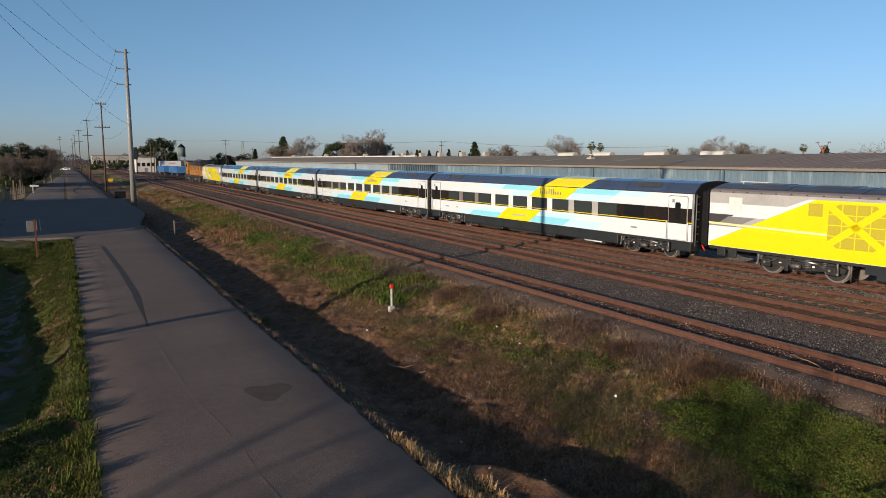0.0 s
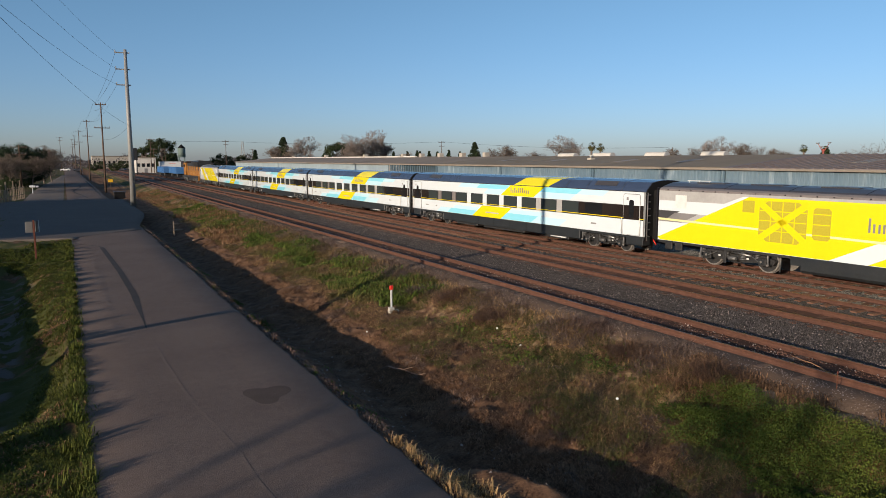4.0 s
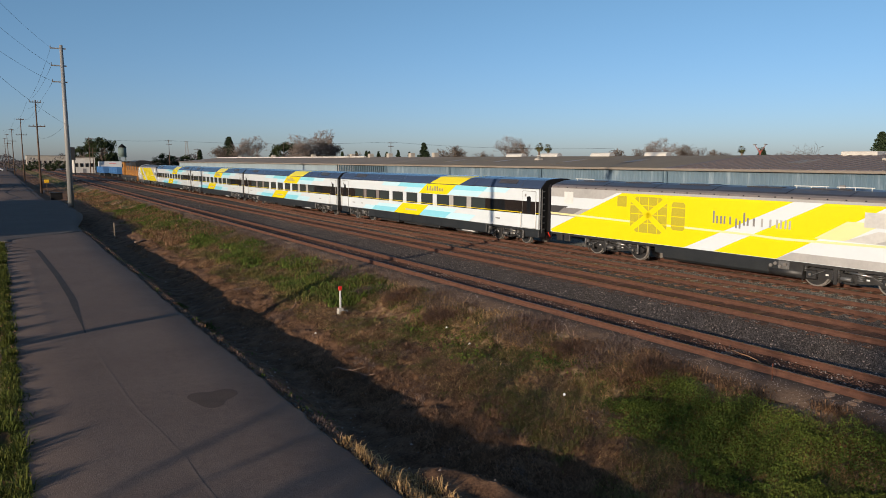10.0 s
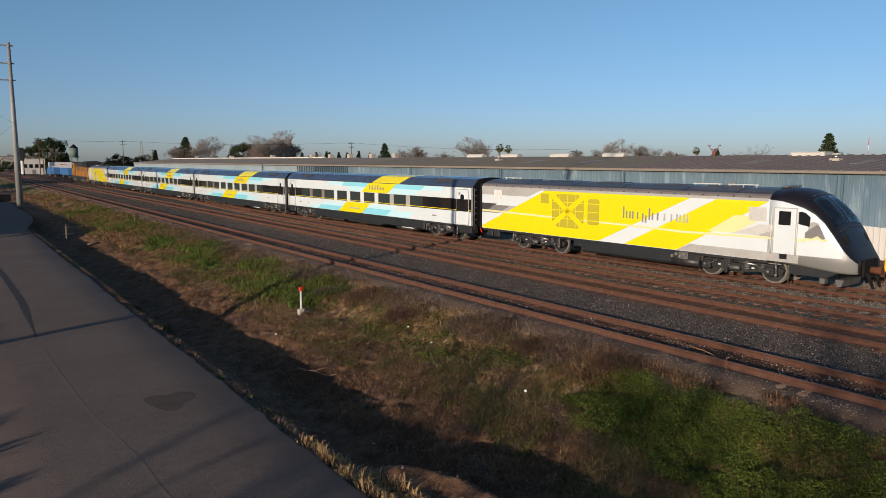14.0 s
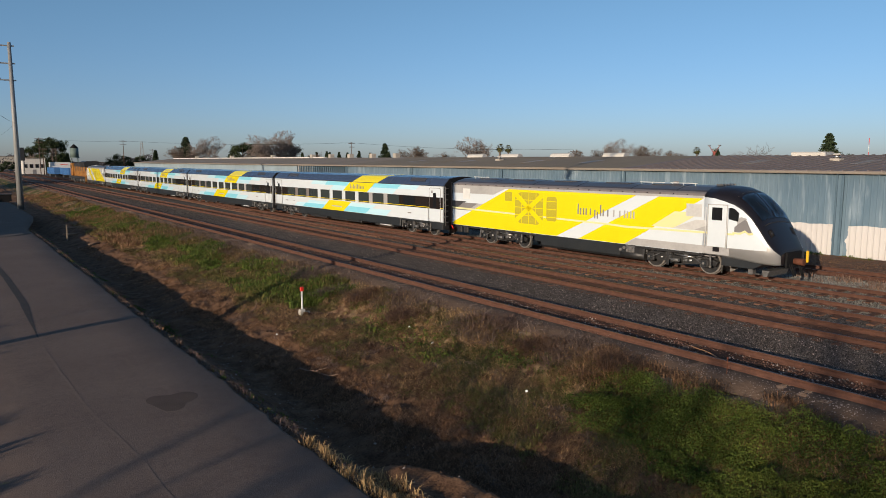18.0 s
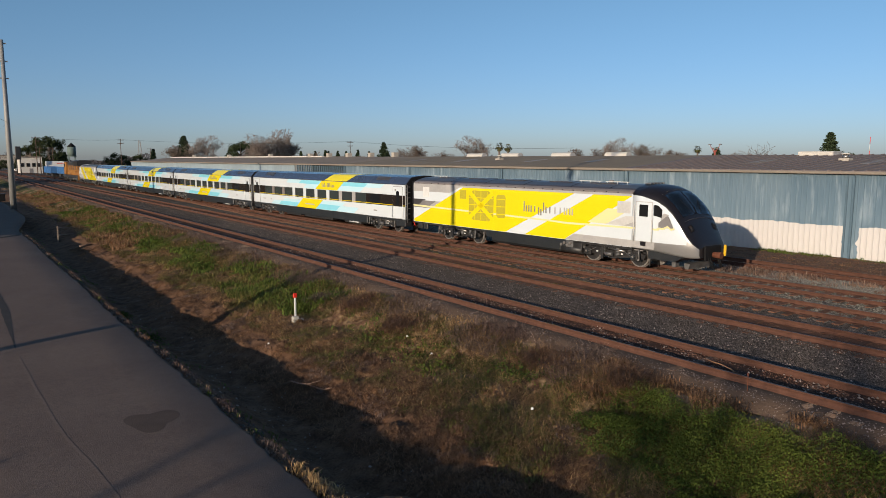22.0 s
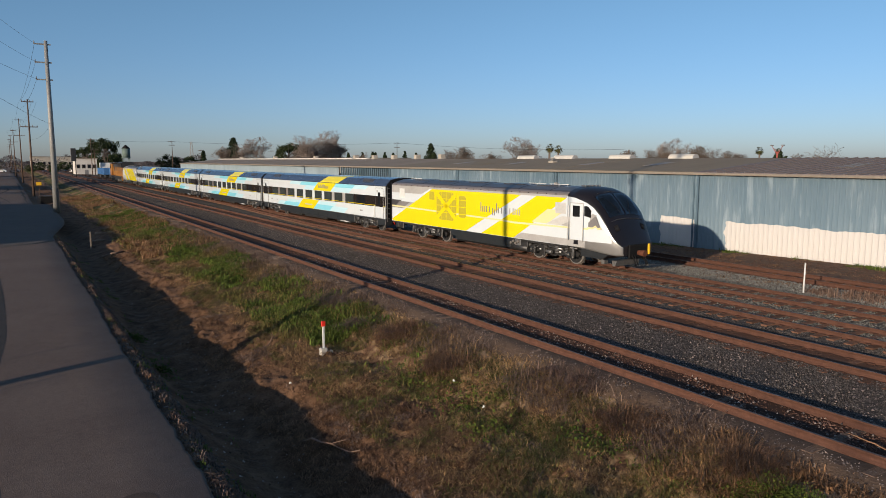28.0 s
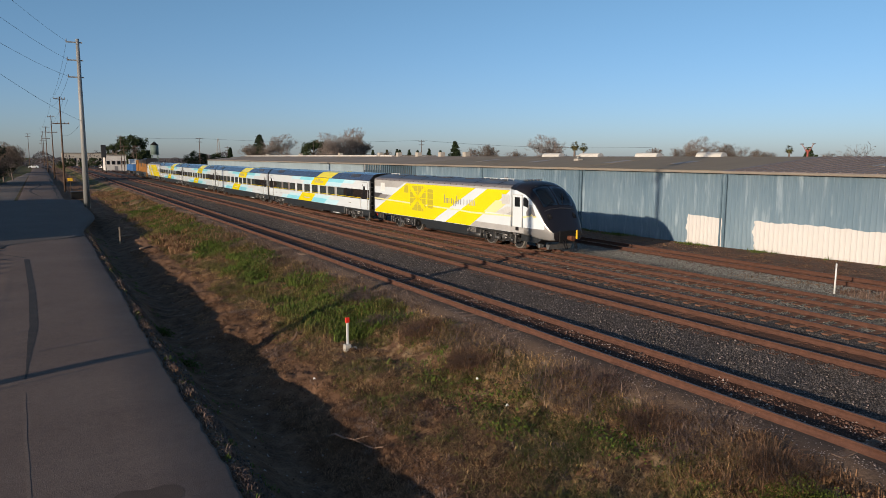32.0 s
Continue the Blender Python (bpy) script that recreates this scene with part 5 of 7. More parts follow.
    side_poly("access_panel", P([(-6.2, 2.55), (-6.95, 2.55), (-6.95, 3.1), (-6.2, 3.1)]), M_PANELGREY, veh, 1.508)
    # nose: lofted rings from the cab back to the tip
    # station: y, half width, sill, shoulder (where the black hood begins), crown
    prof = [(-7.05, 1.50, 0.95, 3.42, 3.90), (-7.55, 1.50, 0.94, 3.38, 3.89), (-8.0, 1.50, 0.92, 3.27, 3.84), (-8.4, 1.495, 0.90, 3.15, 3.68), (-8.8, 1.48, 0.86, 2.94, 3.34),
            (-9.15, 1.44, 0.82, 2.62, 2.98), (-9.5, 1.37, 0.78, 2.14, 2.50), (-9.8, 1.28, 0.76, 1.66, 2.02), (-10.03, 1.16, 0.75, 1.36, 1.62), (-10.18, 1.05, 0.76, 1.22, 1.38), (-10.24, 0.97, 0.78, 1.16, 1.24)]
    rings = []
    for y, hw, zb, zs, zt in prof:
        up = zt - zs
        zg = min(1.33, zs - 0.03)
        half = [(-hw * 0.92, zb), (-hw * 0.985, zb + 0.10), (-hw, zg), (-hw, (zg + zs) / 2), (-hw, zs), (-hw * 0.97, zs + up * 0.22), (-hw * 0.88, zs + up * 0.48), (-hw * 0.70, zs + up * 0.74), (-hw * 0.42, zs + up * 0.93), (0, zt)]
        rings.append(half + [(-x, z) for x, z in half[-2::-1]])
    bm = bmesh.new()
    vs = [[bm.verts.new((x, prof[i][0] * s, z)) for x, z in ring] for i, ring in enumerate(rings)]
    nj = len(vs[0])
    for i in range(len(vs) - 1):
        for j in range(nj - 1):
            f = bm.faces.new((vs[i][j], vs[i + 1][j], vs[i + 1][j + 1], vs[i][j + 1]))
            f.smooth = True
            f.material_index = 1 if 4 <= j <= nj - 6 else (2 if j < 2 or j > nj - 4 or i >= 7 else 0)
        bm.faces.new((vs[i][0], vs[i][-1], vs[i + 1][-1], vs[i + 1][0]))
    bm.faces.new(vs[-1]).material_index = 1
    bm.faces.new(vs[0][::-1])
    bmesh.ops.recalc_face_normals(bm, faces=bm.faces)
    nose = part("nose", bm, [M_WHITE, M_BLACK, M_SILVER], veh, "white cab sides under a glossy black nose hood")

    def on_nose(u, y):
        """A point on the hood: u across (-1 to 1), at y along."""
        ya = [p[0] for p in prof][::-1]
        hw, zs, zt = (float(np.interp(y, ya, [p[k] for p in prof][::-1])) for k in (1, 3, 4))
        k = abs(u)
        zz = zs + (zt - zs) * float(np.interp(k, [0, 0.42, 0.70, 0.88, 0.97, 1.0], [1, 0.93, 0.74, 0.48, 0.22, 0]))
        return Vector((u * hw, y * s, zz))

    def hood_patch(name, us, ys, material, lift, label=""):
        bm = bmesh.new()
        grid = [[bm.verts.new(on_nose(u, y) + Vector((0.35 * u, -0.5 * s, 0.7)).normalized() * lift) for u in us] for y in ys]
        for i in range(len(ys) - 1):
            for j in range(len(us) - 1):
                bm.faces.new((grid[i][j], grid[i][j + 1], grid[i + 1][j + 1], grid[i + 1][j])).smooth = True
        bmesh.ops.solidify(bm, geom=bm.faces[:], thickness=0.02)
        bmesh.ops.recalc_face_normals(bm, faces=bm.faces)
        return part(name, bm, material, veh, label)

    for e in (-1, 1):
        hood_patch("windshield", [e * u for u in (0.03, 0.25, 0.45, 0.62, 0.76)], [-8.5, -8.7, -8.95, -9.2, -9.42], M_SCREEN, 0.02, "dark windshield pane")
        hood_patch("headlight", [e * u for u in (0.58, 0.68, 0.78)], [-9.66, -9.74, -9.82], M_DGREY, 0.015)
        bm = bmesh.new()
        a, b = on_nose(e * 0.2, -9.4), on_nose(e * 0.45, -8.9)
        bm_cyl(bm, a + Vector((0, -0.05 * s, 0.06)), b + Vector((0, -0.05 * s, 0.06)), 0.012, seg=6)
        part("wiper", bm, M_RUBBER, veh)
    hood_patch("visor_line", [-0.8, -0.5, 0, 0.5, 0.8], [-8.38, -8.41], M_MGREY, 0.012)
    hood_patch("hood_seam", [-0.8, -0.5, 0, 0.5, 0.8], [-9.52, -9.54], M_MGREY, 0.012)
    for e in (-0.5, -0.25, 0, 0.25, 0.5):
        part("roof_horn", box(e - 0.05, e + 0.05, min(-7.3 * s, -7.0 * s), max(-7.3 * s, -7.0 * s), 3.88, 3.96, 0.015), M_STEEL, veh)
    side_poly("grey_field", P([(-5.5, 1.97), (-6.7, 2.42), (-7.27, 2.42), (-7.27, 1.95)]), M_PANELGREY, veh, 1.503)
    side_poly("grey_field", P([(-6.6, 1.97), (-7.27, 2.22), (-7.27, 1.95)]), M_LGREY, veh, 1.506)
    side_poly("door_outline", P([(-7.24, 1.30), (-7.275, 1.30), (-7.275, 3.14), (-7.24, 3.14)]), M_LGREY, veh, 1.509)
    side_poly("door_outline", P([(-8.125, 1.30), (-8.16, 1.30), (-8.16, 3.14), (-8.125, 3.14)]), M_LGREY, veh, 1.509)
    side_poly("door_outline", P([(-7.24, 3.105), (-8.16, 3.105), (-8.16, 3.14), (-7.24, 3.14)]), M_LGREY, veh, 1.509)
    # cab door, windows, handles
    side_poly("cab_door", P([(-7.28, 1.35), (-8.12, 1.35), (-8.12, 3.1), (-7.28, 3.1)]), M_WHITE, veh, 1.508, "white cab door")
    side_poly("door_window", P([(-7.45, 2.46), (-7.92, 2.46), (-7.92, 3.0), (-7.45, 3.0)]), M_GLASSD, veh, 1.514)
    side_poly("side_window", P([(-8.22, 2.54), (-8.64, 2.46), (-8.66, 2.82), (-8.47, 2.98), (-8.33, 3.02), (-8.22, 3.0)]), M_GLASSD, veh, 1.505)
    side_poly("grey_field", P([(-8.16, 2.02), (-8.16, 2.30), (-8.75, 2.66), (-9.0, 2.60), (-8.7, 2.02)]), M_LGREY, veh, 1.482)
    side_poly("grey_field", P([(-8.2, 2.02), (-9.25, 2.02), (-9.0, 2.52), (-8.9, 2.55)]), M_MGREY, veh, 1.486)
    side_poly("ribbon_line", P([(-8.16, 1.93), (-8.75, 1.93), (-8.95, 2.04), (-9.12, 1.93), (-9.3, 1.97), (-9.28, 2.05), (-9.12, 2.01), (-8.95, 2.13), (-8.72, 2.01), (-8.16, 2.01)]), M_PALEYELLOW, veh, 1.489, "pale yellow ribbon line")
    for y in (-7.2, -8.2):
        part("grab_rail", cyl((-1.57, y * s, 1.3), (-1.57, y * s, 3.0), 0.022, seg=8), M_SIGN, veh)
        part("grab_rail", cyl((1.57, y * s, 1.3), (1.57, y * s, 3.0), 0.022, seg=8), M_STEEL, veh)
    side_poly("step_box", P([(-7.55, 1.12), (-7.85, 1.12), (-7.85, 1.32), (-7.55, 1.32)]), M_BLACK, veh, 1.51)
    part("front_skirt", prism(P([(-7.9, 0.55), (-9.3, 0.55), (-9.7, 0.78), (-7.9, 0.95)]), "x", -1.36, 1.36), M_SKIRT, veh)
    part("pilot", prism(P([(-9.45, 0.2), (-9.62, 0.2), (-9.72, 0.46), (-9.4, 0.46)]), "x", -0.8, 0.8), M_GEAR, veh, "grey pilot plate")
    part("snow_guard", box(-1.0, -0.7, min(-8.9 * s, -9.1 * s), max(-8.9 * s, -9.1 * s), 0.25, 0.5, 0.02), M_GEAR, veh)
    part("coupler_pocket", box(-0.62, 0.62, min(-10.32 * s, -10.22 * s), max(-10.32 * s, -10.22 * s), 0.62, 1.28, 0.03), M_RUBBER, veh)
    part("coupler", cyl((0, -10.2 * s, 0.88), (0, -10.72 * s, 0.88), 0.12, 0.15), M_RUSTY, veh, "rusty coupler")
    if lead:
        part("marker_light", box(0.17, 0.27, -10.78, -10.68, 0.85, 1.34, 0.02), M_SIGNYEL, veh, "yellow end-of-train device")
        for k, x in enumerate((-0.4, -0.25, 0.3, 0.42)):
            part("air_hose", cyl((x, -10.3, 0.8), (x + 0.05, -10.5, 0.3), 0.03, seg=8), M_RUBBER, veh)
    part("rear_gangway", box(-0.8, 0.8, min(10.45 * s, 11.05 * s), max(10.45 * s, 11.05 * s), 0.95, 3.1, 0.05), M_RUBBER, veh)
    part("end_frame", box(-1.46, 1.46, min(10.56 * s, 10.64 * s), max(10.56 * s, 10.64 * s), 0.9, 3.6), M_BLACK, veh)
    part("fuel_tank", box(-1.38, 1.38, -2.6, 2.9, 0.30, 0.95, 0.12), M_SKIRT, veh)
    part("valve_panel", box(-1.46, -1.40, min(-2.55 * s, -3.45 * s), max(-2.55 * s, -3.45 * s), 0.60, 0.95, 0.03), M_GEAR, veh)
    for q in range(4):
        part("valve", cyl((-1.54, (-2.7 - q * 0.2) * s, 0.72 + 0.1 * (q % 2)), (-1.45, (-2.7 - q * 0.2) * s, 0.72 + 0.1 * (q % 2)), 0.07, seg=10), M_TREAD, veh, "bright metal valve")
    part("air_tank", cyl((-1.25, -2.6 * s, 0.5), (-1.25, -4.0 * s, 0.5), 0.2, seg=16), M_UNDER, veh)
    for y in (8.9, 9.5):
        part("end_step", box(-1.52, -1.40, min(y * s, (y + 0.45) * s), max(y * s, (y + 0.45) * s), 0.55, 0.95, 0.03), M_UNDER, veh)
    part("battery_box", box(-1.42, 1.42, min(-3.0 * s, -4.0 * s), max(-3.0 * s, -4.0 * s), 0.5, 0.95, 0.04), M_UNDER, veh)
    part("sole_bar", box(-1.42, 1.42, ya, yb, 0.86, 1.0), M_UNDER, veh)
    bogie(veh, 6.1 * s, 2.9, 0.53), bogie(veh, -5.65 * s, 2.8, 0.53)
    vehicles.append((veh, y0, 6.0))
    return veh


def freight_loco(y0):
    veh = new("freight_locomotive")
    tagged(veh, "weathered orange diesel freight locomotive with a dark roof", "locomotive")
    part("under_frame", box(-1.5, 1.5, -11, 11, 0.95, 1.45, 0.03), M_UNDER, veh)
    part("hood", box(-1.05, 1.05, -10.2, 6.0, 1.45, 4.2, 0.08), M_ORANGE, veh, "orange engine hood")
    part("cab", box(-1.5, 1.5, 6.05, 8.6, 1.45, 4.3, 0.12), M_ORANGE, veh)
    part("cab_roof", box(-1.52, 1.52, 6.0, 8.7, 4.3, 4.48, 0.05), M_UNDER, veh)
    part("hood_roof", box(-1.07, 1.07, -10.25, 6.0, 3.55, 4.24, 0.03), M_UNDER, veh, "soot-black hood top")
    part("short_hood", box(-1.0, 1.0, 8.65, 10.6, 1.45, 3.1, 0.15), M_ORANGE, veh)
    part("radiator", prism([(-1.3, 3.5), (-1.5, 4.5), (-0.9, 4.75), (0.9, 4.75), (1.5, 4.5), (1.3, 3.5)], "y", -10.3, -4.5), M_UNDER, veh, "dark overhanging radiator")
    part("exhaust_hood", box(-0.7, 0.7, -3.5, 2.5, 4.2, 4.55, 0.05), M_UNDER, veh)
    for e in (-1, 1):
        for k in range(9):
            part("rail_post", cyl((e * 1.45, -10 + k * 2.0, 1.45), (e * 1.45, -10 + k * 2.0, 2.4), 0.02, seg=6), M_ORANGE, veh)
        part("hand_rail", cyl((e * 1.45, -10, 2.4), (e * 1.45, 6, 2.4), 0.02, seg=6), M_ORANGE, veh)
        part("cab_window", box(e * 1.5 - 0.01, e * 1.5 + 0.01, 6.6, 8.1, 3.2, 3.9), M_GLASSD, veh)
    for k in range(5):
        part("hood_grille", box(-1.08, -1.06, -9.5 + k * 3.2, -8.4 + k * 3.2, 2.6, 3.9), M_UNDER, veh, "dark side grille")
    for k in range(6):
        part("hood_door", box(-1.07, -1.05, -9.6 + k * 1.6, -8.3 + k * 1.6, 1.7, 3.3), M_ORANGE, veh)
    part("end_plate", box(-1.48, 1.48, -11.1, -11.0, 0.5, 1.5), M_ORANGE, veh)
    part("fuel_tank", box(-1.3, 1.3, -3, 3, 0.3, 1.0, 0.15), M_UNDER, veh)
    bogie(veh, -6.6, 4.0, 0.5), bogie(veh, 6.6, 4.0, 0.5)
    vehicles.append((veh, y0, 6.6))
    return veh


express_loco(REF0, True)
for k in range(4):
    coach(36.55 + 26.4 * k)
REAR = 36.55 + 26.4 * 3 + 13.45 + 10.8
express_loco(REAR, False)
freight_loco(REAR + 10.9 + 11.3)


# ---- utility poles and wires ----
def utility_pole(x, y, h, arms, steel=False, z0=-0.85, r=None):
    ob = new("utility_pole")
    tagged(ob, "tall grey galvanised steel power pole beside the road" if steel else "brown wooden power pole with crossarms beside the road", "utility pole", "power poles along the road")
    ob.matrix_basis = pose(x, y, z0)
    r = r or (0.36 if steel else 0.19)
    part("shaft", cyl((0, 0, -0.3), (0, 0, h), r, r * 0.5, 14), M_POLEST if steel else M_POLEWD, ob)
    for z, w in arms:
        part("crossarm", box(-w, 0.4 * w if steel else w, -0.06, 0.06, z - 0.07, z + 0.07), M_POLEST if steel else M_POLEWD, ob)
        for e in ((-w * 0.95,) if steel else (-w * 0.92, -w * 0.4, w * 0.4, w * 0.92)):
            part("insulator", cyl((e, 0, z + 0.07), (e, 0, z + 0.32), 0.06, 0.04, 8), M_MGREY, ob)
    return ob


P1 = (-8.1, 96.5)
P0 = (-21.0, 22.8)
utility_pole(*P1, 19.3, [(18.9, 1.2), (16.9, 1.2), (15.0, 1.2)], True)
utility_pole(*P0, 19.0, [(18.6, 1.2), (16.6, 1.2), (14.7, 1.2)], False, r=0.24)
for x, y, h in ((-9.0, 144, 16.2), (-9.1, 227, 17.1), (-9.8, 310, 17.2), (-10.2, 400, 18), (-10.4, 480, 18)):
    utility_pole(x, y, h, [(h - 0.4, 0.9), (h - 4.6, 1.3)])


# ---- grass and weeds ----
def blades(name, x, y, h, lean, w, per, material, label, seed, spread=0.08, curl=0.35):
    """Tufts at (x, y): each of several bent blades in two pieces, all in one object."""
    r = np.random.default_rng(seed)
    n = len(x)
    X, Y, H = (np.repeat(a, per) for a in (x, y, h))
    m = n * per
    X = X + r.normal(0, spread, m)
    Y = Y + r.normal(0, spread, m)
    Z = ground_z(X, Y) - 0.02
    H = H * r.uniform(0.45, 1.15, m)
    a = r.uniform(0, 6.283, m)
    dx, dy = np.cos(a), np.sin(a)
    ln = lean * r.uniform(0.1, 1.0, m) * H
    wd = w * r.uniform(0.6, 1.3, m)
    p0 = np.stack([X, Y, Z], 1)
    side = np.stack([-dy, dx, 0 * dx], 1) * wd[:, None] / 2
    p1 = p0 + np.stack([dx * ln * 0.4, dy * ln * 0.4, H * 0.6], 1)
    p2 = p0 + np.stack([dx * ln, dy * ln, H * max(0.15, 1 - curl * lean)], 1)
    v = np.stack([p0 - side, p0 + side, p1 - side * 0.7, p1 + side * 0.7, p2], 1).reshape(-1, 3)
    b = np.arange(m)[:, None] * 5
    f = np.concatenate([b + [0, 1, 3], b + [0, 3, 2], b + [2, 3, 4]])
    ob = soup(name, v, f, material)
    return tagged(ob, label, "grass", kind="stuff")


def leaves(name, x, y, z, size, material, label, seed):
    """Small folded leaves, each two triangles, at the given places."""
    r = np.random.default_rng(seed)
    n = len(x)
    d = r.normal(0, 1, (n, 3)) + [0, 0, 0.3]
    d /= np.linalg.norm(d, axis=1)[:, None]
    q = np.cross(d, r.normal(0, 1, (n, 3)))
    q /= np.linalg.norm(q, axis=1)[:, None]
    k = np.cross(d, q)
    s = (size * r.uniform(0.5, 1.3, n))[:, None]
    c = np.stack([x, y, z], 1)
    v = np.stack([c, c + (d * 0.5 + q * 0.42 + k * 0.12) * s, c + d * s, c + (d * 0.5 - q * 0.42 + k * 0.12) * s], 1).reshape(-1, 3)
    b = np.arange(n)[:, None] * 4
    ob = soup(name, v, np.concatenate([b + [0, 1, 2], b + [0, 2, 3]]), material)
    return tagged(ob, label, "weeds", kind="stuff")


def scatter(n, x0, x1, y0, y1, seed, power=1.0, clump=0.0, scale=1.5, cut=-0.1):
    """Random places, thinned into clumps; denser towards small y by the power."""
    r = np.random.default_rng(seed)
    x = r.uniform(x0, x1, n)
    y = y0 + (y1 - y0) * r.random(n) ** power
    if clump:
        keep = 3.6 * (fbm(x, y, scale * 1.7, seed * 0.37) - 0.5) + r.normal(0, 0.12, n) > cut
        x, y = x[keep], y[keep]
    return x, y


rv = np.random.default_rng(77)
# dead, straw-coloured grass over the upper bank, olive and brown weeds between it
x, y = scatter(34000, -5.6, -1.2, 2, 75, 11, 1.9, 1, 0.6, -0.2)
blades("dry_grass", x, y, rv.uniform(0.05, 0.18, len(x)), 3.0, 0.022, 8, M_BLADE_D, "dead straw-coloured grass on the bank", 12, 0.10)
x, y = scatter(24000, -5.8, -1.3, 2, 60, 41, 1.6, 1, 0.8, 0.05)
blades("olive_grass", x, y, rv.uniform(0.08, 0.26, len(x)), 2.2, 0.022, 7, M_OLIVE, "olive half-dead grass on the bank", 42, 0.09)
x, y = scatter(34000, -7.4, -3.0, 2, 60, 13, 1.9, 1, 0.35, 0.12)
blades("brown_weeds", x, y, rv.uniform(0.04, 0.14, len(x)), 2.4, 0.024, 8, M_BLADE_B, "low dead brown weeds on the bank", 14, 0.06)
x, y = scatter(9000, -6.6, -3.6, 2, 40, 63, 1.5, 1, 0.45, 0.42)
blades("bleached_weeds", x, y, rv.uniform(0.06, 0.18, len(x)), 2.0, 0.026, 8, M_STALK, "bleached curled weeds on the dirt", 64, 0.06)
x, y = scatter(13000, -7.5, -4.4, 3, 22, 89, 1.2, 1, 0.4, -0.25)
blades("dead_heather", x, y, rv.uniform(0.06, 0.17, len(x)), 2.2, 0.022, 9, M_HEATHER, "dense dark dead weeds low on the bank", 90, 0.09)
# tangled dead stalks beside the near rail
x, y = scatter(7000, -2.5, -0.35, 13, 66, 15, 1.2, 1, 0.7, -0.15)
blades("tall_stalks", x, y, rv.uniform(0.12, 0.5, len(x)), 2.4, 0.015, 8, M_STALK, "tangled dead grey-brown weed stalks beside the rail", 16, 0.12, 0.22)
x, y = scatter(3200, -2.6, -0.5, 12, 64, 17, 1.2, 1, 0.7, 0.1)
blades("pale_stalks", x, y, rv.uniform(0.1, 0.4, len(x)), 2.4, 0.016, 7, M_BLADE_D, "pale broken weed stalks beside the rail", 18, 0.14, 0.22)


def dead_bush(x, y, rad, h, n, seed, material, label):
    """One round bush of thin dead stems fanning out from its foot."""
    r = np.random.default_rng(seed)
    ob = blades("dead_bush", x + r.normal(0, rad * 0.35, n), y + r.normal(0, rad * 0.45, n), np.full(n, h) * r.uniform(0.5, 0.95, n), 1.9, 0.014, 9, material, label, seed, 0.05, 0.25)
    return tagged(ob, label, "bush", "dead bushes", "")


for k, (bx_, by_, rad, h, n) in enumerate(((-2.55, 20.6, 0.75, 0.55, 330), (-2.2, 24.2, 0.8, 0.5, 330), (-2.7, 26.6, 0.6, 0.45, 220), (-1.75, 11.6, 0.45, 0.65, 220), (-1.7, 6.6, 0.5, 0.5, 220), (-2.0, 29.5, 0.7, 0.5, 240), (-1.75, 14.6, 0.7, 0.5, 260))):
    dead_bush(bx_, by_, rad, h, n, 300 + k, M_HEATHER if k % 3 != 2 else M_STALK, "rounded dead brown weed bush on the bank")
# weeds and dead grass on the far stretch of the bank
x, y = scatter(4500, -5.6, -0.9, 58, 135, 75, 1.3, 1, 1.4, 0.15)
blades("far_dry_grass", x, y, rv.uniform(0.15, 0.4, len(x)), 1.3, 0.045, 6, M_OLIVE, "olive dead grass on the far bank", 76, 0.2)
x, y = scatter(7000, -5.4, -0.9, 52, 135, 77, 1.3, 1, 1.0, 0.1)
blades("far_brown_weeds", x, y, rv.uniform(0.2, 0.6, len(x)), 1.2, 0.04, 6, M_BLADE_B, "brown weeds on the far bank", 78, 0.2)
# green grass strip on the bank, ragged at its edges and mixed with dead grass
x, y = scatter(30000, -4.9, -1.3, 26, 88, 19, 1.5, 1, 2.2, -0.22)
keep = (x < -1.4 - 2.4 * smooth(40, 30, y) * rv.random(len(x))) & (x > -4.8 + 0.9 * rv.random(len(x)) + 0.5 * wob(0 * y, y, 2.5, 2))
x, y = x[keep], y[keep]
blades("green_grass", x, y, rv.uniform(0.12, 0.40, len(x)), 0.9, 0.03, 6, M_BLADE_G, "lush green grass strip on the bank", 20, 0.08)
x, y = scatter(9000, -4.9, -1.2, 27, 85, 71, 1.5, 1, 1.1, 0.2)
blades("strip_dry_grass", x, y, rv.uniform(0.15, 0.4, len(x)), 1.2, 0.026, 6, M_OLIVE, "olive stems among the green grass", 72, 0.09)
x, y = scatter(6000, -5.4, -1.6, 2, 30, 21, 1.2, 1, 0.7, 0.65)
blades("green_tufts", x, y, rv.uniform(0.08, 0.22, len(x)), 0.9, 0.028, 6, M_BLADE_G, "scattered green tufts on the bank", 22, 0.07)


# verge across the road: short mixed grass, wider where the ditch fades out
def verge_edge(y):
    return -16.5 - 0.7 * smooth(29, 36, y) + 0.6 * np.exp(-((y - 23.5) / 2.6) ** 2) - 1.8 * smooth(19.5, 16, y)


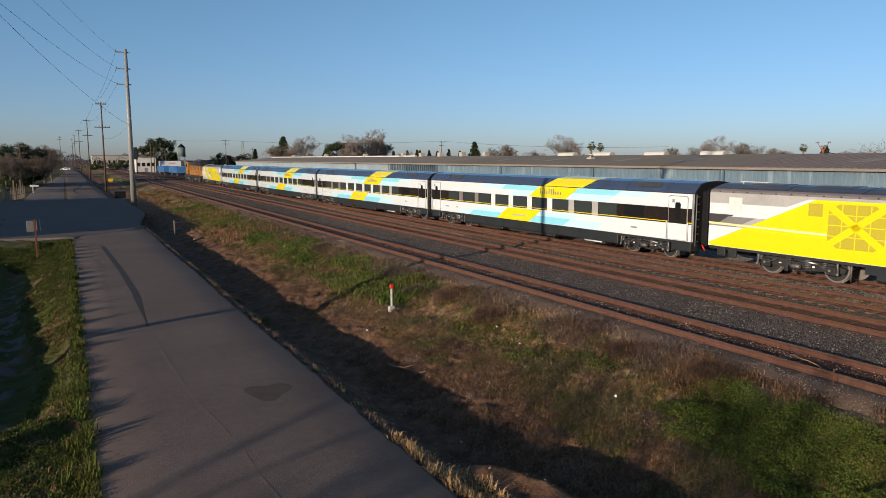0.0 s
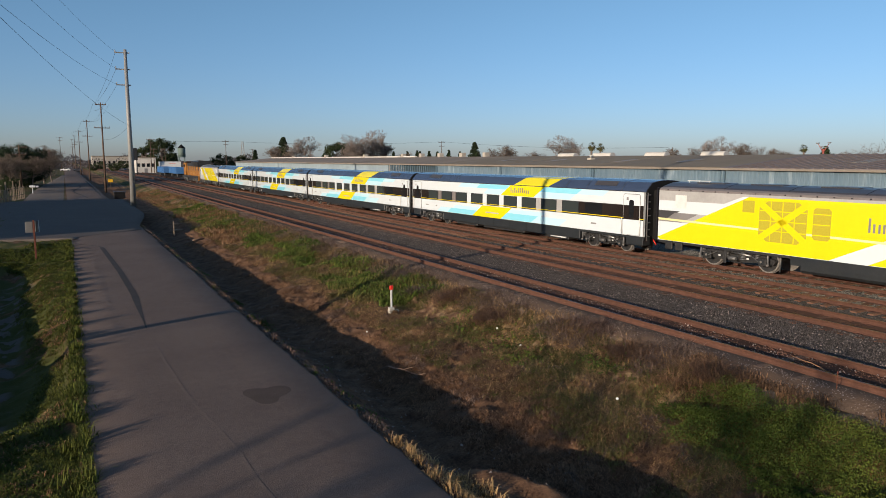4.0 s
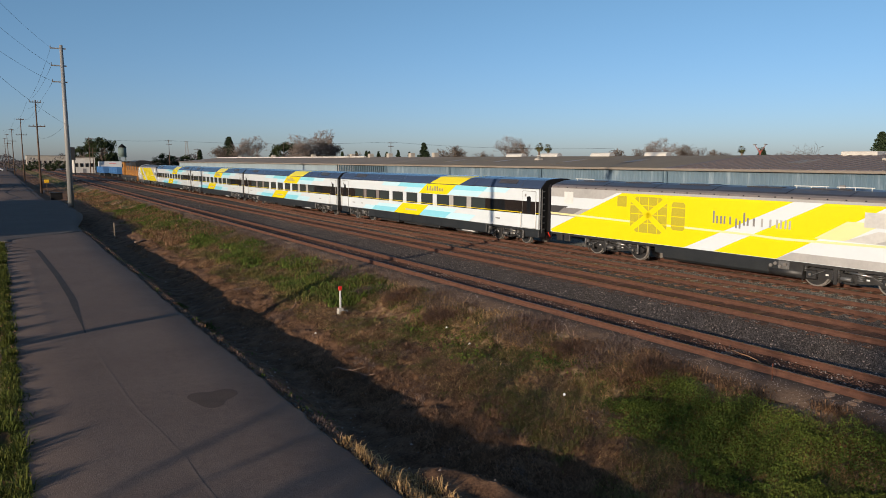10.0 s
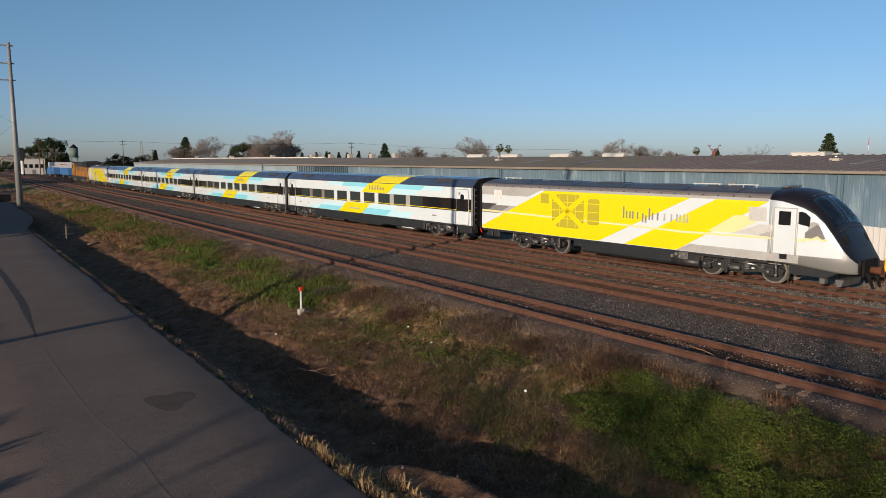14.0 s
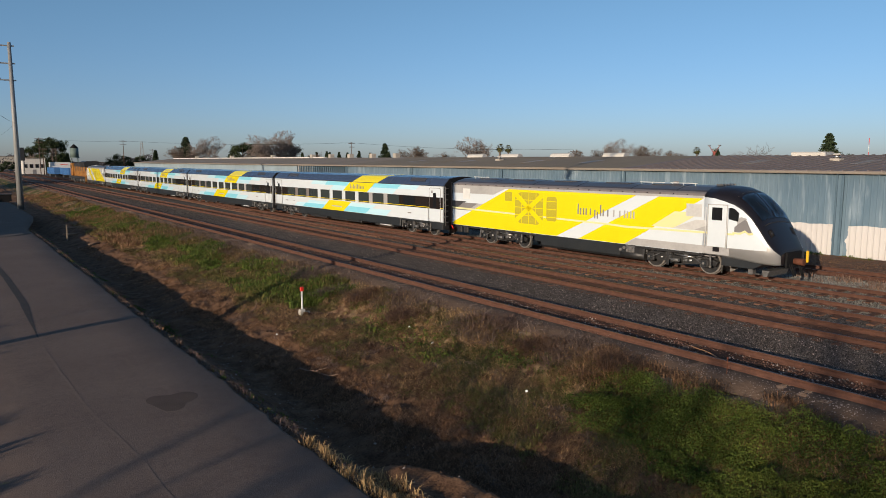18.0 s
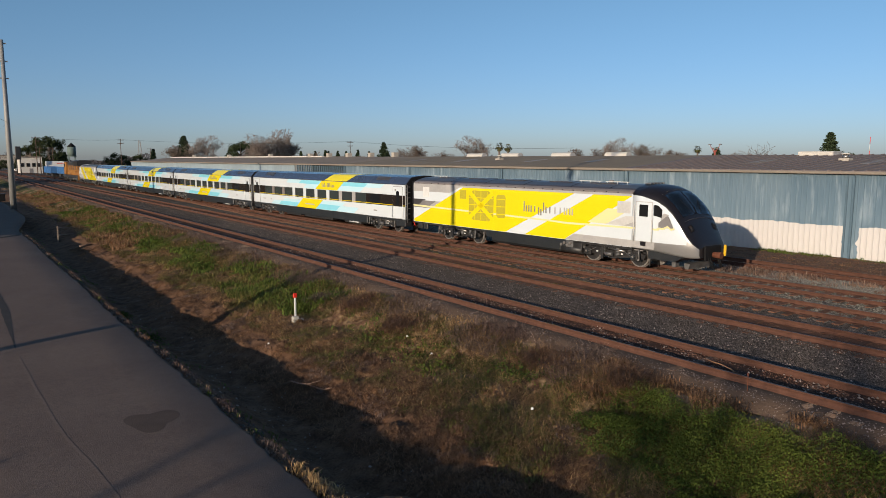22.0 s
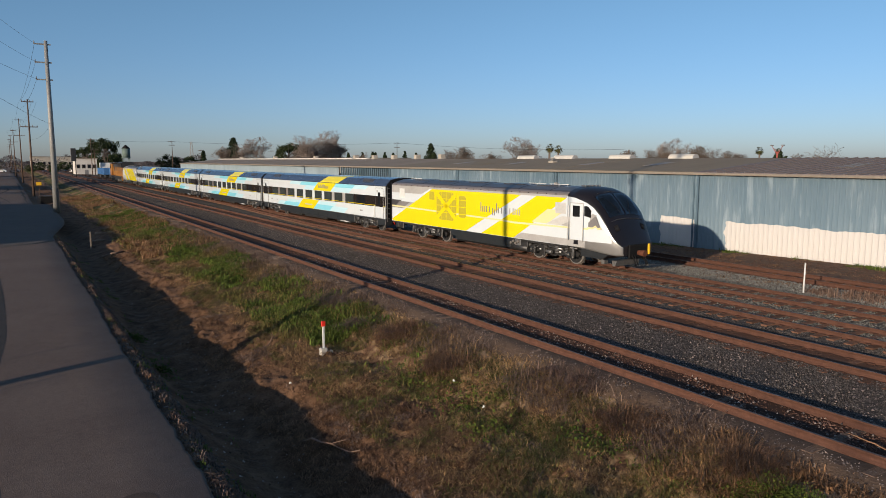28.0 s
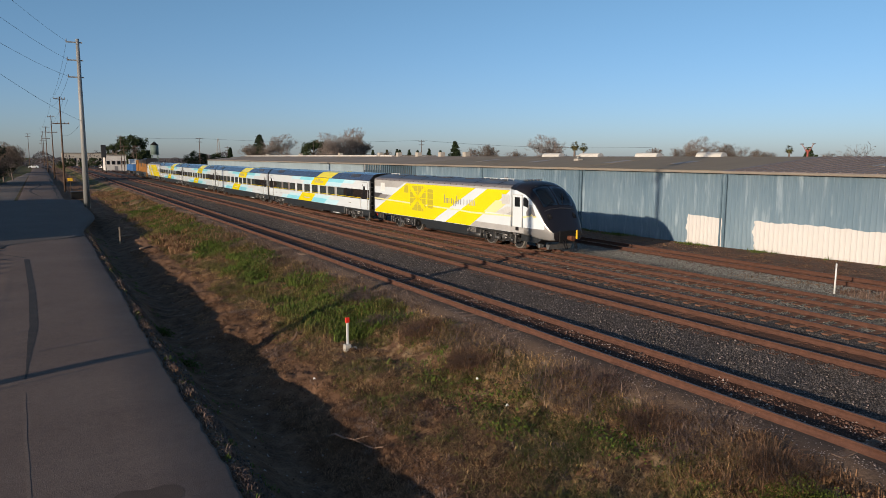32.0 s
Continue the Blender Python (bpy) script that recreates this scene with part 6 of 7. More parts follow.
x, y = scatter(40000, -19.5, -15.45, 4, 57, 23, 1.4, 1, 0.45, -0.1)
keep = x > verge_edge(y) - 0.3 * rv.random(len(x))
x, y = x[keep], y[keep]
blades("verge_grass", x, y, rv.uniform(0.04, 0.13, len(x)), 1.4, 0.018, 8, M_VERGE, "short green grass on the road verge", 24, 0.06)
x, y = scatter(14000, -19.5, -15.5, 4, 55, 25, 1.4, 1, 0.6, 0.3)
keep = x > verge_edge(y) - 0.5 * rv.random(len(x))
x, y = x[keep], y[keep]
blades("verge_dry_grass", x, y, rv.uniform(0.05, 0.16, len(x)), 1.4, 0.024, 7, M_BLADE_B, "brown dead tufts in the verge", 26, 0.06)
x, y = scatter(6000, -19.5, -15.5, 4, 57, 65, 1.3, 1, 0.5, 0.4)
keep = x > verge_edge(y)
x, y = x[keep], y[keep]
blades("verge_olive_grass", x, y, rv.uniform(0.06, 0.2, len(x)), 1.2, 0.026, 7, M_OLIVE, "olive grass in the verge", 66, 0.06)
x, y = scatter(26000, -25, -15.9, 42, 57.5, 123, 1.0, 1, 0.6, -0.5)
keep = (x > -16.2 - 0.6 * (y - 42)) & (y < 56.5 - 0.9 * (-15.9 - x))
x, y = x[keep], y[keep]
blades("corner_grass", x, y, rv.uniform(0.06, 0.2, len(x)), 1.2, 0.03, 7, M_VERGE, "green grass on the corner of the side street", 124, 0.1)
x, y = scatter(16000, -17.8, -15.5, 5, 46, 133, 1.3, 1, 0.5, -0.5)
keep = x > verge_edge(y) - 0.7
x, y = x[keep], y[keep]
blades("slope_grass", x, y, rv.uniform(0.05, 0.16, len(x)), 1.5, 0.026, 6, M_VERGE, "green grass on the slope of the verge", 134, 0.08)
# taller tufts along the asphalt's edge, whose shadows lie on the road
ey = rv.uniform(5, 57, 1500)
ex = ROAD_L(ey) - 0.16 + rv.normal(0, 0.13, len(ey))
tall = 0.08 + 0.38 * np.clip(wob(0 * ey, ey, 0.35, 4.2) + 0.3, 0, 1) * smooth(7, 13, ey)
blades("edge_grass", ex, ey, tall * rv.uniform(0.6, 1.3, len(ey)), 1.0, 0.024, 10, M_VERGE, "grass tufts overhanging the edge of the asphalt", 67, 0.07)
# dry bushes and grass between the siding and the white stake, green weeds at the warehouse's foot
def flat_blades(name, x, y, h, lean, w, per, material, label, seed, spread, z):
    ob = blades(name, x, y, h, lean, w, per, material, label, seed, spread)
    ob.location.z = z
    return ob


x, y = scatter(900, 14.9, 16.9, 6, 20.5, 81, 0.7, 1, 0.5, 0.0)
flat_blades("siding_dry_grass", x, y, rv.uniform(0.15, 0.45, len(x)), 1.0, 0.02, 10, M_STALK, "dry tan grass beside the siding", 82, 0.1, 0.05)
x, y = scatter(500, 15.0, 16.8, 20, 26, 83, 1.0, 1, 0.5, 0.1)
flat_blades("siding_brown_weeds", x, y, rv.uniform(0.06, 0.15, len(x)), 1.8, 0.025, 8, M_BLADE_B, "low brown weeds beside the siding", 84, 0.1, 0.03)
x, y = scatter(1500, 25.7, 27.3, 8, 52, 85, 1.0, 1, 0.9, 0.2)
blades("wall_weeds", x, y, rv.uniform(0.1, 0.3, len(x)), 0.9, 0.025, 8, M_BLADE_G, "green weeds at the foot of the warehouse", 86, 0.12)
x, y = scatter(6000, 19.6, 27.2, 8, 64, 87, 1.0, 1, 0.8, 0.0)
blades("yard_dead_weeds", x, y, rv.uniform(0.04, 0.12, len(x)), 2.0, 0.03, 8, M_BLADE_B, "dead brown weeds beside the warehouse", 88, 0.12)
# straw tufts on the shoulder of the road
x, y = scatter(800, -9.95, -9.2, 6, 15.5, 27, 1.0, 1, 0.6, 0.0)
blades("shoulder_grass", x, y, rv.uniform(0.12, 0.32, len(x)), 1.1, 0.022, 10, M_BLADE_D, "straw-coloured tufts on the road shoulder", 28, 0.06)
x, y = scatter(2600, -9.95, -9.3, 5, 70, 127, 1.3, 1, 0.5, 0.1)
blades("shoulder_weeds", x, y, rv.uniform(0.06, 0.2, len(x)), 1.6, 0.02, 9, M_STALK, "grey-brown dead weeds along the road's edge", 128, 0.07)
x, y = scatter(900, -9.95, -9.4, 5, 60, 129, 1.3, 1, 0.5, 0.5)
blades("shoulder_brown_weeds", x, y, rv.uniform(0.08, 0.24, len(x)), 1.3, 0.022, 9, M_BLADE_B, "brown dead weeds along the road's edge", 130, 0.07)
x, y = scatter(1600, -9.9, -8.4, 14, 70, 29, 1.2, 1, 0.5, 0.35)
blades("ditch_weeds", x, y, rv.uniform(0.06, 0.2, len(x)), 1.0, 0.02, 7, M_BLADE_G, "small green weeds in the ditch", 30, 0.06)

# the big green weed patch: fine leaves in uneven humps with dark gaps, fading into dead grass below
r = np.random.default_rng(31)
n = 250000
x = r.uniform(-5.5, -1.5, n)
y = r.uniform(2.0, 14.5, n)
hump = 2.6 * (fbm(x, y, 0.8, 3.3, 3) - 0.5)
top = 0.14 + 0.34 * np.clip(hump + 0.5, 0, 1.3)
edge = 0.5 * wob(x, y, 0.5, 7.7) + r.normal(0, 0.18, n)
inside = (x > -4.9 + 0.12 * (y - 3) + edge * 0.8) & (x < -1.75 - 0.05 * (y - 6) + 0.5 * edge) & (y < 11.4 + 1.6 * edge) & (hump + r.normal(0, 0.2, n) > -0.75) & (wob(x, y, 0.9, 9.1) > -0.72)
x, y, top = x[inside], y[inside], top[inside]
z = ground_z(x, y) + top * r.random(len(x)) ** 0.6
leaves("green_weeds", x, y, z, 0.036, M_WEED, "dense knee-high green weeds below the rail", 32)
x, y = scatter(5200, -5.7, -1.6, 2.0, 13.5, 33, 1.0, 1, 0.6, 0.1)
blades("weed_stems", x, y, rv.uniform(0.1, 0.3, len(x)), 2.2, 0.018, 7, M_OLIVE, "long olive stems among the weeds", 34, 0.08)
x, y = scatter(4200, -2.6, -0.8, 2.0, 14.5, 73, 1.0, 1, 0.5, 0.2)
blades("rusty_dead_weeds", x, y, rv.uniform(0.15, 0.4, len(x)), 1.5, 0.024, 8, M_BLADE_B, "rusty brown dead weeds above the green patch", 74, 0.08)
r = np.random.default_rng(35)
for cx, cy, rad, cnt in ((-3.2, 18.6, 1.0, 700), (-3.9, 16.6, 0.6, 350), (-2.6, 14.6, 0.8, 500), (-3.6, 20.6, 0.7, 350), (-8.9, 33.0, 0.35, 350), (-8.8, 28.0, 0.3, 250)):
    x, y = cx + r.normal(0, rad * 0.5, cnt), cy + r.normal(0, rad * 0.7, cnt)
    leaves("green_weed_clump", x, y, ground_z(x, y) + r.random(cnt) * 0.18, 0.065, M_WEED, "small clump of green weeds on the bank", int(cnt + cx * 10))


# ---- trees ----
def limb_tree(seed, h, spread, levels=5, thick=0.16, kids=3, trunk=0.28, up=0.35, twist=0.9):
    """Branch segments of a leafless tree: arrays of start, end, and radii."""
    r = np.random.default_rng(seed)
    segs = []

    def grow(p, d, length, rad, lev):
        steps = 3 if lev < 3 else 2
        for k in range(steps):
            d = d + r.normal(0, 0.16, 3)
            d /= np.linalg.norm(d)
            q = p + d * length / steps
            r1 = rad * (1 - 0.22 * (k + 1) / steps)
            segs.append((p, q, rad, r1))
            p, rad = q, r1
            if lev and k < steps - 1 and lev < levels and r.random() < 0.75:
                side = d + r.normal(0, twist, 3) + [0, 0, up * 0.5]
                grow(p, side / np.linalg.norm(side), length * r.uniform(0.45, 0.7), rad * 0.55, lev + 1)
        if lev < levels:
            for k in range(kids if lev else kids + 1):
                a = r.uniform(0, 6.283)
                out = d * 0.8 + np.array([math.cos(a), math.sin(a), 0]) * spread * r.uniform(0.5, 1.1) + [0, 0, up * 0.6]
                grow(p, out / np.linalg.norm(out), length * r.uniform(0.62, 0.85), rad * 0.62, lev + 1)

    grow(np.zeros(3), np.array([0, 0, 1.0]), h * trunk, thick, 0)
    return segs


def tube_soup(name, segs, material, sides=4, scale_to=None):
    p, q = np.array([s[0] for s in segs]), np.array([s[1] for s in segs])
    ra, rb = np.array([s[2] for s in segs]), np.array([s[3] for s in segs])
    if scale_to:
        k = scale_to / max(q[:, 2].max(), 0.1)
        p, q = p * k, q * k
    d = q - p
    d /= np.linalg.norm(d, axis=1)[:, None] + 1e-9
    u = np.cross(d, np.where(np.abs(d[:, 2:3]) > 0.9, [[1.0, 0, 0]], [[0, 0, 1.0]]))
    u /= np.linalg.norm(u, axis=1)[:, None] + 1e-9
    w = np.cross(d, u)
    n = len(p)
    rings = []
    for c, rad in ((p, ra), (q, rb)):
        for k in range(sides):
            a = 6.283 * k / sides
            rings.append(c + (u * math.cos(a) + w * math.sin(a)) * rad[:, None])
    v = np.stack(rings, 1).reshape(-1, 3)
    b = np.arange(n)[:, None] * 2 * sides
    f = np.concatenate([b + [k, (k + 1) % sides, sides + (k + 1) % sides, sides + k] for k in range(sides)])
    return soup(name, v, f, material)


def bare_tree(seed, h, spread, levels=5, thin=1.0, pale=False, kids=3):
    ob = new("bare_tree")
    tagged(ob, "leafless winter tree with pale twigs" if pale else "leafless brown winter tree", "tree", "bare trees")
    segs = limb_tree(seed, h, spread, levels, 0.022 * h, kids)
    lim = 0.0045 * h
    big, fine = [s for s in segs if s[2] > lim], [(a, b, max(c, 0.0022 * h * thin), max(e, 0.0018 * h * thin)) for a, b, c, e in segs if c <= lim]
    top = max(s[1][2] for s in segs)
    k = h / top
    scl = lambda ss: [(a * k, b * k, c, e) for a, b, c, e in ss]
    for nm, ss in (("trunk", scl(big)), ("crown", scl(fine))):
        if ss:
            tube_soup(nm, ss, M_BARK if nm == "trunk" and not pale else (M_TWIGPALE if pale else M_TWIG), 4 if nm == "trunk" else 3).parent = ob
    return ob


def leaf_tree(seed, h, w, label, material=None, cone=False):
    """Evergreen: trunk, limbs and a crown of some thousand small leaf clumps with gaps."""
    r = np.random.default_rng(seed)
    ob = new("evergreen_tree")
    tagged(ob, label, "tree", "evergreen trees")
    segs = [(np.zeros(3), np.array([0, 0, h * 0.95]), 0.03 * h, 0.006 * h)]
    cs, rs = [], []
    if cone:
        lv = 22
        for k in range(lv):
            zz = h * (0.10 + 0.88 * k / lv)
            rad = w / 2 * (1 - k / lv) ** 0.85 + 0.02 * h
            for j in range(7):
                a = r.uniform(0, 6.283)
                e = np.array([math.cos(a) * rad, math.sin(a) * rad, zz - 0.10 * rad])
                segs.append((np.array([0, 0, zz]), e, 0.006 * h, 0.002 * h))
                for q in (0.35, 0.65, 0.95):
                    cs.append(np.array([0, 0, zz]) * (1 - q) + e * q)
                    rs.append(0.20 * rad + 0.012 * h)
    else:
        for k in range(46):
            a, b = r.uniform(0, 6.283), r.uniform(-0.95, 1.0)
            rad = w / 2 * math.sqrt(max(0.05, 1 - b * b)) * r.uniform(0.6, 1.0)
            c = np.array([math.cos(a) * rad, math.sin(a) * rad, h * (0.54 + 0.42 * b * r.uniform(0.8, 1.0))])
            segs.append((np.array([0, 0, h * r.uniform(0.25, 0.6)]), c, 0.010 * h, 0.003 * h))
            cs.append(c), rs.append(w * r.uniform(0.09, 0.17))
    tube_soup("trunk", segs, M_BARK, 5).parent = ob
    cs, rs = np.array(cs), np.array(rs)
    n = 15000 if not cone else 12000
    pick = r.integers(0, len(cs), n)
    d = r.normal(0, 1, (n, 3))
    d /= np.linalg.norm(d, axis=1)[:, None]
    pos = cs[pick] + d * (rs[pick] * r.random(n) ** 0.4)[:, None] * [1, 1, 0.8]
    lf = leaves("crown", pos[:, 0], pos[:, 1], np.maximum(pos[:, 2], 0.06 * h), 0.030 * h, material or M_OAK, "", seed)
    for key in ("label", "category", "kind"):
        if key in lf:
            del lf[key]
    lf.parent = ob
    return ob


def palm_tree(seed, h):
    r = np.random.default_rng(seed)
    ob = new("palm_tree")
    tagged(ob, "fan palm with a ragged crown and a dead skirt", "tree", "palm trees")
    tube_soup("trunk", [(np.array([0, 0, k * h / 8]), np.array([0, 0, (k + 1) * h / 8]), 0.28 - 0.008 * k, 0.27 - 0.008 * k) for k in range(7)], M_BARK, 8).parent = ob
    v, f, k = [], [], 0
    for q in range(70):
        a, e = r.uniform(0, 6.283), r.uniform(-1.1, 1.25)
        d = np.array([math.cos(a) * math.cos(e), math.sin(a) * math.cos(e), math.sin(e)])
        L = r.uniform(0.9, 1.4)
        s = np.cross(d, [0, 0, 1.0])
        s /= np.linalg.norm(s) + 1e-9
        c = np.array([0, 0, h * 0.9])
        for j in range(7):
            t = (j - 3) / 3.0
            e2 = d + s * t * 0.5 + [0, 0, -0.25 * abs(t)]
            tip = c + e2 / np.linalg.norm(e2) * L + [0, 0, -0.25]
            m = c + d * L * 0.5
            v += [m, m + s * 0.06 + (tip - m) * 0.4, tip, m - s * 0.06 + (tip - m) * 0.4]
            f.append((k, k + 1, k + 2, k + 3))
            k += 4
    soup("crown", v, f, M_PALM).parent = ob
    return ob


def put_copies(proto, places, base_h):
    """The first place takes the tree itself, the others copies, each turned and sized."""
    for k, (x, y, top) in enumerate(places):
        m = pose(x, y, -0.8, 0, 0, (k * 73) % 360) @ Matrix.Diagonal([(top + 0.8) / base_h] * 3 + [1])
        if k:
            copy_thing(proto, m)
        else:
            proto.matrix_basis = m


put_copies(bare_tree(101, 12, 0.85, 6, 0.9), [(62.2, 289.6, 10.8), (92.3, 279.8, 12.4), (103.3, 275.3, 13.5), (126.5, 217.6, 10.9), (158, 165.6, 9.3), (165, 142.3, 10.5), (193.8, 154, 9.2)], 12)
put_copies(bare_tree(102, 12, 1.0, 6, 0.9), [(73.9, 307, 10.3), (93.8, 268.5, 13.6), (140.3, 232.5, 10.0), (168.5, 169, 10.3), (165.4, 157.5, 9.3), (196.5, 150.2, 8.8), (205.6, 136.6, 8.7)], 12)
put_copies(bare_tree(103, 12, 0.8, 6, 0.8, True), [(77.7, 295.5, 15.3), (99, 272, 13.0), (143.5, 205.5, 10.3), (84, 262, 11.0), (176, 162, 9.4)], 12)
put_copies(bare_tree(104, 12, 1.1, 6, 0.9), [(158.7, 244.1, 9.2), (68, 295, 9.5), (110, 262, 10.5), (180, 172, 9.0), (152, 160, 8.8), (172, 150, 9.2), (186, 150, 8.6), (215, 140, 8.4), (240, 150, 9)], 12)
put_copies(bare_tree(106, 10, 0.9, 4, 1.2, False, 2), [(156.9, 101, 9.0), (158.6, 98.1, 10.1)], 10)
put_copies(leaf_tree(111, 14, 12.5, "large dark evergreen tree beyond the yard"), [(22.3, 327.8, 14.3), (16.8, 338.3, 10.4), (85.6, 282.3, 11.5)], 14)
put_copies(leaf_tree(112, 15, 9, "tall dark conifer beyond the roofs", M_CONIFER, True), [(73.1, 317.8, 15.6), (182.6, 95.3, 11.8), (153.9, 283.1, 12.2), (185.3, 131.2, 8.4)], 15)
put_copies(leaf_tree(113, 11, 4.0, "slim dark fir far away", M_CONIFER, True), [(157.4, 382.6, 10.1), (164.8, 379.2, 10.4), (170.1, 376.6, 10.8), (162.7, 358, 10.2), (176.6, 373.4, 10.5), (180.9, 371.1, 10.2), (186.8, 367.9, 11.2), (192.6, 364.7, 10.2), (203.3, 140.2, 7.2), (75, 318, 9.0), (56, 300, 9.5), (120, 400, 9), (40, 420, 9)], 11)
put_copies(leaf_tree(114, 5, 6.5, "low round green shrub", M_OAK), [(156.8, 101.3, 6.2), (202.2, 100.8, 6.6), (50, 340, 6.5), (60, 345, 6.0), (2, 425, 3.4), (8, 428, 2.6), (13, 424, 3.8), (19, 430, 3.0), (25, 426, 3.6), (-3, 380, 2.6), (5, 360, 2.2)], 5.6)
put_copies(palm_tree(121, 10), [(94.2, 129.7, 9.5), (102.3, 135.9, 9.4), (140.9, 107.7, 9.0)], 10.3)
# along the far left side of the road
put_copies(leaf_tree(115, 8, 9, "dense dark evergreen beside the lane", M_CONIFER), [(-28, 172, 8.0), (-24.0, 178, 7.6), (-25.0, 166, 5.0), (-33, 176, 8.2), (-22.5, 185, 6.0), (-22, 260, 6.0)], 8)
put_copies(bare_tree(105, 11, 0.95, 6, 1.0), [(-20.0, 196, 8.6), (-18.6, 212, 9.0), (-20.5, 250, 8.0), (-24.5, 150, 7.5), (-21.5, 165, 7.0), (-20.0, 300, 7.0), (-25.5, 144, 6.5), (-22, 180, 8.5)], 11)
put_copies(leaf_tree(116, 3, 4, "low dark shrub beside the lane", M_OAK), [(-24.5, 150, 1.9), (-22.8, 172, 1.5), (-23, 190, 1.8), (-24, 140, 1.4), (-22, 230, 1.6), (-22.5, 265, 2.0)], 3)
# upright bare trees behind the viewer, which throw the branch shadows
put_copies(bare_tree(107, 10, 0.30, 3, 2.3, False, 2), [(-45.7, -2.3, 8.6), (-43.7, -6.2, 9.0), (-46.7, -4.3, 9.3)], 10)
put_copies(bare_tree(109, 13, 0.45, 4, 1.5, False, 2), [(-49.7, -14.6, 12.2), (-48.2, -11.6, 11.2)], 13)
# line of woods and roofs on the horizon; its haze is only leaf colour
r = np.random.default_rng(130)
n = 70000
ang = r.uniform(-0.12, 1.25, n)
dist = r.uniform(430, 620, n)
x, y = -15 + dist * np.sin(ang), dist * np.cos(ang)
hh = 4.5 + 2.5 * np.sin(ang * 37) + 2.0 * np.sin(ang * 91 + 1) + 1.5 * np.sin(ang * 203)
wood = leaves("far_woods", x, y, -0.8 + np.maximum(hh, 1.5) * r.random(n) ** 0.7, 0.7, M_FARWOOD, "line of distant trees on the horizon, coloured as if in haze", 131)


# ---- things along the line and the road ----
marker = thing("marker_post", None, None, "white plastic marker post with a red cap on the bank", "marker post", at=pose(-4.45, 24.94, -1.04))
part("base", box(-0.13, 0.11, -0.10, 0.10, -0.1, 0.20, 0.03), M_CONC, marker)
part("base_stone", box(0.06, 0.30, -0.10, 0.08, -0.1, 0.10, 0.03), M_CONC, marker)
part("post", box(-0.036, 0.036, -0.02, 0.02, 0.1, 0.96, 0.01), M_SIGN, marker)
part("cap", box(-0.075, 0.075, -0.035, 0.035, 0.90, 1.08, 0.02), M_RED, marker, "bright red cap")
stake = thing("survey_stake", None, None, "thin white plastic stake beside the track", "stake", at=pose(14.95, 20.58, -0.32))
part("rod", cyl((0, 0, -0.1), (0.015, 0, 1.32), 0.035, 0.032, 10), M_SIGN, stake)
wood_stake = thing("wooden_stake", None, None, "weathered wooden stake at the ditch edge", "stake", at=pose(-7.75, 62.3, -1.35))
part("stick", box(-0.05, 0.05, -0.03, 0.03, -0.1, 1.2, 0.01), M_WOODFENCE, wood_stake)
for k, (x, y, a, L) in enumerate(((-7.0, 60.0, 60, 1.4), (-6.4, 58.6, 35, 1.1), (-6.6, 68.0, 15, 1.6), (-6.0, 71.5, -10, 1.2), (-7.2, 66.0, 80, 0.8))):
    c, s = math.cos(radians(a)), math.sin(radians(a))
    z = float(ground_z(x, y))
    thing("timber", cyl((x - c * L / 2, y - s * L / 2, z + 0.05), (x + c * L / 2, y + s * L / 2, z + 0.06), 0.08, 0.07, 9), M_TIE, "weathered timber lying at the ditch", "timber", "timbers at the ditch")

sign = thing("road_sign", None, None, "square road sign seen from behind on a rusty post", "road sign", at=pose(-17.4, 48.4, -0.95))
part("post", box(-0.05, 0.05, -0.05, 0.05, -0.2, 2.35, 0.01), M_BROWNPOST, sign)
part("panel", box(-0.46, -0.06, 0.06, 0.09, 1.58, 2.25, 0.02), M_SIGNBACK, sign)
part("panel_edge", box(0.06, 0.24, 0.10, 0.12, 1.62, 2.28, 0.01), M_SIGNBACK, sign)
part("panel_rim", box(0.24, 0.27, 0.098, 0.122, 1.60, 2.30, 0.005), M_SIGN, sign)
warn = thing("warning_sign", None, None, "orange warning sign on the wooden pole", "road sign", at=pose(-8.6, 142.5, -0.85))
part("panel", box(0.0, 0.8, -0.02, 0.02, 1.7, 2.25, 0.03), M_SIGNYEL, warn)
part("post", box(0.35, 0.45, 0.03, 0.10, -0.1, 1.9), M_POLEWD, warn)
bin_ = thing("concrete_headwall", None, None, "dark culvert headwall beside the road", "culvert", at=pose(-8.2, 121.5, -1.1))
part("body", box(-0.7, 0.9, -0.5, 0.5, -0.3, 0.95, 0.06), M_RUBBER, bin_)
part("lid", box(-0.8, 1.0, -0.6, 0.6, 0.95, 1.1, 0.03), M_UNDER, bin_)

# picket fence beside the lane
fence = thing("picket_fence", None, None, "weathered grey wooden stake fence beside the lane", "fence")
fr = random.Random(9)
for k in range(24):
    y = 104 + k * 0.78 + fr.uniform(-0.15, 0.15)
    x = -24.0 + 0.165 * (y - 104) + fr.uniform(-0.04, 0.04)
    h = 1.2 + fr.uniform(-0.7, 0.35)
    part("picket", prism([(x - 0.05, -0.85), (x + 0.05, -0.85), (x + 0.05 + fr.uniform(-0.04, 0.04), h), (x - 0.03, h + 0.05)], "y", y, y + 0.12), M_WOODFENCE, fence)
    if k % 5 == 0:
        part("post", box(x - 0.08, x + 0.08, y - 0.08, y + 0.08, -0.9, 2.0), M_WOODFENCE, fence)
for z in (-0.1, 0.9):
    part("fence_rail", cyl((-23.94, 104, z), (-20.97, 122, z), 0.05, seg=4), M_WOODFENCE, fence)
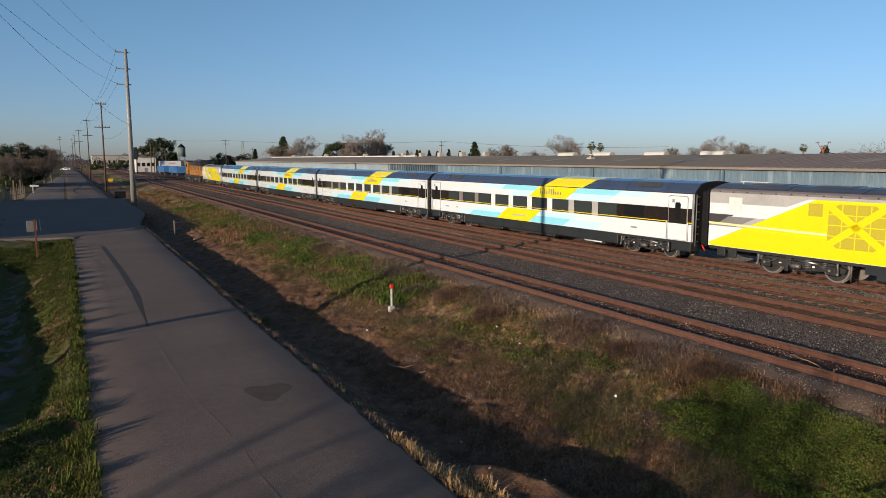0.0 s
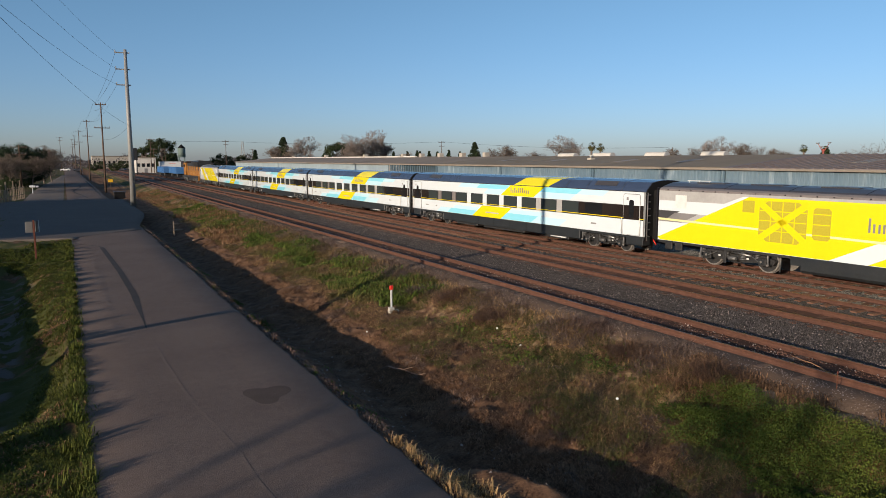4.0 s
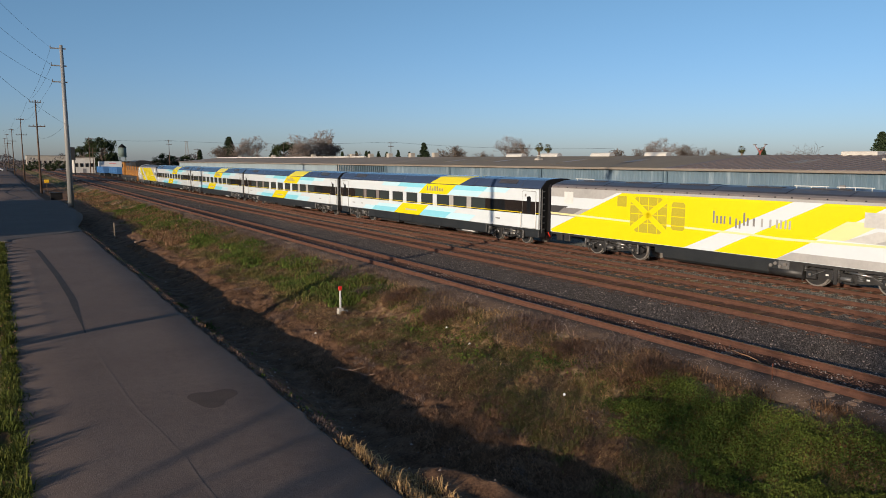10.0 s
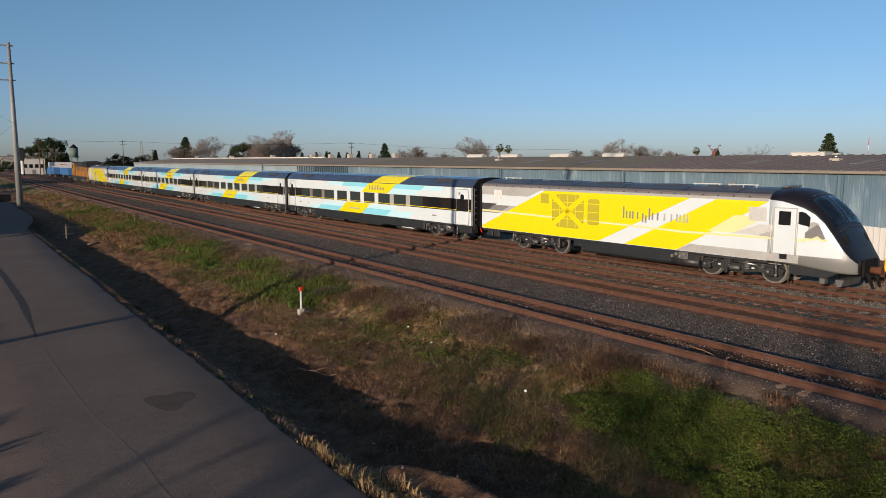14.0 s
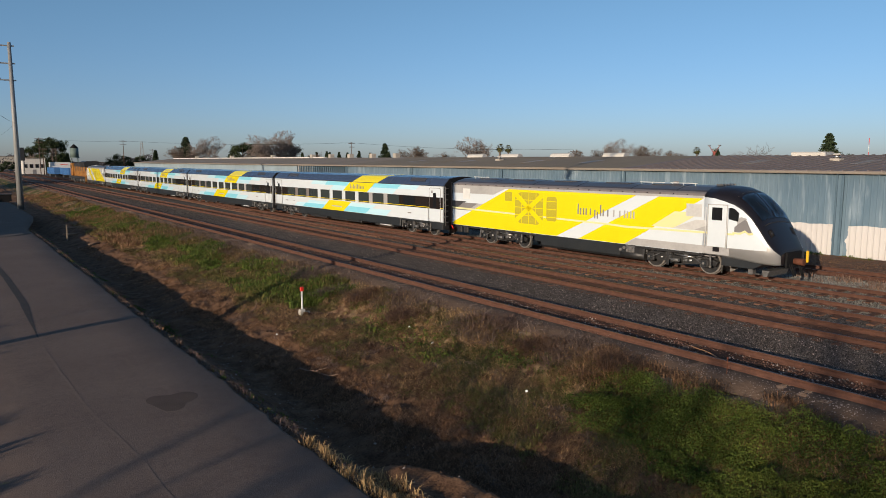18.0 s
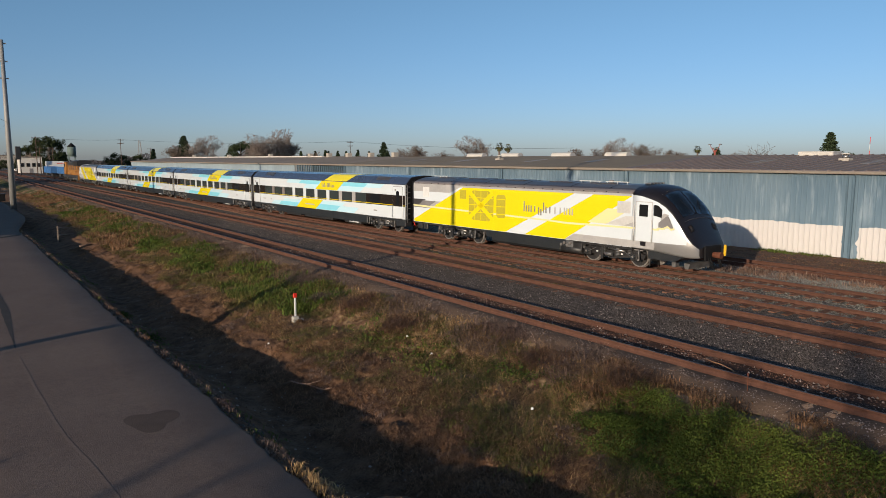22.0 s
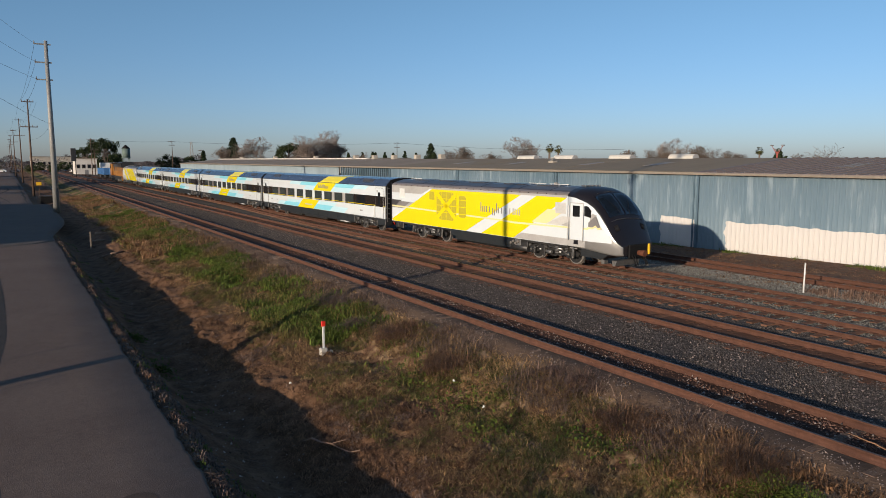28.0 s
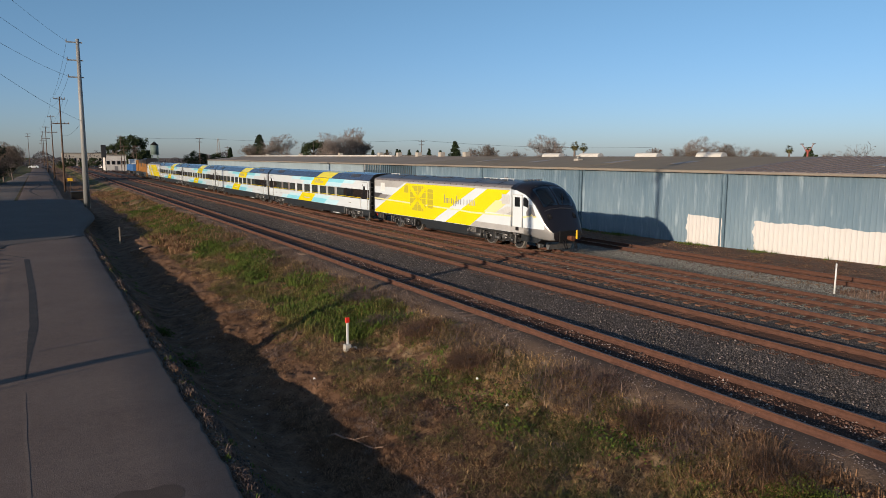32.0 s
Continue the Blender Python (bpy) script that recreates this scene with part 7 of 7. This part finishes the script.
# tall wire fence outside the view, whose posts shade the road in thin lines
wire_fence = thing("wire_fence", None, None, "rusty wire fence on thin posts behind the ditch", "fence")
for k, (y, h) in enumerate(((22.2, 1.9), (25.4, 2.1), (28.6, 2.2), (31.9, 2.2), (35.2, 2.1), (38.6, 2.25), (42.2, 2.2))):
    part("post", cyl((-20.9, y, -1.0), (-20.9, y, -0.78 + h), 0.035, 0.03, 8), M_BROWNPOST, wire_fence)
for z in (0.0, 0.6):
    part("strand", cyl((-20.9, 22.2, z), (-20.9, 42.2, z), 0.006, seg=4), M_WIRE, wire_fence)
mail = thing("mailbox", None, None, "white mailboxes on a post beside the lane", "mailbox", at=pose(-20.6, 140, -0.85))
part("post", box(-0.06, 0.06, -0.06, 0.06, -0.1, 1.05), M_SIGN, mail)
part("box", box(-0.42, 0.5, -0.2, 0.2, 1.05, 1.4, 0.06), M_SIGN, mail)
part("second_box", box(0.55, 0.95, -0.2, 0.2, 1.05, 1.35, 0.06), M_SIGN, mail)


def car(x, y, rz, material, label):
    ob = thing("parked_car", None, None, label, "car", "parked cars", at=pose(x, y, -0.8, 0, 0, rz))
    part("body", prism([(-2.2, 0.3), (2.2, 0.3), (2.25, 0.75), (1.3, 0.92), (0.7, 1.42), (-1.2, 1.45), (-2.0, 0.95), (-2.25, 0.8)], "x", -0.88, 0.88), material, ob)
    for s in (-1, 1):
        part("side_window", prism([(0.62, 0.95), (0.5, 1.35), (-1.1, 1.37), (-1.6, 0.97)], "x", s * 0.885 - 0.006, s * 0.885 + 0.006), M_GLASSD, ob)
        for e in (-1.4, 1.4):
            part("wheel", cyl((s * 0.7, e, 0.33), (s * 0.9, e, 0.33), 0.33, seg=16), M_RUBBER, ob)
    part("windshield", prism([(1.3, 0.93), (0.72, 1.41), (0.68, 1.39), (1.24, 0.93)], "x", -0.75, 0.75), M_GLASSD, ob)
    return ob


car(-15.0, 405, 80, M_CARWHITE, "white car parked across the end of the lane")
car(-9.5, 398, 85, M_CARDARK, "dark car parked far down the lane")
for k in range(6):
    car(2.0 + k * 4.0, 372 + 6 * (k % 3), 20 * k, M_CARWHITE if k % 2 else M_CARDARK, "car parked in the far yard")


def shed_building(name, x0, x1, y0, y1, h, wall, label, windows=0):
    ob = thing(name, None, None, label, "building", "far buildings")
    part("wall", box(x0, x1, y0, y1, -1.0, h - 0.3), wall, ob)
    part("roof", prism([(x0 - 0.3, h - 0.3), (x1 + 0.3, h - 0.3), (x1 + 0.3, h), (x0 - 0.3, h)], "y", y0 - 0.3, y1 + 0.3), M_TRIM, ob)
    for k in range(windows):
        xc = x0 + (k + 0.5) * (x1 - x0) / windows
        w = part("window", box(xc - 0.6, xc + 0.6, y0 - 0.06, y0 - 0.01, h * 0.35, h * 0.6), M_TRIM, ob)
        part("pane", box(xc - 0.5, xc + 0.5, y0 - 0.09, y0 - 0.065, h * 0.37, h * 0.58), M_GLASSD, w)
    part("door", box((x0 + x1) / 2 - 0.6, (x0 + x1) / 2 + 0.6, y0 - 0.05, y0 - 0.01, -0.9, 1.5), M_MGREY, ob)
    return ob


shed_building("office_building", 9.3, 16.6, 300, 312, 5.9, M_CREAM, "white flat-roofed building across the yard", 4)
shed_building("depot_building", -1, 29, 450, 470, 7.1, M_TAN, "long cream depot building in the distance", 12)
shed_building("house", -40, -27, 175, 186, 4.2, M_TAN, "small house behind trees beside the lane", 3)
shed_building("house", -38, -25, 285, 297, 4.4, M_CREAM, "pale house behind trees beside the lane", 3)
shed_building("roadside_store", 118, 170, 330, 345, 6.6, M_CREAM, "low cream store behind the sheds", 8)


def gondola(y0, y1, x):
    ob = thing("gondola_wagon", None, None, "bright blue open gondola wagon parked in the yard", "freight wagon", "gondola wagons")
    part("side", box(x - 1.5, x - 1.4, y0, y1, 0.9, 2.75), M_BLUEBOX, ob)
    part("side", box(x + 1.4, x + 1.5, y0, y1, 0.9, 2.75), M_BLUEBOX, ob)
    part("end", box(x - 1.5, x + 1.5, y0 - 0.1, y0, 0.9, 2.75), M_BLUEBOX, ob)
    part("end", box(x - 1.5, x + 1.5, y1, y1 + 0.1, 0.9, 2.75), M_BLUEBOX, ob)
    part("floor", box(x - 1.5, x + 1.5, y0, y1, 0.8, 0.92), M_UNDER, ob)
    for k in range(int((y1 - y0) / 1.5)):
        part("rib", box(x - 1.58, x - 1.5, y0 + 0.7 + k * 1.5, y0 + 0.85 + k * 1.5, 0.9, 2.75), M_BLUEBOX, ob)
    for e in (y0 + 2, y1 - 2):
        part("truck", box(x - 1.1, x + 1.1, e - 1.2, e + 1.2, 0.0, 0.8, 0.1), M_UNDER, ob)
    return ob


gondola(215, 231, 14.4), gondola(232.5, 248.5, 13.0)
trailer = thing("box_trailer", None, None, "white box trailer parked behind the wagons", "trailer")
part("box", box(13.8, 20.8, 262, 265, 0.2, 4.3, 0.05), M_CARWHITE, trailer)
part("stripe", box(16.8, 19.0, 261.9, 261.99, 3.45, 3.6), M_RED, trailer)
for k in (15.0, 16.4, 19.3):
    part("wheel", cyl((k, 261.8, -0.2), (k, 262.2, -0.2), 0.5, seg=14), M_RUBBER, trailer)

tank = thing("water_tower", None, None, "old dark green water tank on steel legs", "water tower", at=pose(35.8, 366.3, -0.8))
part("tank", cyl((0, 0, 7.2), (0, 0, 11.4), 1.8, 1.8, 20), M_TANK, tank)
part("roof", cyl((0, 0, 11.4), (0, 0, 13.2), 1.95, 0.1, 20), M_RUBBER, tank)
part("balcony", cyl((0, 0, 6.9), (0, 0, 7.2), 2.1, 2.1, 20), M_TANK, tank)
for k in range(4):
    a = math.pi / 4 + k * math.pi / 2
    part("leg", cyl((2.4 * math.cos(a), 2.4 * math.sin(a), 0), (1.7 * math.cos(a), 1.7 * math.sin(a), 7), 0.16, 0.14, 8), M_TANK, tank)
    b = a + math.pi / 2
    part("brace", cyl((2.2 * math.cos(a), 2.2 * math.sin(a), 1), (1.85 * math.cos(b), 1.85 * math.sin(b), 5.5), 0.05, 0.05, 6), M_TANK, tank)

# signal cabinet tower behind the steel pole
sigt = thing("signal_mast", None, None, "dark signal head on two posts beside the line", "signal", at=pose(5.8, 259, -0.8))
part("head", box(-0.75, 0.75, -0.5, 0.5, 5.6, 9.7, 0.1), M_UNDER, sigt)
for e in (-0.5, 0.5):
    part("leg", cyl((e, 0, 0), (e, 0, 5.7), 0.14, 0.13, 10), M_UNDER, sigt)

redt = thing("sign_mast", None, None, "red steel mast with lamp heads beyond the warehouse", "lamp mast", at=pose(168.2, 120.7, -0.8))
part("mast", cyl((0, 0, 0), (0, 0, 8.6), 0.28, 0.24, 10), M_REDSTEEL, redt)
for dx, dy, z in ((-1.3, 0.9, 10.2), (-0.5, 0.3, 9.2), (0.5, -0.3, 9.0), (1.2, -0.8, 10.3)):
    part("arm", cyl((0, 0, 7.6), (dx, dy, z), 0.09, 0.07, 8), M_REDSTEEL, redt)
    part("lamp_head", box(dx - 0.35, dx + 0.35, dy - 0.35, dy + 0.35, z - 0.1, z + 0.2, 0.05), M_MGREY, redt)
mast = thing("radio_mast", None, None, "thin red and white radio mast far away", "radio mast", at=pose(223.3, 102.6, -0.8))
for k in range(6):
    part("section", cyl((0, 0, k * 2.2), (0, 0, k * 2.2 + 2.2), 0.10, 0.09, 8), M_RED if k % 2 else M_SIGN, mast)

# further power poles behind the yard and the warehouse, and the lattice tower
for x, y, h in ((13.8, 288.4, 13.1), (13.8, 278.4, 9.2), (42.8, 294.2, 12.8), (59.9, 321.1, 9.9), (20.0, 297.8, 9.5), (107.4, 229, 11.7), (142.9, 152.4, 8.4), (173, 233, 11.6), (-22.6, 149.7, 7.8), (-16.7, 419.8, 16.8)):
    utility_pole(x, y, h + 0.8, [(h + 0.3, 1.3), (h - 1.0, 1.1)], r=0.17)
lat = thing("lattice_tower", None, None, "slim steel lattice tower far away", "lattice tower", at=pose(75.2, 410, -0.8))
for a, b in ((-1, -1), (-1, 1), (1, -1), (1, 1)):
    part("leg", cyl((a * 1.4, b * 1.4, 0), (a * 0.3, b * 0.3, 16.2), 0.12, 0.08, 6), M_POLEST, lat)
for k in range(7):
    w = 1.4 - 1.1 * (k + 0.5) / 7
    part("brace", cyl((-w, -w, k * 2.3 + 0.3), (w, -w, k * 2.3 + 2.2), 0.06, 0.06, 5), M_POLEST, lat)

# litter on the bank
for k, (x, y, s) in enumerate(((-3.83, 12.63, 0.035), (-3.17, 17.81, 0.032), (-2.64, 20.49, 0.03), (-6.1, 23.5, 0.035), (-2.9, 19.6, 0.04))):
    z = float(ground_z(x, y))
    bm = bmesh.new()
    bmesh.ops.create_icosphere(bm, subdivisions=2, radius=s)
    for v in bm.verts:
        v.co = Vector((v.co.x * (1 + 0.5 * math.sin(40 * v.co.y + k)), v.co.y * 1.2, v.co.z * 0.8 + 0.02 * math.cos(60 * v.co.x))) + Vector((x, y, z + s * 0.75 + 0.05))
    thing("litter", bm, M_LITTER, "crumpled white scrap of litter on the bank", "litter", "scraps of litter")


def dead_branch(x, y, a, L, seed, material):
    """A bent branch with a side twig, lying on the ground."""
    r = random.Random(seed)
    z = float(ground_z(x, y)) if x < -1 else -0.19
    ang = radians(a)
    p = Vector((x, y, z + 0.05))
    bm = bmesh.new()
    rad = 0.03
    for k in range(6):
        ang += r.uniform(-0.18, 0.18)
        zz = (float(ground_z(p.x + math.cos(ang) * L / 6, p.y + math.sin(ang) * L / 6)) if x < -1 else -0.19) + 0.05 + r.uniform(0, 0.04)
        q = Vector((p.x + math.cos(ang) * L / 6, p.y + math.sin(ang) * L / 6, zz))
        bm_cyl(bm, p, q, rad, rad * 0.85, 6)
        if k in (2, 4):
            bm_cyl(bm, q, q + Vector((math.cos(ang + 0.7) * L * 0.2, math.sin(ang + 0.7) * L * 0.2, 0.08)), rad * 0.6, rad * 0.25, 5)
        p, rad = q, rad * 0.85
    return thing("branch", bm, material, "dead branch lying on the ground", "branch", "dead branches")


dead_branch(-7.05, 19.9, -62, 1.8, 1, M_STALK), dead_branch(-2.6, 5.6, 40, 1.6, 2, M_STALK), dead_branch(-2.7, 5.7, 44, 1.5, 3, M_STALK), dead_branch(0.3, 9.6, 75, 1.6, 4, M_BLADE_B), dead_branch(-5.6, 27.5, 30, 1.0, 5, M_STALK)
# short iron stake standing at the near rail
iron = thing("iron_stake", None, None, "short rusty iron stake beside the near rail", "stake", at=pose(-0.45, 9.2, -0.4))
part("rod", box(-0.009, 0.009, -0.008, 0.008, -0.1, 0.62, 0.003), M_RUSTY, iron)
part("head", box(-0.02, 0.02, -0.015, 0.015, 0.58, 0.64, 0.004), M_BROWNPOST, iron)


# ---- wires ----
def wire(a, b, sag, r=0.012, name="power_line"):
    a, b = Vector(a), Vector(b)
    n = 24
    pts = [a.lerp(b, k / n) - Vector((0, 0, 4 * sag * (k / n) * (1 - k / n))) for k in range(n + 1)]
    across = (b - a).cross(Vector((0, 0, 1))).normalized() * r
    bm = bmesh.new()
    rings = [[bm.verts.new(p + o) for o in (across, Vector((0, 0, r)), -across, Vector((0, 0, -r)))] for p in pts]
    for p, q in zip(rings, rings[1:]):
        for k in range(4):
            bm.faces.new((p[k], q[k], q[(k + 1) % 4], p[(k + 1) % 4]))
    return thing(name, bm, M_WIRE, "thin sagging power line between the poles", "power line", "power lines")


for z0, z1, dx in ((18.1, 17.9, -1.1), (16.1, 15.9, -1.1), (14.2, 14.0, -1.1), (9.2, 13.5, 0.0)):
    wire((P1[0] + dx, P1[1], z0), (P0[0] + dx, P0[1], z1), 0.9, 0.013)
    wire((P1[0] + dx, P1[1], z0), (-9.0 + dx, 144, min(z0, 15.5) - 0.4), 0.7, 0.014)
for (xa, ya, ha), (xb, yb, hb) in zip(((-9.0, 144, 16), (-9.1, 227, 17), (-10, 310, 17)), ((-9.1, 227, 17), (-10, 310, 17), (-10.2, 400, 20))):
    for dx in (-1.3, 0.6, 1.3):
        wire((xa + dx, ya, ha - 1.0), (xb + dx, yb, hb - 1.0), 1.2, 0.014)
wire((13.8, 288.4, 12.6), (42.8, 294.2, 12.4), 0.5, 0.03)
wire((42.8, 294.2, 12.4), (107.4, 229, 11.5), 1.0, 0.03)
wire((107.4, 229, 11.5), (142.9, 152.4, 8.6), 1.0, 0.03)


# ---- movement ----
# seconds and the y of the leading unit's reference
TRAVEL = [(0, 0.0), (1, 0.82), (2, 1.60), (3, 2.38), (3.5, 2.78), (5.5, 4.22), (6.5, 4.90), (8, 5.87), (9, 6.50), (10, 7.12), (11, 7.74), (12, 8.38), (13, 9.02), (14, 9.66), (14.5, 9.98), (16.5, 11.36),
          (17.5, 12.14), (18.5, 13.02), (19.5, 13.97), (20.5, 14.98), (21.5, 16.08), (22.5, 17.26), (23.5, 18.48), (24.5, 19.80), (25.5, 21.20), (27.5, 24.30), (28.5, 25.93), (29.5, 27.58), (30.5, 29.22), (31.5, 30.90), (32, 31.72)]


def travel(t):
    return float(np.interp(t, [r[0] for r in TRAVEL], [r[1] for r in TRAVEL]))


def motions():
    for ob, y0, half in vehicles:
        rows = []
        for t, s in TRAVEL:
            a, b = y0 + s - half, y0 + s + half
            xa, xb = float(d_near(a)) + GAUGE / 2, float(d_near(b)) + GAUGE / 2
            rows.append((t, pose((xa + xb) / 2, y0 + s, 0, 0, 0, math.degrees(math.atan2(xa - xb, b - a)))))
        walk(ob, rows)
    # wheels roll: turn = way / radius, in steps well under a quarter turn
    steps = []
    n = int(TRAVEL[-1][1] / 0.55) + 1
    for k in range(n + 1):
        s = TRAVEL[-1][1] * k / n
        t = float(np.interp(s, [r[1] for r in TRAVEL], [r[0] for r in TRAVEL]))
        steps.append((t, s))
    for ob, (x, y, z), r in wheelsets:
        walk(ob, [(t, pose(x, y, z, -math.degrees(s / r), 0, 0)) for t, s in steps])


motions()
